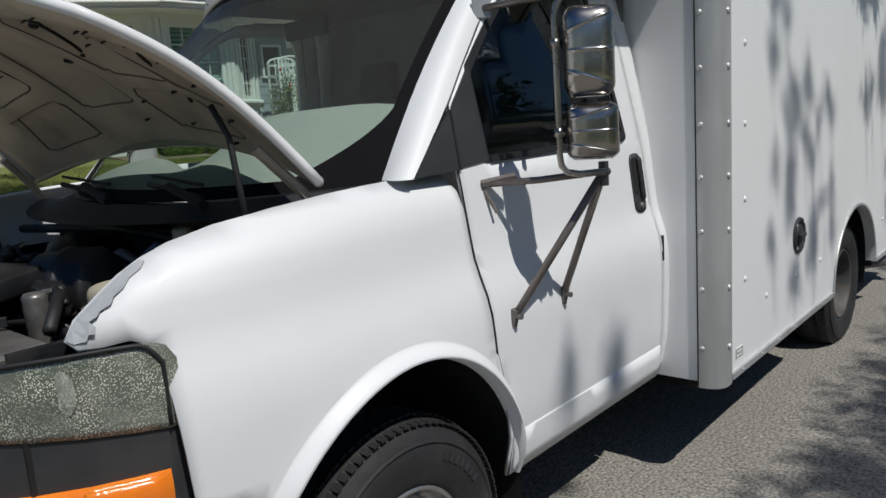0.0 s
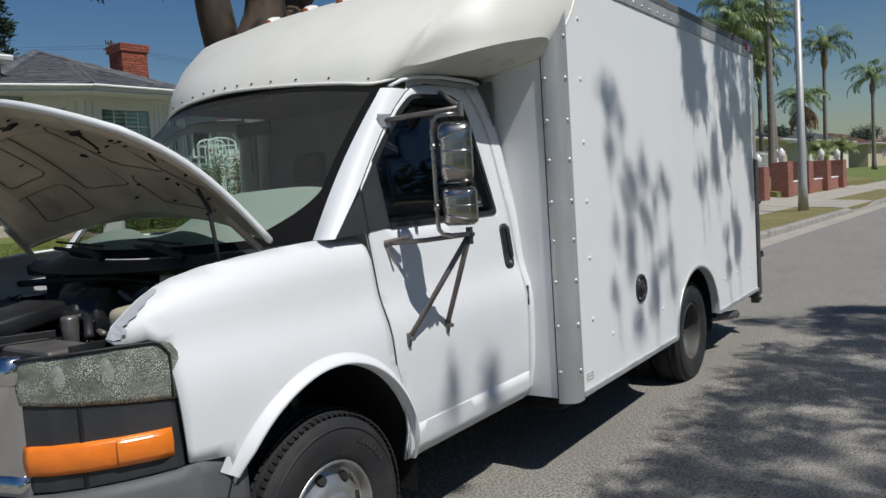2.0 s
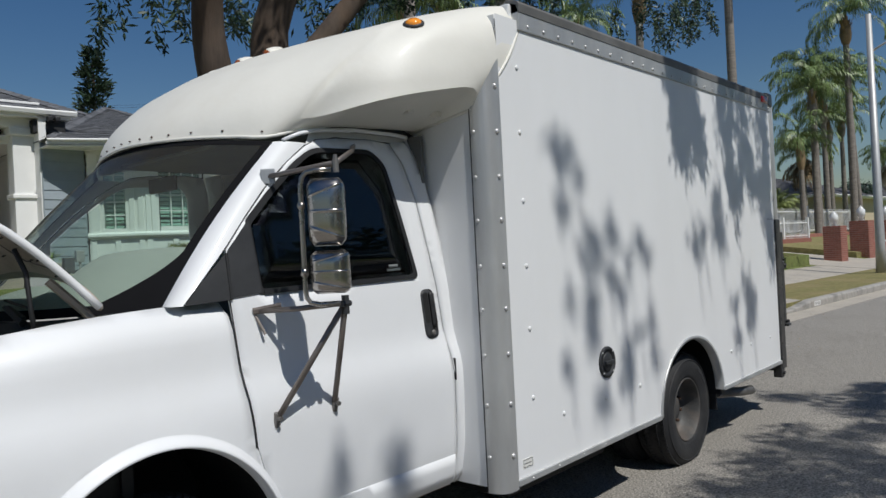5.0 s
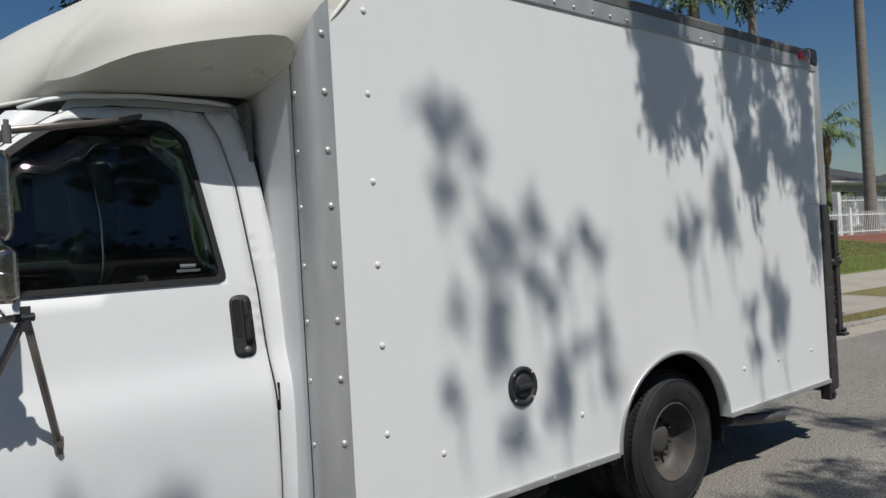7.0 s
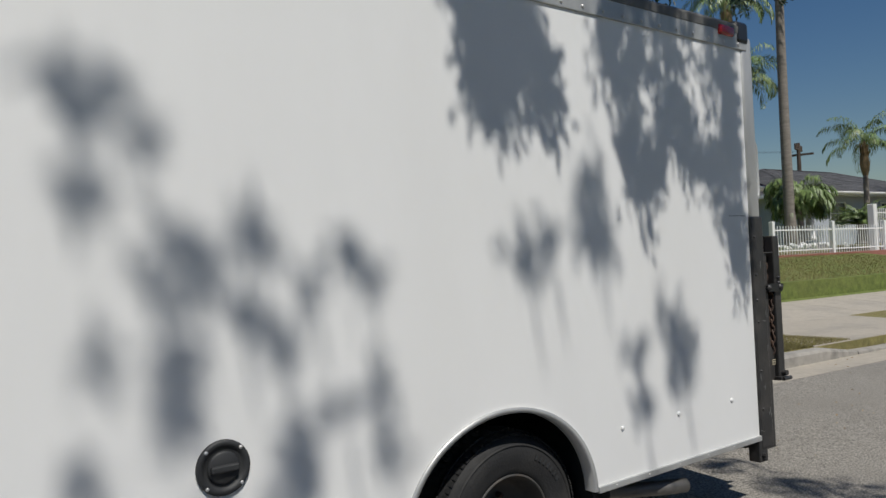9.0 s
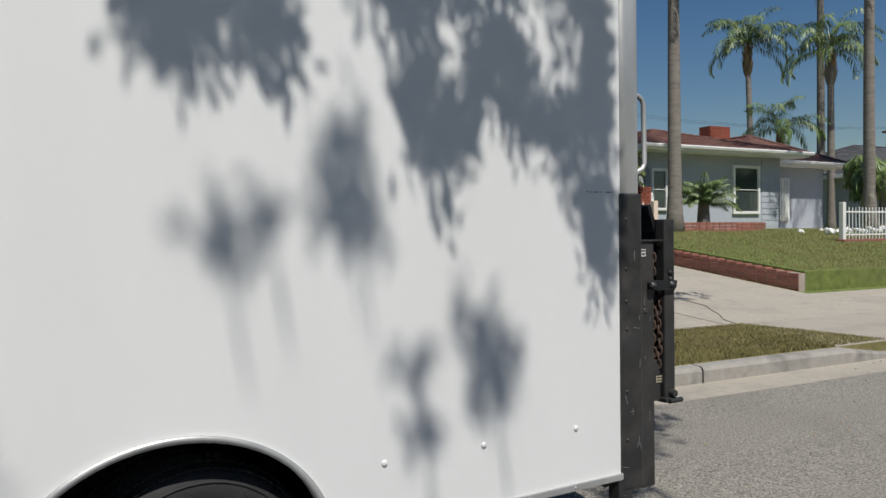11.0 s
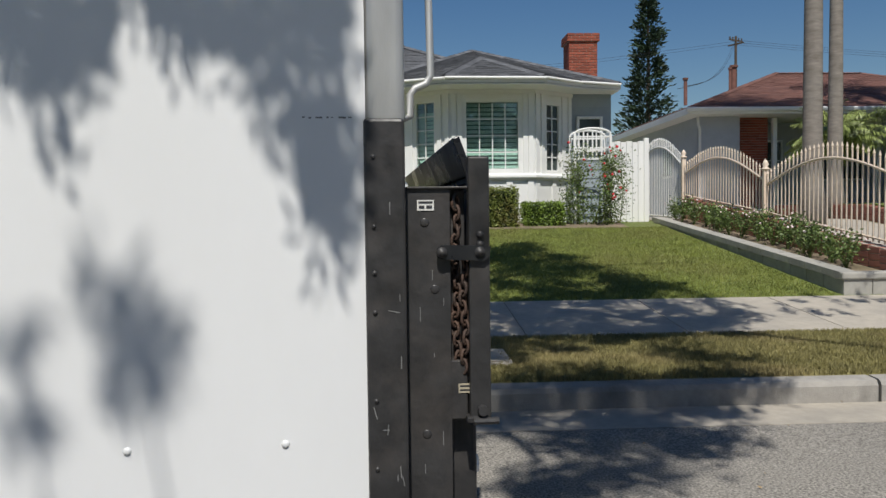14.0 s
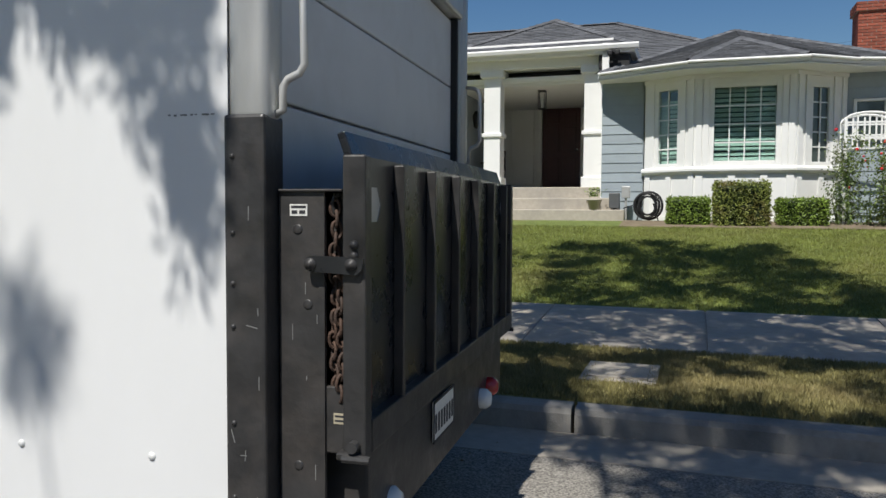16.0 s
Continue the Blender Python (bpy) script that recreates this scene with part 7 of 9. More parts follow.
# meter box, chairs, hose on the porch side
def hose_reel():
    h = thing("garden_hose_reel", S(-0.55, 9.75, 1.24), "coiled black garden hose on a stand", "hose reel")
    for i in range(9):
        r = 0.15 + 0.035 * (i % 4)
        part("coil", tube([(r * math.cos(a) + 0.02 * math.sin(2.1 * i), 0.02 * i - 0.08, 0.30 + r * (1.1 + 0.1 * math.sin(1.7 * i)) * math.sin(a)) for a in [k * math.pi / 10 for k in range(20)]], 0.014, 6, closed=True), M_seal, h, "", True)
    for pts in ([(-0.2, 0, 0), (-0.1, 0, 0.34)], [(0.2, 0, 0), (0.1, 0, 0.34)]):
        part("stand_leg", tube(pts, 0.012, 6), M_seal, h)
    part("handle", tube([(-0.45, 0.1, 0.25), (-0.1, 0, 0.36)], 0.01, 6), M_seal, h)
hose_reel()


def planter_stand():
    h = thing("utility_pedestal", S(-1.22, 10.35, 1.24), "small dark utility boxes beside the steps", "utility box")
    part("cabinet", box(-0.1, 0.1, -0.08, 0.08, 0.25, 0.55, 0.015), M_bumper, h)
    part("leg", tube([(0, 0, 0), (0, 0, 0.25)], 0.03, 8), M_bumper, h)
    part("cabinet", box(0.14, 0.30, -0.05, 0.05, 0.45, 0.68, 0.01), M_galv, h)
    part("leg", tube([(0.22, 0, 0), (0.22, 0, 0.45)], 0.02, 8), M_galv, h)
    pt = thing("flower_pot", S(-1.60, 10.25, 1.46), "terracotta pot with a leafy plant", "plant pot")
    part("pot", lathe([(0.0, 0.0), (0.10, 0.0), (0.14, 0.18), (0.15, 0.18), (0.15, 0.21), (0.12, 0.21)], "z", 16), M_concrete, pt, "", True)
    bm = bmesh.new()
    rg = rngof(4)
    for i in range(90):
        leaf_quad(bm, Vector((rg.gauss(0, 0.08), rg.gauss(0, 0.08), 0.27 + rg.uniform(0, 0.16))), 0.07, 0.03, rg)
    part("leaves", bm, M_hedge, pt, kind="stuff")


def leaf_quad(bm, p, length, width, rg, direction=None, droop=0.0):
    t = direction or Vector((rg.gauss(0, 1), rg.gauss(0, 1), rg.gauss(0, 0.7)))
    t = t.normalized()
    w = t.cross(Vector((rg.gauss(0, 1), rg.gauss(0, 1), rg.gauss(0, 1)))).normalized() * (width / 2)
    a, b = p, p + t * length - Vector((0, 0, droop))
    m = (a + b) / 2
    vs = [bm.verts.new(x) for x in (a, m - w, b, m + w)]
    bm.faces.new(vs)


planter_stand()
# porch chair
chr_ = thing("porch_chair", S(-4.28, 12.6, 1.92), "dark metal porch chair with patterned cushion", "chair")
part("seat", box(-0.25, 0.25, -0.25, 0.25, 0.40, 0.46, 0.02), M_seal, chr_)
part("backrest", box(-0.25, 0.25, 0.2, 0.25, 0.46, 0.95, 0.02), M_seal, chr_)
for sx in (-0.23, 0.23):
    for sy in (-0.23, 0.23):
        part("leg", tube([(sx, sy, 0), (sx, sy, 0.42)], 0.015, 6), M_seal, chr_)
    part("armrest", box(sx - 0.02, sx + 0.02, -0.25, 0.22, 0.62, 0.66, 0.01), M_seal, chr_)
part("cushion", box(-0.2, 0.2, 0.05, 0.18, 0.47, 0.82, 0.05, 3), M_sticker, chr_)
wl = thing("wall_lamp", S(-4.62, 12.3, 3.55), "dark wall lamp on the porch side wall", "lamp")
part("lamp_body", lathe([(0, -0.2), (0.06, -0.15), (0.09, 0.1), (0.04, 0.2), (0, 0.22)], "z", 10), M_seal, wl, "", True)
fp = thing("floodlight", S(-1.30, 10.62, 4.60), "small black twin floodlight under the eave", "lamp")
part("base", box(-0.05, 0.05, -0.05, 0.05, -0.02, 0.06, 0.01), M_seal, fp)
part("head", box(-0.12, -0.02, -0.14, 0.0, -0.08, 0.02, 0.02), M_seal, fp)
part("head", box(0.02, 0.12, -0.14, 0.0, -0.08, 0.02, 0.02), M_seal, fp)

# hedges
def hedge(s0, s1, d0, d1, z0, h, mat, n, seed, label):
    ob = thing("hedge_bush", S((s0 + s1) / 2, (d0 + d1) / 2, z0), label, "hedge", group="clipped bushes before the bay")
    rg = rngof(seed)
    w, dp = (s1 - s0) / 2, (d1 - d0) / 2
    part("core", box(-w * 0.9, w * 0.9, -dp * 0.9, dp * 0.9, 0.0, h * 0.94, 0.08, 3), M_leafshade, ob)
    bm = bmesh.new()
    for i in range(n):
        f = rg.random()
        u, v = rg.uniform(-1, 1), rg.random()
        r = rg.uniform(0.93, 1.05) + 0.03 * math.sin(7 * u + 5 * v)
        if f < 0.42:
            p = Vector((u * w, -dp * r, v * h))
        elif f < 0.62:
            p = Vector((u * w, rg.uniform(-1, 1) * dp, h * r))
        elif f < 0.8:
            p = Vector((-w * r, u * dp, v * h))
        else:
            p = Vector((w * r, u * dp, v * h))
        leaf_quad(bm, p, rg.uniform(0.03, 0.055), 0.026, rg)
    part("leaves", bm, mat, ob, kind="stuff")
    return ob


# near-black bush core: the shade between the leaves is put into its colour
M_leafshade = shader("shaded_foliage_core", (0.018, 0.032, 0.010), 0.9, var=0.3, scale=12)
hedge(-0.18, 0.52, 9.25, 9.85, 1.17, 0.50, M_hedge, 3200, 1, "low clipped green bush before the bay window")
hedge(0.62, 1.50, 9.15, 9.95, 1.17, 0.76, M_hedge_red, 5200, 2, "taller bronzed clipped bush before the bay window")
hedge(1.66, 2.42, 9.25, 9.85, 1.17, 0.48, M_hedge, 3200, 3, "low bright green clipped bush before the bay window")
bed = strip("flower_bed", -1.0, 3.6, 8.95, 10.1, M_dirt, frame_of=PLOT, lift=0.015, ds=0.4, dd=0.3, label="bare soil bed along the house front")
tagged(bed, category="flower bed")

# trellis arch with climbing rose
tr = thing("garden_trellis", S(3.05, 9.75, 1.2), "white wooden trellis arch with a climbing rose", "trellis")
for sx in (-0.36, 0.36):
    for sy in (-0.2, 0.2):
        part("post", box(sx - 0.025, sx + 0.025, sy - 0.025, sy + 0.025, 0, 1.8, 0.004), M_housewhite, tr)
    for k in range(7):
        part("lath", box(sx - 0.01, sx + 0.01, -0.2, 0.2, 0.2 + 0.26 * k, 0.23 + 0.26 * k), M_housewhite, tr)
for sy in (-0.2, 0.2):
    part("arch", tube([(0.36 * math.cos(a), sy, 1.8 + 0.12 * math.sin(a)) for a in [math.pi * i / 10 for i in range(11)]], 0.022, 6), M_housewhite, tr)
    for z in (1.3, 1.52, 1.74):
        part("lath", box(-0.36, 0.36, sy - 0.01, sy + 0.01, z, z + 0.03), M_housewhite, tr)
    for sx in (-0.18, 0.0, 0.18):
        part("lath", box(sx - 0.013, sx + 0.013, sy - 0.008, sy + 0.008, 1.3, 1.88), M_housewhite, tr)
rose = thing("climbing_rose", S(3.05, 9.6, 1.2), "climbing rose with red blossoms on the trellis", "rose bush")
rg = rngof(8)
st, lf, fw = bmesh.new(), bmesh.new(), bmesh.new()
stems = []
for i in range(13):
    x = rg.uniform(-0.5, 0.55)
    pts = [Vector((x, rg.uniform(-0.25, 0.05), 0))]
    for k in range(6):
        pts.append(pts[-1] + Vector((rg.gauss(0.0, 0.07), rg.gauss(0, 0.06), rg.uniform(0.16, 0.30))))
    stems.append(pts)
    part("stem", tube(pts, 0.010, 5, radii=[0.012 - 0.0014 * q for q in range(7)]), M_rosebush, rose)
    for p, q in zip(pts, pts[1:]):
        for j in range(70):
            c = p.lerp(q, rg.random()) + Vector((rg.gauss(0, 0.11), rg.gauss(0, 0.10), rg.gauss(0, 0.07)))
            leaf_quad(lf, c, rg.uniform(0.035, 0.065), 0.03, rg)
for i in range(26):
    p = rg.choice(rg.choice(stems)[2:]) + Vector((rg.gauss(0, 0.1), -0.1, rg.gauss(0, 0.08)))
    bmesh.ops.create_icosphere(fw, subdivisions=1, radius=rg.uniform(0.018, 0.035), matrix=Matrix.Translation(p))
part("leaves", lf, M_rosebush, rose, kind="stuff")
part("blossoms", fw, M_flower, rose, kind="stuff")

# white side gate
sg = thing("side_gate", S(0, 0, 0), "solid white wooden side gate", "gate")
for i in range(6):
    part("board", box(3.66 + i * 0.125, 3.66 + i * 0.125 + 0.118, 10.55, 10.59, 1.22, 2.94 + 0.02 * (i % 2), 0.004), M_housewhite, sg)
part("rail", box(3.64, 4.42, 10.59, 10.63, 1.5, 1.6), M_housewhite, sg)
part("rail", box(3.64, 4.42, 10.59, 10.63, 2.6, 2.7), M_housewhite, sg)
part("post", box(4.40, 4.50, 10.5, 10.62, 1.2, 3.02, 0.008), M_housewhite, sg)

# raised bed of garden blocks
pb = thing("raised_flower_bed", PLOT, "long raised bed of grey blocks with a smooth cap", "flower bed")
def pz(d):
    return 0.70 + (d - 3.2) * 0.098
part("soil", prism([(4.5, 0), (5.05, 0), (5.05, 0.02), (4.5, 0.02)], "y", 3.3, 9.8), M_dirt, pb)
bmw = mesh([(4.40, 3.25, 0.3), (5.05, 3.25, 0.3), (5.05, 9.85, 1.0), (4.40, 9.85, 1.0), (4.40, 3.25, pz(3.25) - 0.10), (5.05, 3.25, pz(3.25) - 0.10), (5.05, 9.85, pz(9.85) - 0.10), (4.40, 9.85, pz(9.85) - 0.10)], [(0, 3, 2, 1), (4, 5, 6, 7), (0, 1, 5, 4), (1, 2, 6, 5), (2, 3, 7, 6), (3, 0, 4, 7)])
part("core", bmw, M_mortar, pb)
for i in range(17):
    a, b = 3.22 + i * 0.39, 3.22 + i * 0.39 + 0.382
    z0, z1 = pz((a + b) / 2) - 0.42, pz((a + b) / 2) - 0.085
    part("block", moved(box(4.37, 4.41, a, b, z0, z1, 0.006), Matrix.Identity(4)), M_block, pb)
    bm = mesh([(4.34, a, pz(a) - 0.085), (4.56, a, pz(a) - 0.085), (4.56, b, pz(b) - 0.085), (4.34, b, pz(b) - 0.085), (4.34, a, pz(a)), (4.56, a, pz(a)), (4.56, b, pz(b)), (4.34, b, pz(b))], [(0, 3, 2, 1), (4, 5, 6, 7), (0, 1, 5, 4), (1, 2, 6, 5), (2, 3, 7, 6), (3, 0, 4, 7)])
    part("cap_block", bevelled(bm, 0.02, 2), M_block, pb)
for i in range(2):
    part("block", box(4.37 + i * 0.35, 4.37 + i * 0.35 + 0.342, 3.18, 3.25, 0.36, pz(3.2) - 0.085, 0.006), M_block, pb)
part("cap_block", box(4.34, 5.08, 3.15, 3.37, pz(3.2) - 0.085, pz(3.2), 0.02), M_block, pb)
part("earth", mesh([(4.55, 3.35, pz(3.35) - 0.05), (5.06, 3.35, pz(3.35) - 0.05), (5.06, 9.8, pz(9.8) - 0.05), (4.55, 9.8, pz(9.8) - 0.05)], [(0, 1, 2, 3)]), M_dirt, pb)
# shrubs in it
for i in range(15):
    d = 3.75 + i * 0.42
    rg = rngof(100 + i)
    sh = thing("garden_shrub", S(4.80 + rg.uniform(-0.08, 0.08), d, pz(d) - 0.06), "loose yellow-green flowering shrub in the raised bed", "shrub", group="shrubs in the raised bed")
    bm = bmesh.new()
    h = rg.uniform(0.34, 0.52)
    for k in range(9):
        a = rg.uniform(0, 6.28)
        tip = Vector((math.cos(a) * rg.uniform(0.1, 0.26), math.sin(a) * rg.uniform(0.1, 0.24), h * rg.uniform(0.7, 1.1)))
        part("stem", tube([(0, 0, 0), tuple(tip * 0.5 + Vector((0, 0, 0.04))), tuple(tip)], 0.006, 4), M_rosebush, sh)
        for j in range(46):
            c = tip * rg.uniform(0.35, 1.05) + Vector((rg.gauss(0, 0.05), rg.gauss(0, 0.05), rg.gauss(0, 0.05)))
            leaf_quad(bm, c, rg.uniform(0.035, 0.06), 0.026, rg)
    part("leaves", bm, M_rosebush, sh, kind="stuff")
    fl = bmesh.new()
    for j in range(4):
        bmesh.ops.create_icosphere(fl, subdivisions=1, radius=0.018, matrix=Matrix.Translation((rg.gauss(0, 0.14), rg.gauss(0, 0.14), h * rg.uniform(0.8, 1.1))))
    part("blossoms", fl, M_pinkflower, sh, kind="stuff")

# low brick wall below the iron fence
bw = thing("garden_wall", PLOT, "low pinkish brick wall below the iron fence", "garden wall")
def brun(parent, s, d0, d1, zf, h, mat, n=None, w=0.19):
    L = d1 - d0
    n = n or int(L / 0.22)
    rows = max(2, int(h / 0.085))
    first = None
    for i in range(n):
        a = d0 + L * i / n
        z = zf(a)
        for r in range(rows):
            if first is None:
                first = part("brick", box(-w / 2, w / 2, 0.004, L / n - 0.006, 0.003, 0.080, 0.006, 1), mat, parent)
                ob = first
            else:
                ob = again(first, Matrix.Identity(4), parent)
            ob.matrix_basis = Matrix.Translation((s, a + (r % 2) * 0.0, z + r * 0.085))
    bm = mesh([(s - w / 2 + 0.01, d0, zf(d0) - 0.1), (s + w / 2 - 0.01, d0, zf(d0) - 0.1), (s + w / 2 - 0.01, d1, zf(d1) - 0.1), (s - w / 2 + 0.01, d1, zf(d1) - 0.1), (s - w / 2 + 0.01, d0, zf(d0) + rows * 0.085 - 0.01), (s + w / 2 - 0.01, d0, zf(d0) + rows * 0.085 - 0.01), (s + w / 2 - 0.01, d1, zf(d1) + rows * 0.085 - 0.01), (s - w / 2 + 0.01, d1, zf(d1) + rows * 0.085 - 0.01)], [(0, 3, 2, 1), (4, 5, 6, 7), (0, 1, 5, 4), (1, 2, 6, 5), (2, 3, 7, 6), (3, 0, 4, 7)])
    part("mortar_core", bm, M_mortar, parent)


brun(bw, 5.17, 3.16, 10.2, lambda d: ground_z(d) - 0.03, 0.52, M_pinkbrick)

# arched iron fence
fence = thing("iron_fence", PLOT, "ivory wrought-iron fence with arched panels and spear tips", "fence")
def fence_panel(parent, d0, d1, s, zt0, zt1, zb0, zb1, rise, mat, step=0.115, post=True):
    n = int((d1 - d0) / step)
    first = tip = None
    rail = []
    for i in range(n + 1):
        u = i / n
        d = d0 + (d1 - d0) * u
        zt = zt0 + (zt1 - zt0) * u + rise * math.sin(math.pi * u)
        zb = zb0 + (zb1 - zb0) * u
        rail.append((s, d, zt))
        part("picket", box(s - 0.009, s + 0.009, d - 0.009, d + 0.009, zb, zt + 0.13), mat, parent)
        bm = lathe([(0.0, 0.10), (0.012, 0.06), (0.019, 0.035), (0.010, 0.015), (0.016, 0.0), (0.0, -0.01)], "z", 6)
        if tip is None:
            tip = part("spear_tip", bm, mat, parent)
            tip.matrix_basis = Matrix.Translation((s, d, zt + 0.13))
        else:
            bm.free()
            again(tip, Matrix.Translation((s, d, zt + 0.13)), parent)
    part("top_rail", tube(rail, 0.020, 6), mat, parent, "", True)
    part("bottom_rail", tube([(s, d0, zb0 + 0.05), (s, d1, zb1 + 0.05)], 0.018, 6), mat, parent)


def gz(d, k):
    return ground_z(d) + k


fence_panel(fence, 3.20, 6.65, 5.17, 1.72, 1.86, gz(3.2, 0.50), gz(6.65, 0.50), 0.36, M_iron)
fence_panel(fence, 6.80, 10.2, 5.17, 1.95, 2.25, gz(6.8, 0.50), gz(10.2, 0.50), 0.34, M_iron)
for d, z1 in ((3.08, 1.98), (6.72, 2.12), (10.3, 2.6)):
    part("fence_post", box(5.128, 5.212, d - 0.042, d + 0.042, ground_z(d) - 0.05, z1, 0.008), M_iron, fence)
    if d < 4:
        continue
    part("post_cap", lathe([(0, 0.16), (0.03, 0.12), (0.055, 0.07), (0.03, 0.03), (0.07, 0.0), (0.07, -0.02), (0.0, -0.02)], "z", 10), M_iron, fence, "", True).matrix_basis = Matrix.Translation((5.17, d, z1))
wg = thing("white_iron_gate", PLOT, "white arched iron gate beside the house", "gate")
fence_panel(wg, 10.4, 13.3, 5.17, 2.45, 2.60, 1.30, 1.35, 0.42, M_housewhite)

# --- the long house with the red-brown roof
HB = thing("red_roofed_house", PLOT, "grey house with red-brown shingle roof and brick porch", "house")
GB = 1.5
part("wall", box(7.4, 8.55, 15.1, 15.25, GB - 0.2, 4.1), M_greywall, HB)
part("side_wall", box(7.4, 7.55, 15.1, 24, GB - 0.2, 4.1), M_greywall, HB)
siding(HB, 7.42, 8.55, 15.1, GB, 4.05, M_greywall, 0.24)
for d0 in (17.0, 20.2):
    part("side_window", join(box(7.36, 7.42, d0, d0 + 0.9, 2.5, 3.5, 0.01), box(7.35, 7.37, d0 + 0.42, d0 + 0.48, 2.5, 3.5)), M_housewhite, HB)
    part("side_pane", box(7.345, 7.36, d0 + 0.07, d0 + 0.83, 2.57, 3.43), M_houseglass, HB)
part("downpipe", tube([(7.36, 15.05, 4.05), (7.36, 15.02, 3.85), (7.40, 15.0, 3.7), (7.40, 15.0, 1.5)], 0.04, 8), M_housewhite, HB)
brick_block(HB, 8.55, 9.5, 15.4, 15.9, GB, 4.1, faces="f")
part("porch_wall", box(9.4, 17.0, 16.6, 16.75, GB, 4.1), M_greywall, HB)
window(HB, 9.75, 10.5, 2.35, 3.55, 16.56, 1, 2)
window(HB, 11.6, 13.0, 2.35, 3.55, 16.56, 2, 1)
for s in (9.6, 12.6):
    part("porch_post", box(s, s + 0.12, 15.3, 15.42, GB, 4.05, 0.01), M_housewhite, HB)
for s0 in (10.9, 12.1):
    pil = thing("brick_pillar", pose(s0, 11.2, 1.55))
    pil.parent = HB
    brick_block(pil, 0, 0.45, 0, 0.45, 0, 1.25, faces="f")
    part("pillar_lamp", lathe([(0, 0.36), (0.03, 0.33), (0.09, 0.25), (0.10, 0.12), (0.04, 0.08), (0.07, 0.0), (0, 0)], "z", 10), M_whitelens, pil, "white globe lamp on the pillar", True).matrix_basis = pose(0.22, 0.22, 1.27)
hip_roof(HB, 6.9, 18.6, 14.5, 25.5, 4.22, 6.15, "s", 12.0, 15.0, M_redroof, 51, course=0.2, tab=0.45)
for s, d, z, r in ((8.9, 20.0, 5.6, 0.06), (10.0, 19.0, 5.75, 0.04), (10.3, 19.4, 5.9, 0.09)):
    part("roof_vent", join(tube([(s, d, z - 0.5), (s, d, z + 0.35)], r, 10), tube([(s, d, z + 0.35), (s, d, z + 0.42)], r * 1.5, 10)), M_redroof, HB)
# front wing
part("wing_wall", box(13.3, 19.3, 12.3, 12.45, GB - 0.1, 4.05), M_greywall, HB)
siding(HB, 18.4, 19.3, 12.3, GB, 4.0, M_greywall, 0.2)
window(HB, 13.5, 14.15, 2.2, 3.5, 12.26, 1, 2, fw=0.08)
window(HB, 17.0, 18.25, 2.1, 3.7, 12.26, 1, 2, fw=0.09)
part("wing_side", box(13.3, 13.45, 12.3, 17, GB - 0.1, 4.05), M_greywall, HB)
part("wing_side", box(19.15, 19.3, 12.3, 20, GB - 0.1, 4.05), M_greywall, HB)
hip_roof(HB, 12.7, 19.9, 11.6, 22.0, 4.15, 5.2, "d", 15.2, 19.0, M_redroof, 61, course=0.2, tab=0.45)
part("garage_wall", box(19.3, 23.6, 13.8, 13.95, GB - 0.2, 4.0), M_greywall, HB)
part("picture_window", box(19.7, 21.6, 13.74, 13.82, 1.9, 3.5, 0.02), M_housewhite, HB)
for i in range(12):
    part("curtain_fold", tube([(19.8 + i * 0.155, 13.735, 1.97), (19.8 + i * 0.155, 13.735, 3.43)], 0.07, 6), M_blind, HB)
part("side_wall", box(23.45, 23.6, 13.8, 20, GB - 0.2, 4.0), M_greywall, HB)
hip_roof(HB, 19.0, 24.3, 13.1, 21.5, 4.05, 5.3, "d", 15.6, 19.0, M_redroof, 71, course=0.2, tab=0.45)
brick_block(HB, 20.5, 21.6, 16.5, 17.1, 4.4, 5.75, faces="f")

# white picket fence before the neighbour's yard, on a red edging
nf = thing("picket_fence", PLOT, "low white iron picket fence on a red kerb", "fence")
zf0 = ground_z(6.9) + 0.33
for i in range(112):
    s = 14.9 + i * 0.135
    if i == 0:
        pk0 = part("picket", box(-0.011, 0.011, -0.011, 0.011, 0.05, 0.88, 0.003), M_housewhite, nf)
        pk0.matrix_basis = Matrix.Translation((s, 6.9, zf0))
    else:
        again(pk0, Matrix.Translation((s, 6.9, zf0)))
for z in (0.16, 0.74):
    part("rail", box(14.88, 29.95, 6.885, 6.915, zf0 + z, zf0 + z + 0.035), M_housewhite, nf)
for i in range(6):
    part("post", box(14.86 + i * 3.0, 14.98 + i * 3.0, 6.84, 6.96, zf0 - 0.05, zf0 + 1.0, 0.01), M_housewhite, nf, "square white fence post")
part("red_kerb", box(14.8, 30.0, 6.78, 7.02, zf0 - 0.3, zf0 + 0.06, 0.01), M_pinkbrick, nf, "red-brown kerb")

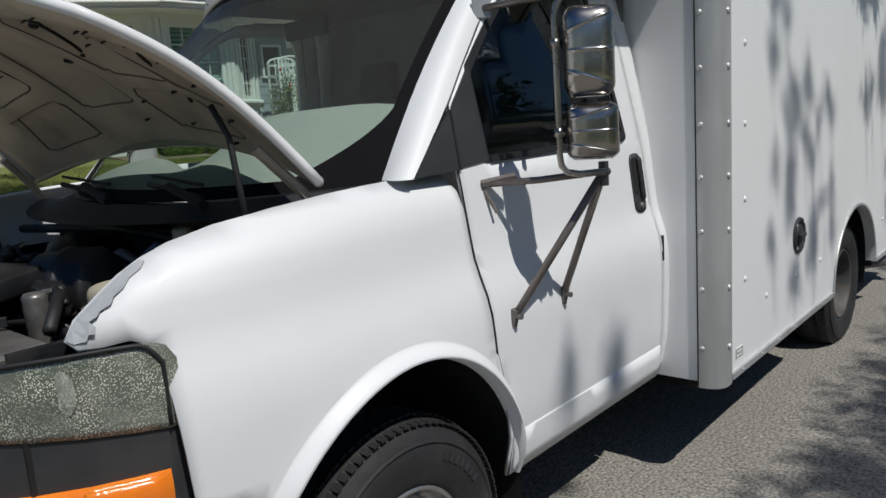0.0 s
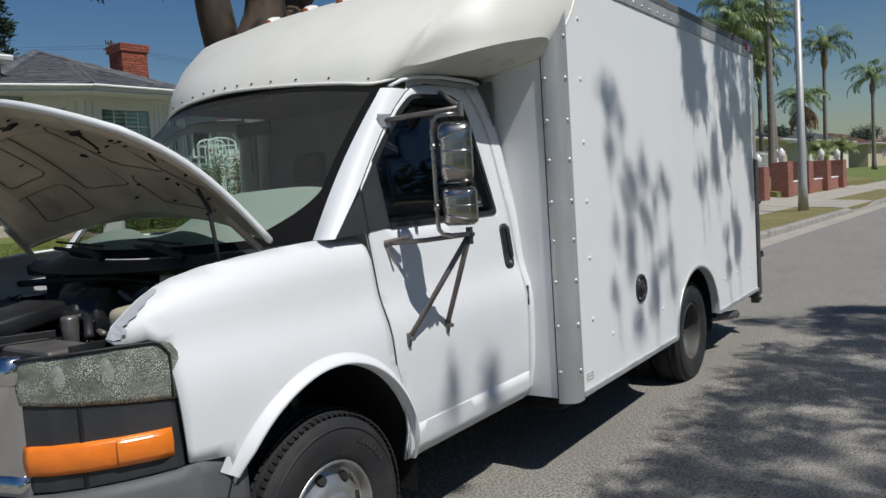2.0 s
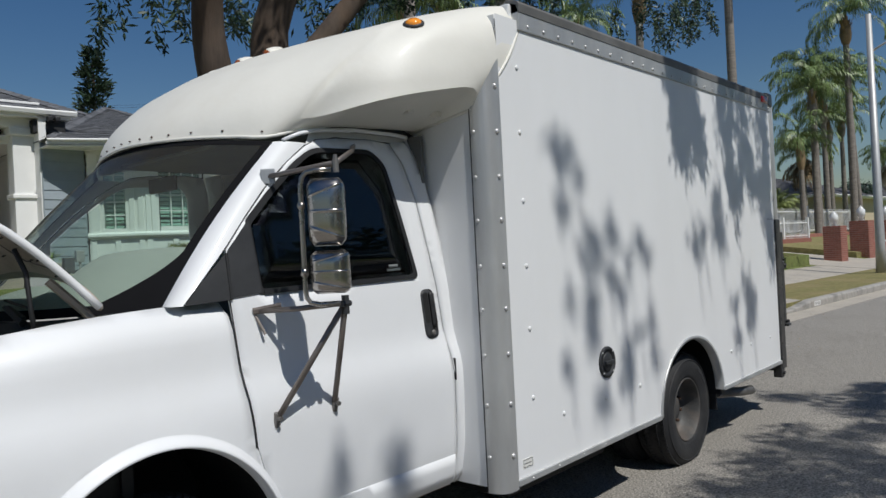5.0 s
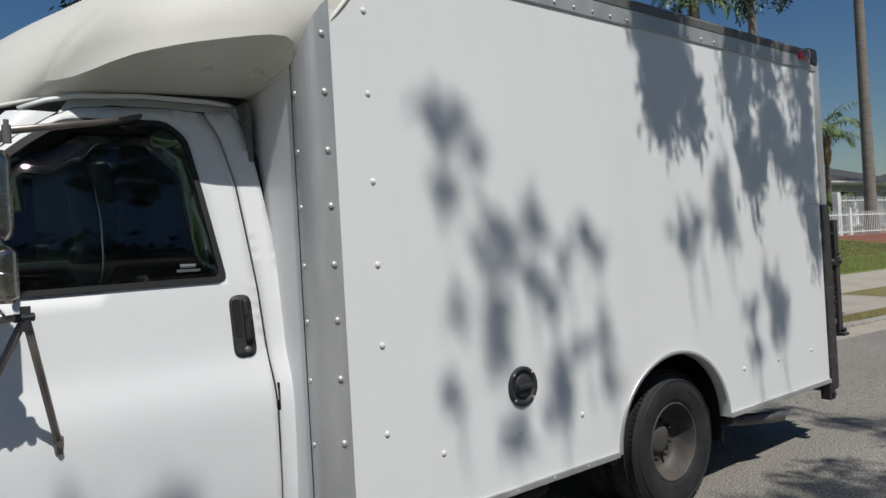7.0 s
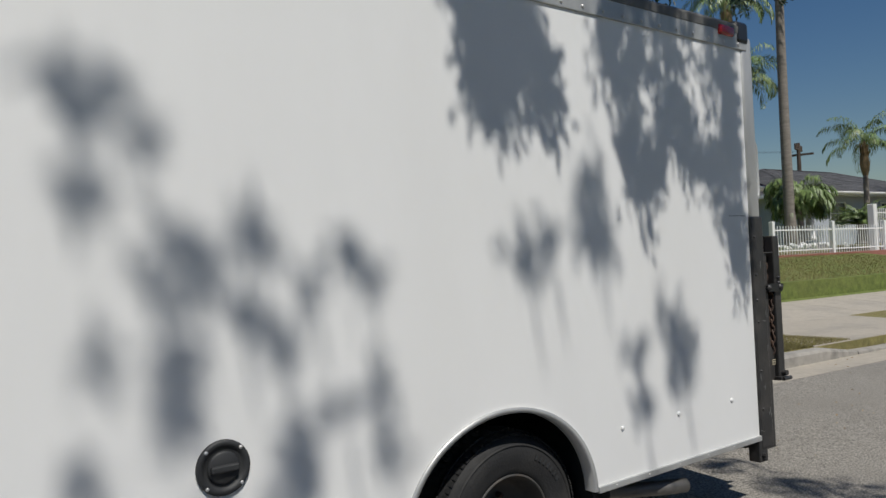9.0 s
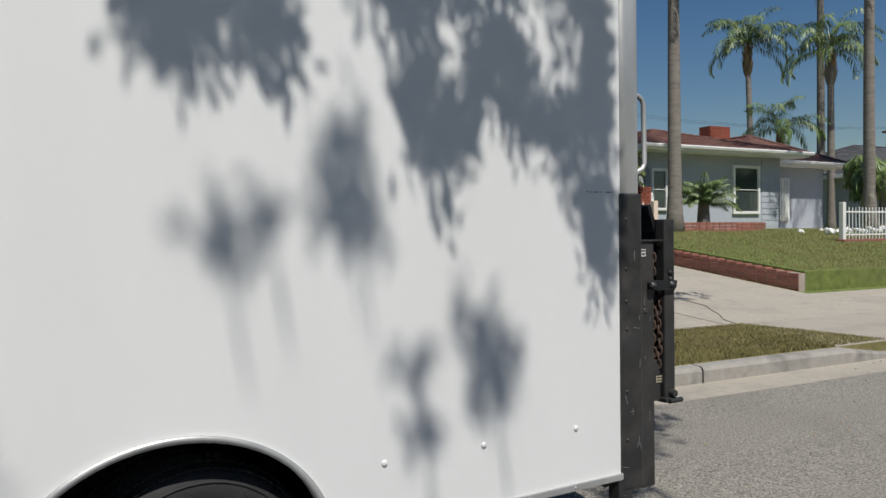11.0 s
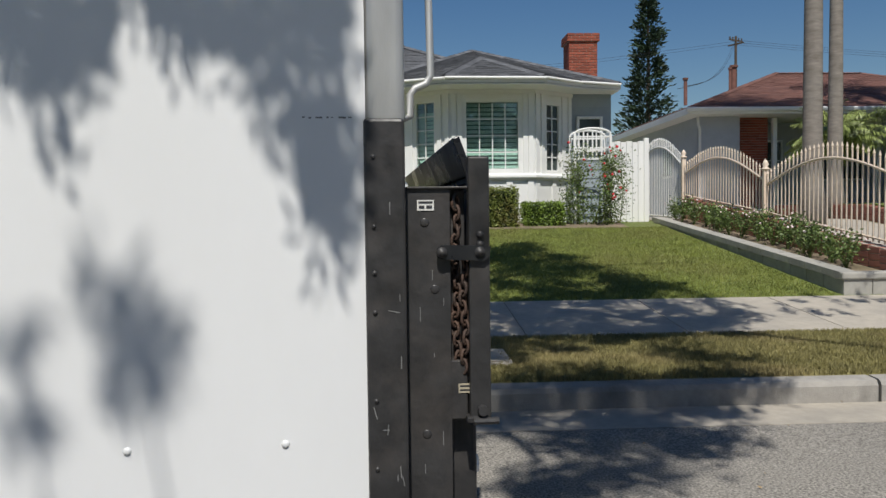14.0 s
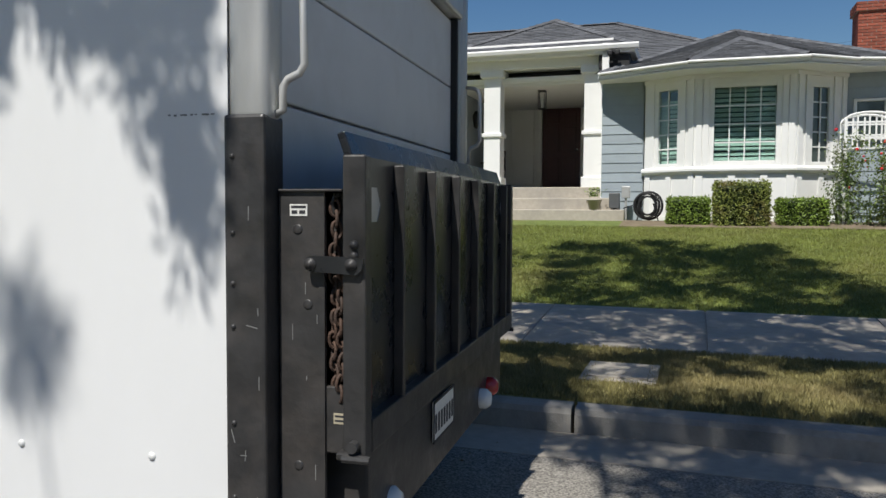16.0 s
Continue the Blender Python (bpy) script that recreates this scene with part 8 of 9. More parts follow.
# raised lawn behind a retaining wall
rl = strip("raised_lawn", 8.85, 19.4, 3.35, 13.0, M_lawn, frame_of=PLOT, lift=0.34, ds=1, dd=0.5, label="raised lawn held by a low brick wall", skirt=0.5)
tagged(rl, category="lawn")
rw = thing("retaining_wall", PLOT, "low red-brown brick retaining wall along the driveway", "garden wall")
brun(rw, 8.78, 3.35, 13.4, lambda d: ground_z(d) - 0.02, 0.40, M_pinkbrick)
rw2 = thing("brick_planter", PLOT, "curved low brick planter edge before the house", "planter")
first = None
for i in range(46):
    a = math.pi * (0.0 + i / 45.0)
    c = Matrix.Translation((14.0, 10.6, ground_z(9.4) + 0.36)) @ Matrix.Rotation(-a, 4, "Z")
    for r in range(3):
        m = Matrix.Translation((13.6 - 3.0 * math.cos(a), 11.6 - 2.3 * math.sin(a), ground_z(9.4) + 0.32 + r * 0.085)) @ Matrix.Rotation(math.atan2(-2.3 * math.cos(a), 3.0 * math.sin(a)), 4, "Z")
        if first is None:
            first = part("brick", box(-0.10, 0.10, -0.06, 0.06, 0.003, 0.08, 0.006, 1), M_pinkbrick, rw2)
            first.matrix_basis = m
        else:
            again(first, m, rw2)

# --- other houses down the street
def plain_house(s0, s1, d0, d1, gz_, zw, zr, wall, roof, seed, label, wins=()):
    h = thing("house", PLOT, label, "house")
    part("wall", box(s0, s1, d0, d1, gz_ - 0.3, zw), wall, h)
    for a, b in wins:
        window(h, a, b, gz_ + 0.9, gz_ + 2.1, d0 - 0.03, 2, 2)
    L, W = s1 - s0, d1 - d0
    hip_roof(h, s0 - 0.6, s1 + 0.6, d0 - 0.7, d1 + 0.6, zw + 0.05, zr, "s", s0 + min(L, W) * 0.45, s1 - min(L, W) * 0.45, roof, seed, course=0.25, tab=0.6)
    return h


M_greyroof = shader("dark_grey_roof", (0.085, 0.085, 0.09), 0.85, var=0.2, scale=6, island=0.25, bump=0.4)
M_tanwall = shader("tan_stucco", (0.50, 0.42, 0.29), 0.85, var=0.06, scale=5, stain_amount=0.2, stain=(0.42, 0.35, 0.25))
plain_house(30.5, 46, 15.5, 25, 1.6, 4.1, 6.0, M_greywall, M_greyroof, 91, "low grey house with a dark tiled roof", ((33, 34.5), (38, 40), (43, 44.5)))
plain_house(52, 66, 13.5, 23, 1.5, 4.2, 6.0, M_tanwall, M_greyroof, 95, "low tan house with a grey roof", ((54, 55.5), (59, 61)))
plain_house(72, 90, 13, 23, 1.4, 4.2, 6.2, M_cream, M_greyroof, 99, "cream house with a grey roof", ((75, 77), (82, 84)))
plain_house(96, 116, 12, 23, 1.4, 4.1, 5.9, M_tanwall, M_redroof, 103, "tan house with a brown roof", ((98, 100), (106, 108)))
plain_house(-32, -17, 12, 22, 1.3, 4.2, 6.0, M_cream, M_greyroof, 107, "cream house behind a lawn", ((-29, -27), (-23, -21)))
# across the street, behind the camera
for i, (a, b, w_, r_) in enumerate(((-30, -14, M_cream, M_greyroof), (-8, 8, M_tanwall, M_redroof), (14, 30, M_greywall, M_greyroof), (36, 52, M_cream, M_redroof))):
    h = thing("house", STREET @ pose(0, -11, 0), "low house across the street", "house")
    part("wall", box(a, b, -20, -11, 0, 3.9), w_, h)
    hip_roof(h, a - 0.6, b + 0.6, -20.6, -10.4, 4.0, 5.8, "s", a + 4.5, b - 4.5, r_, 120 + 4 * i, course=0.4, tab=1.2)
far_lawn = strip("lawn_ground", S0, S1, -40, -11.0, M_lawn, lift=0.02, ds=4, dd=2, label="lawns across the street")
tagged(far_lawn, category="lawn")

# white picket iron fence in front of the grey house
wf = thing("iron_fence", PLOT, "white iron fence before the grey house", "fence")
for i in range(150):
    s = 24.5 + i * 0.14
    if i == 0:
        pk = part("picket", box(-0.012, 0.012, -0.012, 0.012, 0, 1.25), M_housewhite, wf)
        pk.matrix_basis = Matrix.Translation((s, 9.0, 1.55))
    else:
        again(pk, Matrix.Translation((s, 9.0, 1.55)), wf)
part("rail", box(24.4, 45.6, 8.985, 9.015, 1.62, 1.66), M_housewhite, wf)
part("rail", box(24.4, 45.6, 8.985, 9.015, 2.62, 2.66), M_housewhite, wf)
for s in (24.4, 30, 36, 45.6):
    part("fence_post", box(s - 0.12, s + 0.12, 8.88, 9.12, 1.2, 2.95, 0.02), M_housewhite, wf)
lw2 = strip("raised_lawn", 24.6, 46, 3.4, 14.0, M_drylawn, frame_of=PLOT, lift=0.22, ds=2, dd=0.7, label="half-dry raised lawn before the grey house", skirt=0.4)
tagged(lw2, category="lawn")
rw3 = thing("garden_edging", PLOT, "low red brick edging along the lawn", "garden wall")
for i in range(70):
    if i == 0:
        eb = part("brick", box(0, 0.28, -0.09, 0.09, 0, 0.20, 0.01, 1), M_pinkbrick, rw3)
        eb.matrix_basis = Matrix.Translation((24.6, 8.3, 1.25))
    else:
        again(eb, Matrix.Translation((24.6 + i * 0.30, 8.3, 1.25)), rw3)
# brick gate pillars with lamps along the pavement
gp = thing("brick_pillar", S(22.4, 3.45, 0.42), "brick gate pillar with a white lamp on top", "pillar", group="pillars along the pavement")
brick_block(gp, -0.35, 0.35, -0.3, 0.3, 0, 1.25, M_pinkbrick, faces="f")
part("lamp", lathe([(0, 0.55), (0.04, 0.5), (0.14, 0.38), (0.13, 0.18), (0.05, 0.12), (0.12, 0.0), (0, 0)], "z", 10), M_whitelens, gp, "white lantern", True).matrix_basis = pose(0, 0, 1.27)
for s in (25.6, 29.0, 32.5, 36.0):
    copy_thing(gp, S(s, 3.45, 0.42))
gw = thing("garden_wall", PLOT, "low brick wall with planting along the pavement", "garden wall")
for a, b in ((26.0, 28.6), (29.4, 32.1), (32.9, 35.6)):
    part("wall_run", box(a, b, 3.35, 3.6, 0.3, 1.0, 0.01), M_pinkbrick, gw)
    part("wall_cap", box(a, b, 3.32, 3.63, 1.0, 1.06, 0.01), M_housewhite, gw)

# ---- plants and street furniture ----
def frond(bm, base, azimuth, lift, length, rg, droop=1.0, leaflets=42, width=0.44, lw=0.036):
    """A feather frond: a bent rib with hanging leaflets."""
    dirh = Vector((math.cos(azimuth), math.sin(azimuth), 0))
    side = Vector((-dirh.y, dirh.x, 0))
    prev = Vector(base)
    pts = [prev]
    for i in range(1, 11):
        t = i / 10
        ang = lift - droop * t * t * 2.0
        prev = prev + (dirh * math.cos(ang) + Vector((0, 0, math.sin(ang)))) * (length / 10)
        pts.append(prev)
    for a, b in zip(pts, pts[1:]):
        w = side * 0.012
        vs = [bm.verts.new(x) for x in (a - w, a + w, b + w, b - w)]
        bm.faces.new(vs)
    for k in range(leaflets):
        t = 0.10 + 0.90 * (k + rg.random()) / leaflets
        i = min(9, int(t * 10))
        p = pts[i].lerp(pts[i + 1], t * 10 - i)
        ax = (pts[i + 1] - pts[i]).normalized()
        L = width * (math.sin(math.pi * min(1, 0.15 + 0.85 * t)) ** 0.6 + 0.15) * rg.uniform(0.8, 1.1)
        for sg in (-1, 1):
            d = (side * sg * rg.uniform(0.55, 0.9) + ax * 0.55 + Vector((0, 0, rg.uniform(-0.75, 0.1)))).normalized()
            mid = p + d * L * 0.5
            tip = p + d * L * 0.85 - Vector((0, 0, L * 0.38))
            n = d.cross(Vector((0, 0, 1)) + ax * 0.3).normalized() * (lw / 2)
            v = [bm.verts.new(x) for x in (p, mid - n, tip, mid + n)]
            bm.faces.new(v)


def palm(name, height, crown, radius, seed, label, boot=True, lean=0.0, fronds=30, droop=1.0, thick=0.19, skirt=0, leaf=None, rise=(-5, 78), fine=(42, 0.44, 0.036)):
    rg = rngof(seed)
    ob = thing(name, pose(0, 0, 0), label, "palm tree")
    pts = [(lean * math.sin(1.2 * i / 14), 0.3 * lean * (i / 14) ** 2, height * i / 14) for i in range(15)]
    radii = [thick * (1.45 - 0.0 if i == 0 else 1.0 - 0.30 * i / 14) for i in range(15)]
    radii[1] = thick * 1.12
    part("trunk", tube(pts, thick, 14, radii=radii), M_palmtrunk, ob, "", True)
    top = Vector(pts[-1])
    if boot:
        bp = [(0.62 * thick, -0.2), (thick * 1.15, 0.05), (thick * 1.45, 0.35), (thick * 1.25, 0.7), (thick * 0.8, 1.0), (thick * 0.5, 1.35), (0.0, 1.5)]
        bm = lathe([(max(r, 0.0), z) for r, z in bp], "z", 16)
        for v in bm.verts:
            v.co *= 1 + 0.10 * noise.noise(v.co * 5 + Vector((seed, 0, 0)))
        part("boot", moved(bm, Matrix.Translation(top - Vector((0, 0, 0.9)))), M_palmdry if seed % 2 else M_palmtrunk, ob, "peeling brown crownshaft", True)
        rib = bmesh.new()
        for i in range(26):
            a = rg.uniform(0, 6.28)
            z0 = rg.uniform(-0.8, 0.0)
            r0_, r1_ = thick * 1.1, thick * rg.uniform(1.3, 1.9)
            w = Vector((-math.sin(a), math.cos(a), 0)) * 0.05
            p0, p1 = top + Vector((math.cos(a) * r0_, math.sin(a) * r0_, z0)), top + Vector((math.cos(a) * r1_, math.sin(a) * r1_, z0 + rg.uniform(0.3, 0.5)))
            rib.faces.new([rib.verts.new(x) for x in (p0 - w, p0 + w, p1 + w * 0.4, p1 - w * 0.4)])
        part("husk", rib, M_palmdry, ob, kind="stuff")
        top = top + Vector((0, 0, 0.45))
    bm = bmesh.new()
    for i in range(fronds):
        a = 2 * math.pi * (i * 0.382 + rg.uniform(-0.03, 0.03))
        lift = radians(rg.uniform(*rise))
        frond(bm, top + Vector((0, 0, rg.uniform(-0.1, 0.15))), a, lift, crown * rg.uniform(0.85, 1.1), rg, droop * rg.uniform(0.75, 1.15), *fine)
    part("crown", bm, leaf or M_palm, ob, "arching feather fronds", kind="stuff")
    if skirt:
        bm = bmesh.new()
        for i in range(skirt):
            a = rg.uniform(0, 6.28)
            frond(bm, top + Vector((0, 0, rg.uniform(-0.9, -0.1))), a, radians(rg.uniform(-60, -20)), crown * rg.uniform(0.6, 0.9), rg, 0.5)
        part("dead_fronds", bm, M_palmdry, ob, "hanging dry fronds", kind="stuff")
    return ob


P_tall = palm("palm_tree", 10.6, 2.7, 1, 1, "tall slender queen palm with feathery crown")
P_mid = palm("palm_tree", 7.3, 2.6, 1, 2, "queen palm with drooping feathery crown", thick=0.17)
P_lean = palm("palm_tree", 8.4, 2.6, 1, 3, "slender queen palm with a peeling brown crownshaft", lean=0.35, thick=0.16)
P_short = palm("palm_tree", 4.2, 2.3, 1, 5, "short queen palm with a feathery crown", thick=0.14, fronds=18)
P_dry = palm("palm_tree", 5.4, 2.2, 1, 6, "date palm with a skirt of dry fronds", thick=0.26, fronds=34, skirt=30, boot=False)
P_pygmy = palm("palm_tree", 1.55, 1.25, 1, 7, "small pygmy date palm with a bushy crown", thick=0.09, fronds=30, boot=False, droop=1.2)
M_palmlight = shader("light_palm_frond", (0.26, 0.31, 0.09), 0.45, var=0.25, scale=1.5, stain=(0.25, 0.25, 0.09), stain_scale=0.8, stain_amount=0.4, island=0.35)
P_phoenix = palm("palm_tree", 1.55, 1.2, 1, 8, "bushy phoenix palm before the porch", thick=0.12, fronds=58, boot=False, droop=0.7, leaf=M_palmlight, rise=(10, 88), fine=(58, 0.26, 0.015))
P_sago = palm("sago_palm", 0.75, 1.05, 1, 10, "dark green sago palm in a planter", thick=0.2, fronds=60, boot=False, droop=0.42, rise=(5, 60), fine=(60, 0.19, 0.014))
P_tall.matrix_basis = S(7.22, 9.0, 1.1, 20)
P_mid.matrix_basis = S(8.85, 11.0, 1.3, 40)
P_lean.matrix_basis = S(12.3, 13.0, 1.3, 10)
copy_thing(P_mid, S(11.8, 9.5, 1.4, 130))
copy_thing(P_lean, S(19.2, 9.0, 1.3, 200))
P_short.matrix_basis = S(30.3, 12.2, 1.4, 0)
for src, s, d, z, turn in ((P_lean, 29.3, 22, 1.3, 60), (P_short, 28.9, 20, 1.3, 100), (P_tall, 31.9, 20, 2.6, 33), (P_mid, 29.9, 18, 1.3, 77), (P_tall, 23.2, 7.2, 0.9, 140), (P_lean, 38.2, 9, 0.6, 15), (P_mid, 50.2, 12, 0.6, 222), (P_mid, 53.0, 12, 1.2, 300), (P_lean, 46.0, 9, 1.2, 99), (P_tall, 39.2, 7.5, 1.0, 260), (P_mid, 41.2, 9.5, 0.8, 12), (P_short, 34.5, 8.6, 1.2, 160), (P_mid, 36.0, 8.4, 0.4, 45), (P_lean, 60.0, 9.0, 1.0, 180), (P_mid, 75.0, 8.0, 1.0, 20), (P_tall, -22.0, 14.0, 1.0, 20)):
    copy_thing(src, S(s, d, z, turn))
P_dry.matrix_basis = S(52.0, 8.8, 1.0)
copy_thing(P_dry, S(49.0, 13.5, 1.0, 50))
P_pygmy.matrix_basis = S(19.9, 9.1, 1.5)
copy_thing(P_pygmy, S(20.8, 9.6, 1.5, 70))
P_phoenix.matrix_basis = S(9.5, 12.2, 1.35)
copy_thing(P_phoenix, S(11.6, 12.2, 1.35, 120))
copy_thing(P_phoenix, S(37.5, 11.0, 1.2, 30))
copy_thing(P_phoenix, S(58.0, 7.5, 1.0, 30))
copy_thing(P_phoenix, S(55.5, 8.5, 0.8, 130))
P_sago.matrix_basis = S(13.35, 10.0, 1.6)
copy_thing(P_sago, S(26.5, 10.5, 1.5, 30))


# --- conifer behind the houses
def conifer(height, width, seed):
    ob = thing("conifer", pose(0, 0, 0), "tall dark narrow conifer behind the houses", "conifer tree")
    rg = rngof(seed)
    part("trunk", tube([(0, 0, 0), (0, 0, height)], 0.3, 8, radii=[0.35, 0.05]), M_bark, ob)
    bm = bmesh.new()
    z = 1.5
    while z < height:
        k = (1 - (z / height) ** 1.3)
        R = width * (0.12 + 0.88 * k) * rg.uniform(0.8, 1.1)
        n = int(9 + 9 * k)
        for i in range(n):
            a = rg.uniform(0, 6.28)
            L = R * rg.uniform(0.7, 1.1)
            for j in range(16):
                t = rg.uniform(0.25, 1.0)
                p = Vector((math.cos(a) * L * t, math.sin(a) * L * t, z + 0.35 * L * t * t - 0.1 + rg.gauss(0, 0.12)))
                leaf_quad(bm, p + Vector((rg.gauss(0, 0.15), rg.gauss(0, 0.15), 0)), rg.uniform(0.35, 0.6), 0.16, rg, Vector((math.cos(a) + rg.gauss(0, 0.5), math.sin(a) + rg.gauss(0, 0.5), rg.uniform(-0.1, 0.9))))
        z += 0.42
    part("foliage", bm, M_pine, ob, kind="stuff")
    return ob


cf = conifer(19.5, 3.6, 41)
cf.matrix_basis = S(34.0, 100.0, 0.0) @ Matrix.Scale(1.64, 4)


# --- round far trees
def broadleaf(seed, r, h, n, label):
    ob = thing("tree", pose(0, 0, 0), label, "tree")
    rg = rngof(seed)
    part("trunk", tube([(0, 0, 0), (0.1, 0, h * 0.4), (0.2, 0.1, h * 0.7)], 0.16, 8, radii=[0.2, 0.14, 0.07]), M_bark, ob)
    for i in range(5):
        a = i * 1.26
        part("limb", tube([(0.1, 0, h * 0.42), (math.cos(a) * r * 0.4, math.sin(a) * r * 0.4, h * 0.62), (math.cos(a) * r * 0.7, math.sin(a) * r * 0.7, h * 0.8)], 0.05, 6, radii=[0.08, 0.05, 0.02]), M_bark, ob)
    bm = bmesh.new()
    blobs = [(Vector((rg.gauss(0, r * 0.42), rg.gauss(0, r * 0.42), h * rg.uniform(0.55, 0.98))), r * rg.uniform(0.25, 0.5)) for _ in range(16)]
    for i in range(n):
        c, q = rg.choice(blobs)
        p = c + Vector((rg.gauss(0, 1), rg.gauss(0, 1), rg.gauss(0, 0.75))).normalized() * q * rg.uniform(0.5, 1.05)
        leaf_quad(bm, p, rg.uniform(0.16, 0.3), 0.12, rg)
    part("crown", bm, M_leaf, ob, kind="stuff")
    return ob


BT = broadleaf(61, 2.6, 5.5, 3800, "leafy broad tree between the houses")
BT.matrix_basis = S(66, 15, 1.0) @ Matrix.Scale(0.85, 4)
for s, d, k in ((20.0, 26, 20), (26, 30, 80), (104, 14, 70), (118, 8, 200), (80, 30, 0), (95, 35, 120), (47, 30, 60), (-14, 16, 33), (-20, -26, 5), (6, -36, 60), (24, -34, 120), (44, -28, 10), (130, 14, 40), (9.0, 40, 10)):
    copy_thing(BT, S(s, d, ground_z(d) - 0.1, k) if d > 0 else STREET @ pose(s, d, 0, 0, 0, k))
for s, d, k in ((3.0, -24, 15), (-9.0, -25, 75), (14.0, -23, 130), (30.0, -25, 190)):
    copy_thing(BT, STREET @ pose(s, d, 0.1, 0, 0, k) @ Matrix.Scale(1.9, 4))
hl = gridskin(lambda u, v: (lambda a, R: (R * math.cos(a), R * math.sin(a), -2 + v * (9 + 14 * (0.5 + 0.5 * noise.noise(Vector((a * 9, 1, 0)))) + 8 * noise.noise(Vector((a * 25, 4, 0)))) * min(1.0, max(0.12, (radians(24) - a) / 0.2))))(radians(-35 + 100 * u), 420 + 60 * v), 120, 6)
hills = part("hills_backdrop", hl, M_hill, label="hazy dry hills at the end of the street", kind="structure", smooth=True)
tagged(hills, category="hills")

# --- the big street tree behind the truck, and its spreading branches
tree = thing("street_tree", pose(1.25, 4.15, 0.2), "large spreading street tree with dark bark and drooping leaves", "tree")


def limb(pts, r0_, r1_, name="limb"):
    n = len(pts)
    sm = []
    for i in range(n - 1):
        for k in range(4):
            t = k / 4
            p0, p1, p2, p3 = (Vector(pts[max(0, i - 1)]), Vector(pts[i]), Vector(pts[i + 1]), Vector(pts[min(n - 1, i + 2)]))
            sm.append(0.5 * ((2 * p1) + (p2 - p0) * t + (2 * p0 - 5 * p1 + 4 * p2 - p3) * t * t + (3 * p1 - p0 - 3 * p2 + p3) * t ** 3))
    sm.append(Vector(pts[-1]))
    rad = [r0_ + (r1_ - r0_) * i / (len(sm) - 1) for i in range(len(sm))]
    bm = tube([p - Vector((1.25, 4.15, 0.2)) for p in sm], r0_, 12, radii=rad)
    for v in bm.verts:
        v.co += v.normal * 0.02 * noise.noise(v.co * 6)
    part(name, bm, M_bark, tree, "", True)


limb([(1.95, 4.15, 0.15), (1.88, 4.15, 1.2), (1.72, 4.12, 2.1), (1.35, 4.1, 2.95)], 0.32, 0.25, "trunk")
limb([(1.2, 4.1, 2.7), (0.97, 4.05, 3.3), (0.86, 3.95, 4.0), (0.6, 3.2, 5.2), (0.2, 1.6, 6.6), (-0.4, -0.4, 7.6), (-1.0, -2.4, 8.2)], 0.19, 0.05)
limb([(1.2, 4.1, 2.7), (1.60, 4.1, 3.4), (1.68, 4.0, 4.1), (2.0, 3.0, 5.6), (2.4, 1.0, 6.8), (2.5, -1.4, 7.4), (2.2, -3.6, 8.0)], 0.24, 0.05)
limb([(1.3, 4.1, 2.8), (1.95, 4.2, 3.35), (2.45, 4.3, 3.9), (3.6, 3.9, 5.2), (5.2, 2.6, 6.4), (6.4, 0.8, 7.2), (7.4, -1.2, 7.8)], 0.17, 0.04)
limb([(2.4, 1.0, 6.8), (3.2, 0.2, 6.6), (3.8, -1.2, 6.3), (4.0, -2.2, 6.0)], 0.07, 0.02)
limb([(3.6, 3.9, 5.2), (5.0, 4.8, 6.0), (6.6, 5.2, 6.6), (8.4, 5.0, 7.2)], 0.08, 0.02)
limb([(0.6, 3.2, 5.2), (-1.0, 3.4, 6.4), (-2.6, 2.8, 7.2)], 0.09, 0.02)


def tassel(bm, top, length, rg, n=26, ll=0.075, lw=0.022):
    """A hanging spray of narrow leaflets."""
    p = Vector(top)
    sway = Vector((rg.gauss(0, 0.17), rg.gauss(0, 0.17), -1)).normalized()
    for i in range(n):
        q = p + sway * length * (i / n) + Vector((rg.gauss(0, 0.035), rg.gauss(0, 0.035), 0))
        leaf_quad(bm, q, ll * rg.uniform(0.7, 1.2), lw, rg, Vector((rg.gauss(0, 0.6), rg.gauss(0, 0.6), rg.uniform(-1.2, 0.1))))


def clump(bm, c, r, n, rg, ll=0.085, lw=0.03, stretch=1.35):
    for i in range(n):
        q = Vector((rg.gauss(0, 1), rg.gauss(0, 1), rg.gauss(0, 1)))
        q = q.normalized() * r * rg.random() ** 0.5
        q.z *= stretch
        leaf_quad(bm, c + q, ll * rg.uniform(0.7, 1.25), lw, rg, Vector((rg.gauss(0, 0.7), rg.gauss(0, 0.7), rg.uniform(-1.2, 0.2))))


def spray(bm, c, r, n, rg, ll=0.085, lw=0.03):
    """A loose tuft of leaves facing the sun, deep along its rays."""
    for i in range(n):
        a, q = rg.uniform(0, 6.283), r * rg.random() ** 0.55
        q *= 0.8 + 0.35 * math.sin(3 * a + c.x * 40)
        leaf_quad(bm, c + Vector((q * math.cos(a), 0, 1.15 * q * math.sin(a))) + TO_SUN * rg.gauss(0, 0.1), ll * rg.uniform(0.7, 1.25), lw, rg, Vector((rg.gauss(0, 0.7), rg.gauss(0, 0.4), rg.uniform(-1.2, 0.2))))


O = Vector((1.25, 4.15, 0.2))
canopy = bmesh.new()
HANG = [(8.0, 3.2, 5.2), (9.0, 3.2, 5.5), (10.8, 3.4, 6.1), (7.1, 4.5, 5.7), (5.6, 4.6, 5.1), (6.7, 4.6, 5.4), (10.2, 3.6, 5.6), (11.7, 3.6, 6.0), (0.42, 4.2, 4.1), (2.1, 5.0, 4.6), (3.1, 5.0, 4.9)]
rg = rngof(12)
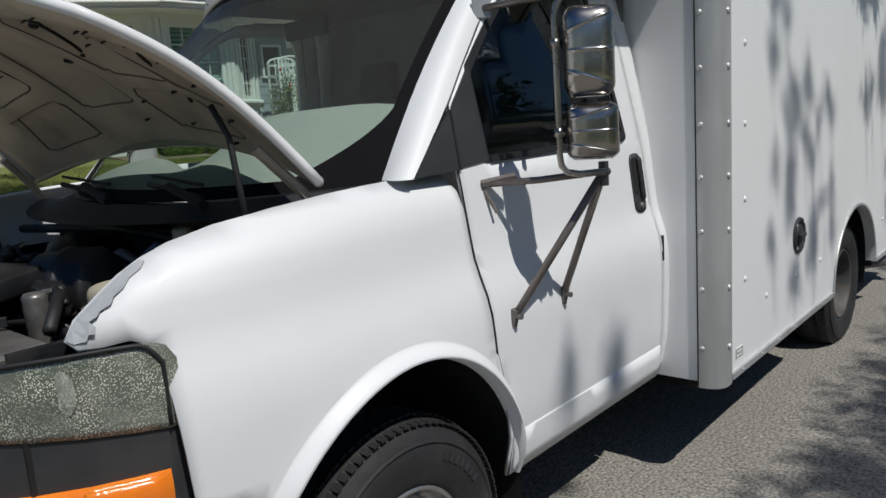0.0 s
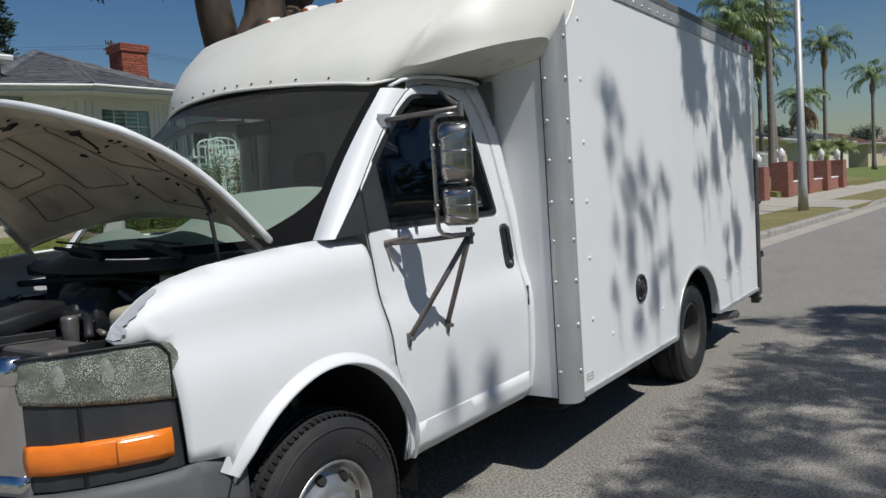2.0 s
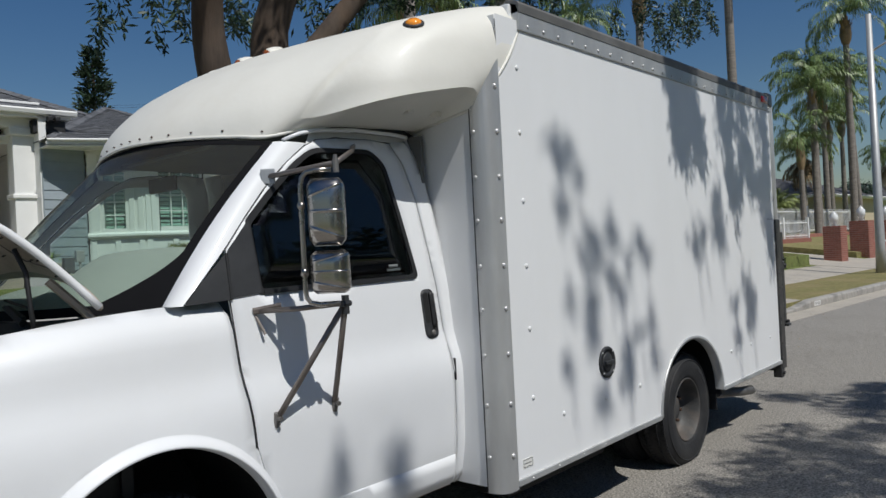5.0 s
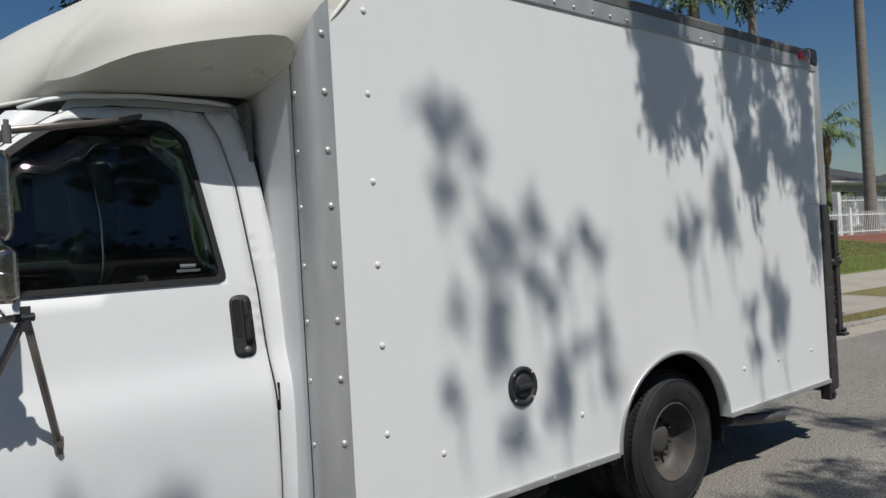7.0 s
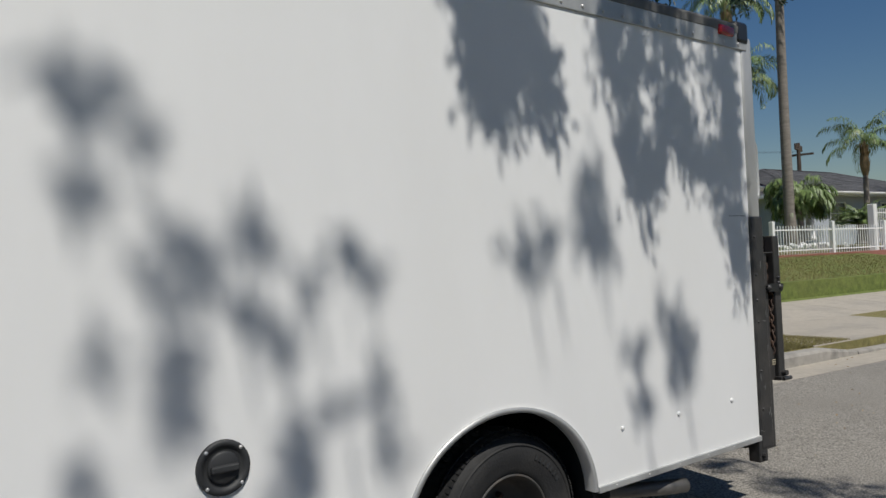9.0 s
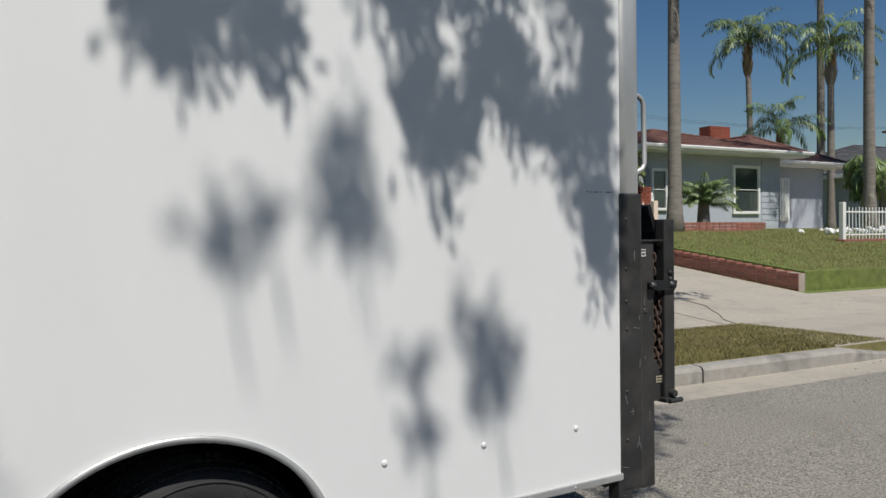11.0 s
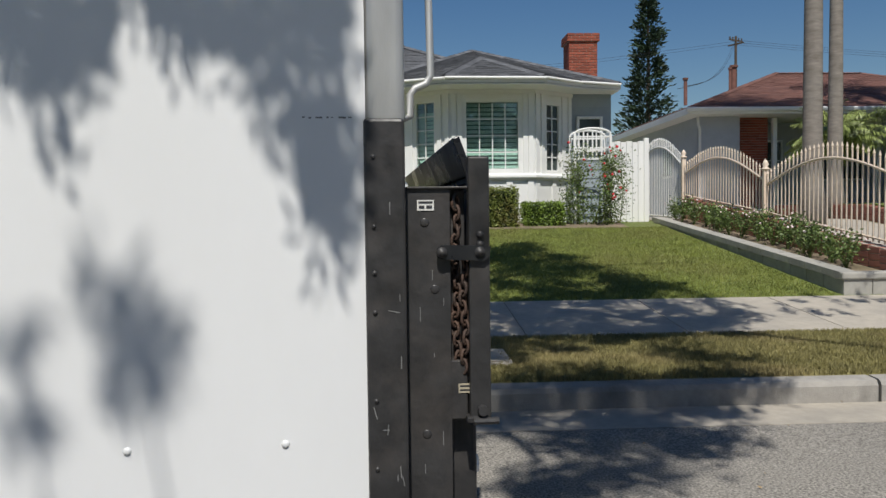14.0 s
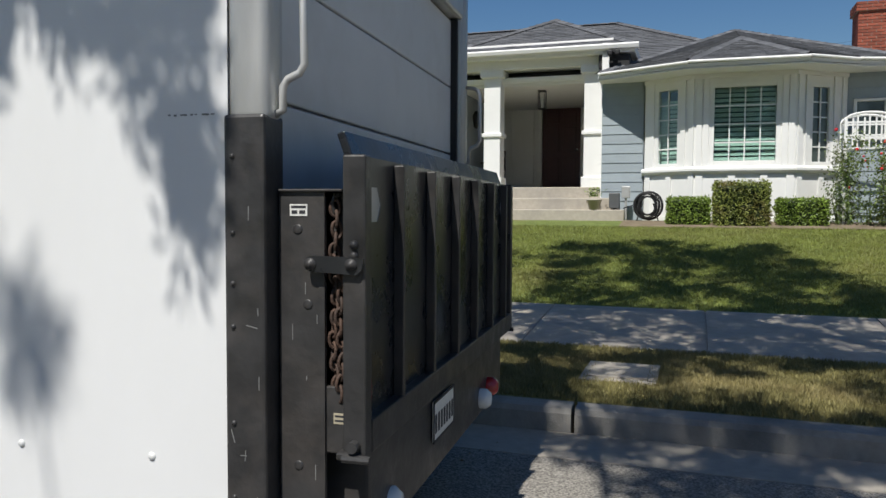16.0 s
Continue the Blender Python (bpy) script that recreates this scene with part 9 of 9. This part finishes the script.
# outer sprays high over the road: far from the truck's side, so their shade is soft
HIGH = [(0.32, 2.11, 0.068), (0.44, 2.09, 0.059), (0.38, 1.99, 0.042), (0.53, 1.96, 0.047), (0.36, 1.78, 0.054), (0.67, 1.57, 0.108), (0.58, 1.54, 0.068), (0.87, 1.66, 0.088), (1.07, 1.48, 0.039), (1.18, 1.59, 0.051), (1.29, 1.51, 0.052), (0.95, 1.32, 0.066), (0.81, 1.4, 0.046), (0.62, 1.27, 0.075), (0.61, 1.1, 0.084), (0.39, 1.28, 0.048), (0.35, 0.95, 0.047), (1.17, 1.05, 0.051), (1.32, 1.1, 0.068), (1.35, 0.87, 0.06), (0.99, 0.95, 0.085), (0.97, 0.81, 0.088), (0.68, 0.72, 0.09), (-0.74, 1.02, 0.09), (-1.07, 1.06, 0.07), (-0.70, 0.90, 0.07)]
for x, z, r in HIGH:
    L = rg.uniform(9.0, 10.6)
    c = Vector((x - 0.01, 0, z - 0.02)) + TO_SUN * L - O
    spray(canopy, c, r * 1.1, int(5200 * r * r) + 14, rg)
    leaf_quad(canopy, c - Vector((0, 0, r * 0.6)), 0.4, 0.016, rg, Vector((0.16, 0.0, -1)))
LOWER = [(2.1, 1.51, 0.11), (2.24, 1.59, 0.054), (2.53, 1.83, 0.098), (2.56, 1.56, 0.13), (2.5, 1.67, 0.103), (2.77, 1.05, 0.063), (2.81, 0.78, 0.08), (3.11, 1.07, 0.118), (3.13, 0.9, 0.106), (3.02, 1.19, 0.061)]
for x, z, r in LOWER:
    c = Vector((x - 0.045, 0, z + 0.03)) + TO_SUN * rg.uniform(8.0, 9.2) - O
    spray(canopy, c, r * 1.15, int(5200 * r * r) + 14, rg)
    leaf_quad(canopy, c - Vector((0, 0, r * 0.6)), 0.55, 0.018, rg, Vector((0.16, 0.0, -1)))
# hanging tassels over the box's rear half
for i in range(200):
    cx, cw = rg.choice(((1.78, 0.03), (1.92, 0.06), (1.95, 0.05), (2.10, 0.05), (2.22, 0.04), (2.70, 0.08), (2.76, 0.08), (2.88, 0.05), (3.05, 0.06), (3.24, 0.06), (3.43, 0.07), (3.55, 0.05), (3.62, 0.02), (3.62, 0.02)))
    x = min(3.70, max(1.52, cx + rg.gauss(0, cw)))
    floor_z = lerp_lin(x, [(1.50, 2.6), (1.57, 2.48), (1.68, 2.37), (1.75, 2.48), (1.80, 2.16), (1.90, 1.99), (2.05, 2.14), (2.14, 2.03), (2.27, 2.14), (2.35, 2.5), (2.48, 2.18), (2.63, 2.38), (2.70, 2.31), (2.73, 1.93), (2.81, 1.68), (2.94, 1.74), (3.07, 2.10), (3.14, 1.88), (3.40, 1.82), (3.54, 1.60), (3.63, 1.26), (3.69, 2.3)])
    ln = rg.uniform(0.22, 0.48)
    z = rg.uniform(floor_z + ln * 0.8, 2.95)
    if 2.29 < x < 2.46:
        continue
    if rg.random() < 0.28:
        z = floor_z + ln
    c = Vector((x, 0, z)) + TO_SUN * rg.uniform(3.6, 4.6) - O
    if i % 2:
        spray(canopy, c - Vector((0, 0, ln * 0.6)), rg.uniform(0.05, 0.1), 30, rg, ll=0.07, lw=0.03)
    else:
        tassel(canopy, c, ln, rg, n=int(44 * ln / 0.35), ll=0.075, lw=0.026)
# the rest of the crown, kept clear of the light on the truck's side
quota = {"road": 320, "rear": 56, "near": 140, "far": 250, "rest": 60, "over": 110}
while sum(quota.values()):
    c = Vector((rg.uniform(-4.5, 9.0), rg.uniform(-8.5, 9.0), rg.uniform(5.6, 9.4)))
    k = c.z / TO_SUN.z
    gx, gy = c.x - TO_SUN.x * k, c.y - TO_SUN.y * k
    kw = (c.y - 0.1) / TO_SUN.y
    wx, wz = c.x - TO_SUN.x * kw, c.z - TO_SUN.z * kw
    if kw > 0 and -3.4 < wx < 4.4 and 0.0 < wz < 3.6:
        continue
    kc = (c.z - 2.5) / TO_SUN.z
    if -3.0 < c.x - TO_SUN.x * kc < 0.3 and -0.3 < c.y - TO_SUN.y * kc < 2.6:
        continue
    edge_x = lerp_lin(gy, [(-0.2, 4.8), (1.2, 4.9), (1.6, 5.7), (2.3, 6.7), (4.1, 7.4), (6.3, 8.2), (7.2, 8.3), (9.5, 7.5), (12, 7.2)])
    if -1.5 < gx < 5.4 and -4.2 < gy < -0.2:
        where = "road"
    elif 4.0 < gx < edge_x - 0.3 and -0.2 <= gy < 3.3:
        where = "rear"
    elif 3.6 < gx < edge_x and 3.3 <= gy < 6.6:
        where = "near"
    elif 3.6 < gx < edge_x and 6.6 <= gy < 12.4:
        where = "far"
    elif c.x < 1.6 and 4.0 < c.y and c.z > 6.4:
        where = "over"
    elif gx < 3.6 and gy > 2.6:
        where = "rest"
    else:
        continue
    if 3.5 < gy < 4.9 and gx > 4.6 and rg.random() < 0.82:
        continue
    if not quota[where] or c.z < 6.2 and (c.y < 0.5 or c.x < 1.0):
        continue
    quota[where] -= 1
    r = rg.uniform(0.2, 0.46) * (1.5 if where == "over" else 0.72 if where == "road" else 1.0)
    clump(canopy, c - O, r, int(200 * r / 0.4), rg, ll=0.11, lw=0.045, stretch=0.7)
# low hanging sprays seen over the box roof and beside the trunk
for x, y, z in HANG:
    for j in range(7):
        tassel(canopy, Vector((x, y, z)) + Vector((rg.gauss(0, 0.35), rg.gauss(0, 0.3), rg.gauss(0, 0.12))) - O, rg.uniform(0.3, 0.6), rg, n=60, ll=0.10, lw=0.03)
part("crown", canopy, M_leaf, tree, "thin drooping foliage", kind="stuff")

# --- street lamp
lampost = thing("street_lamp", STREET @ pose(19.2, 1.36, 0.15), "tall grey street lamp with a curved arm", "street lamp")
part("pole", tube([(0, 0, 0), (0, 0, 0.9), (0, 0, 8.2)], 0.12, 14, radii=[0.17, 0.14, 0.085]), M_galv, lampost, "", True)
part("arm", tube([(0, 0, 7.0), (0.3, -0.55, 7.35), (0.7, -1.2, 7.6), (1.2, -1.9, 7.68)], 0.035, 8), M_galv, lampost, "", True)
part("lamp_head", moved(lathe([(0, -0.38), (0.07, -0.3), (0.12, -0.05), (0.10, 0.25), (0.04, 0.36), (0, 0.38)], "x", 14), pose(1.45, -2.25, 7.68, 0, 0, -57)), M_galv, lampost, "flat grey lamp head", True)

# --- utility poles
def utility_pole(h, m):
    ob = thing("utility_pole", m, "dark wooden utility pole with cross-arms", "utility pole")
    part("pole", tube([(0, 0, 0), (0, 0, h)], 0.16, 10, radii=[0.24, 0.13]), M_wood, ob)
    part("cross_arm", box(-1.1, 1.1, -0.06, 0.06, h - 0.55, h - 0.40), M_wood, ob)
    part("cross_arm", box(-0.06, 0.06, -1.0, 1.0, h - 0.95, h - 0.80), M_wood, ob)
    for x in (-1.0, -0.5, 0.5, 1.0):
        part("insulator", lathe([(0, 0.30), (0.08, 0.24), (0.07, 0.10), (0.09, 0.05), (0.04, 0.0)], "z", 8), M_wood, ob).matrix_basis = pose(x, 0, h - 0.40)
    return ob


utility_pole(21.0, pose(45.8, 77.2, 0, 0, 0, 25))
utility_pole(10.6, S(48, 26, -1.5, 20))
wires = thing("overhead_wire", pose(0, 0, 0), "thin black overhead wires from the poles", "wire")
A0 = Vector((45.8, 77.2, 20.3))
for B0, sag, ks in ((PLOT @ Vector((9.2, 21.0, 5.9)), 1.2, (0.0, 0.5)), (Vector((120, 60, 17)), 2.0, (-0.9, 0.0, 0.9)), (Vector((-20, 95, 20)), 2.0, (-0.9, 0.9))):
    for k in ks:
        pts = [A0.lerp(B0, i / 14) + Vector((0, k, -sag * math.sin(math.pi * i / 14))) for i in range(15)]
        part("wire", tube(pts, 0.014, 4), M_seal, wires)
# --- flagpole, with its cloth hanging
fpole = thing("flagpole", S(20.6, 10.0, 1.5), "thin white flagpole with a furled striped flag", "flagpole")
part("pole", tube([(0, 0, 0), (0, 0, 3.9)], 0.03, 8), M_galv, fpole)
part("finial", lathe([(0, 0.06), (0.05, 0), (0, -0.06)], "z", 8), M_galv, fpole).matrix_basis = pose(0, 0, 3.95)
M_flagred = shader("faded_red_cloth", (0.35, 0.05, 0.05), 0.8, var=0.1)
for i in range(5):
    part("stripe", tube([(0.05 + 0.05 * i, 0.02 * (i % 2), 3.55 - 0.12 * i), (0.06 + 0.045 * i, 0.03 * (i % 2), 2.6 - 0.05 * i)], 0.035, 6), (M_flagred, M_housewhite)[i % 2], fpole)
# --- white garden figures as plain forms
for s, d, z in ((21.0, 9.4, 1.7), (26.5, 9.3, 1.6), (12.6, 11.3, 1.7)):
    st = part("garden_statue", lathe([(0, 1.0), (0.07, 0.97), (0.09, 0.88), (0.05, 0.8), (0.14, 0.72), (0.13, 0.5), (0.17, 0.3), (0.15, 0.14), (0.2, 0.1), (0.2, 0.0), (0, 0)], "z", 12), M_housewhite, None, "plain white garden statue", True)
    st.matrix_basis = S(s, d, z)
    tagged(st, category="statue")
# --- stones round the palm feet
rg = rngof(33)
for s0, d0 in ((17.4, 8.7), (19.9, 8.9)):
    stn = bmesh.new()
    for i in range(26):
        bmesh.ops.create_icosphere(stn, subdivisions=1, radius=rg.uniform(0.08, 0.2), matrix=Matrix.LocRotScale((s0 + rg.gauss(0, 0.7), d0 + rg.gauss(-0.2, 0.35), ground_z(d0) + 0.36), Euler((rg.random(), rg.random(), rg.random())), (1, 0.8, 0.6)))
    stones = part("border_stones", stn, M_housewhite, None, "white and grey stones round a palm", kind="stuff")
    stones.matrix_basis = PLOT
    tagged(stones, category="stones")
# --- meter cover in the parkway
mc = thing("meter_cover", STREET @ pose(-0.15, 1.12, verge_z(1.12)), "square concrete meter box cover in the parkway", "meter cover")
part("frame", box(-0.28, 0.28, -0.34, 0.34, -0.05, 0.03, 0.01), M_concrete, mc)
part("lid", box(-0.21, 0.21, -0.27, 0.27, 0.025, 0.042, 0.006), M_concrete, mc)


# --- grass blades
def grass(name, s0, s1, d0, d1, n, mat, h, seed, lift=0.0, height=ground_z, frame_of=PLOT):
    rg = rngof(seed)
    vs, fs = [], []
    for i in range(n):
        s, d = rg.uniform(s0, s1), rg.uniform(d0, d1)
        z = height(d) + lift
        a = rg.uniform(0, 6.28)
        L = h * rg.uniform(0.5, 1.3)
        w = 0.004 + 0.0035 * rg.random()
        dx, dy = math.cos(a) * w, math.sin(a) * w
        lx, ly = rg.gauss(0, 0.35) * L, rg.gauss(0, 0.35) * L
        k = len(vs)
        vs += [(s - dx, d - dy, z - 0.005), (s + dx, d + dy, z - 0.005), (s + lx, d + ly, z + L)]
        fs.append((k, k + 1, k + 2))
    me = bpy.data.meshes.new(name)
    me.from_pydata(vs, [], fs)
    me.materials.append(mat)
    ob = new(name, me)
    ob.matrix_basis = frame_of
    return tagged(ob, "short blades of mown grass", "grass", kind="stuff")


grass("grass", -2.6, 5.9, 0.17, 2.34, 150000, M_dryblade, 0.038, 1, height=verge_z, frame_of=STREET)
grass("grass", -4.0, 4.3, 3.17, 9.0, 170000, M_blade, 0.032, 2)
grass("grass", 8.9, 19.0, 3.4, 9.5, 40000, M_dryblade, 0.04, 3, 0.34)
# --- fallen bits on the road
rg = rngof(55)
bits = bmesh.new()
for i in range(240):
    leaf_quad(bits, Vector((rg.uniform(-3, 7.5), rg.uniform(-8.0, -0.05), ground_z(-2) + 0.006 - 0.0)), 0.03, 0.012, rg, Vector((rg.gauss(0, 1), rg.gauss(0, 1), 0.05)))
bt = part("fallen_leaves", bits, M_palmdry, None, "dry leaf bits on the street", kind="stuff")
bt.matrix_basis = STREET
tagged(bt, category="leaves")

# crack in the driveway
ck = tube([(5.85, 3.26, ground_z(3.26) + 0.014), (5.87, 2.98, ground_z(2.98) + 0.014), (5.83, 2.71, ground_z(2.71) + 0.014), (5.62, 2.42, ground_z(2.42) + 0.014), (5.47, 2.14, ground_z(2.14) + 0.014), (5.20, 1.80, ground_z(1.8) + 0.014), (5.11, 1.51, ground_z(1.51) + 0.014)], 0.006, 5)
crk = part("driveway_crack", ck, M_under, None, "dark crack across the concrete driveway", kind="structure")
crk.matrix_basis = PLOT
tagged(crk, category="crack")

# painted number panel on the kerb, its characters as plain bars
kn = thing("kerb_number", STREET, "white painted panel with dark bars on the kerb", "kerb number")
part("panel", box(8.95, 9.30, -0.004, 0.002, 0.035, 0.118), M_housewhite, kn)
for i in range(4):
    part("bar", box(9.0 + i * 0.07, 9.035 + i * 0.07, -0.006, -0.004, 0.05, 0.104), M_print, kn)
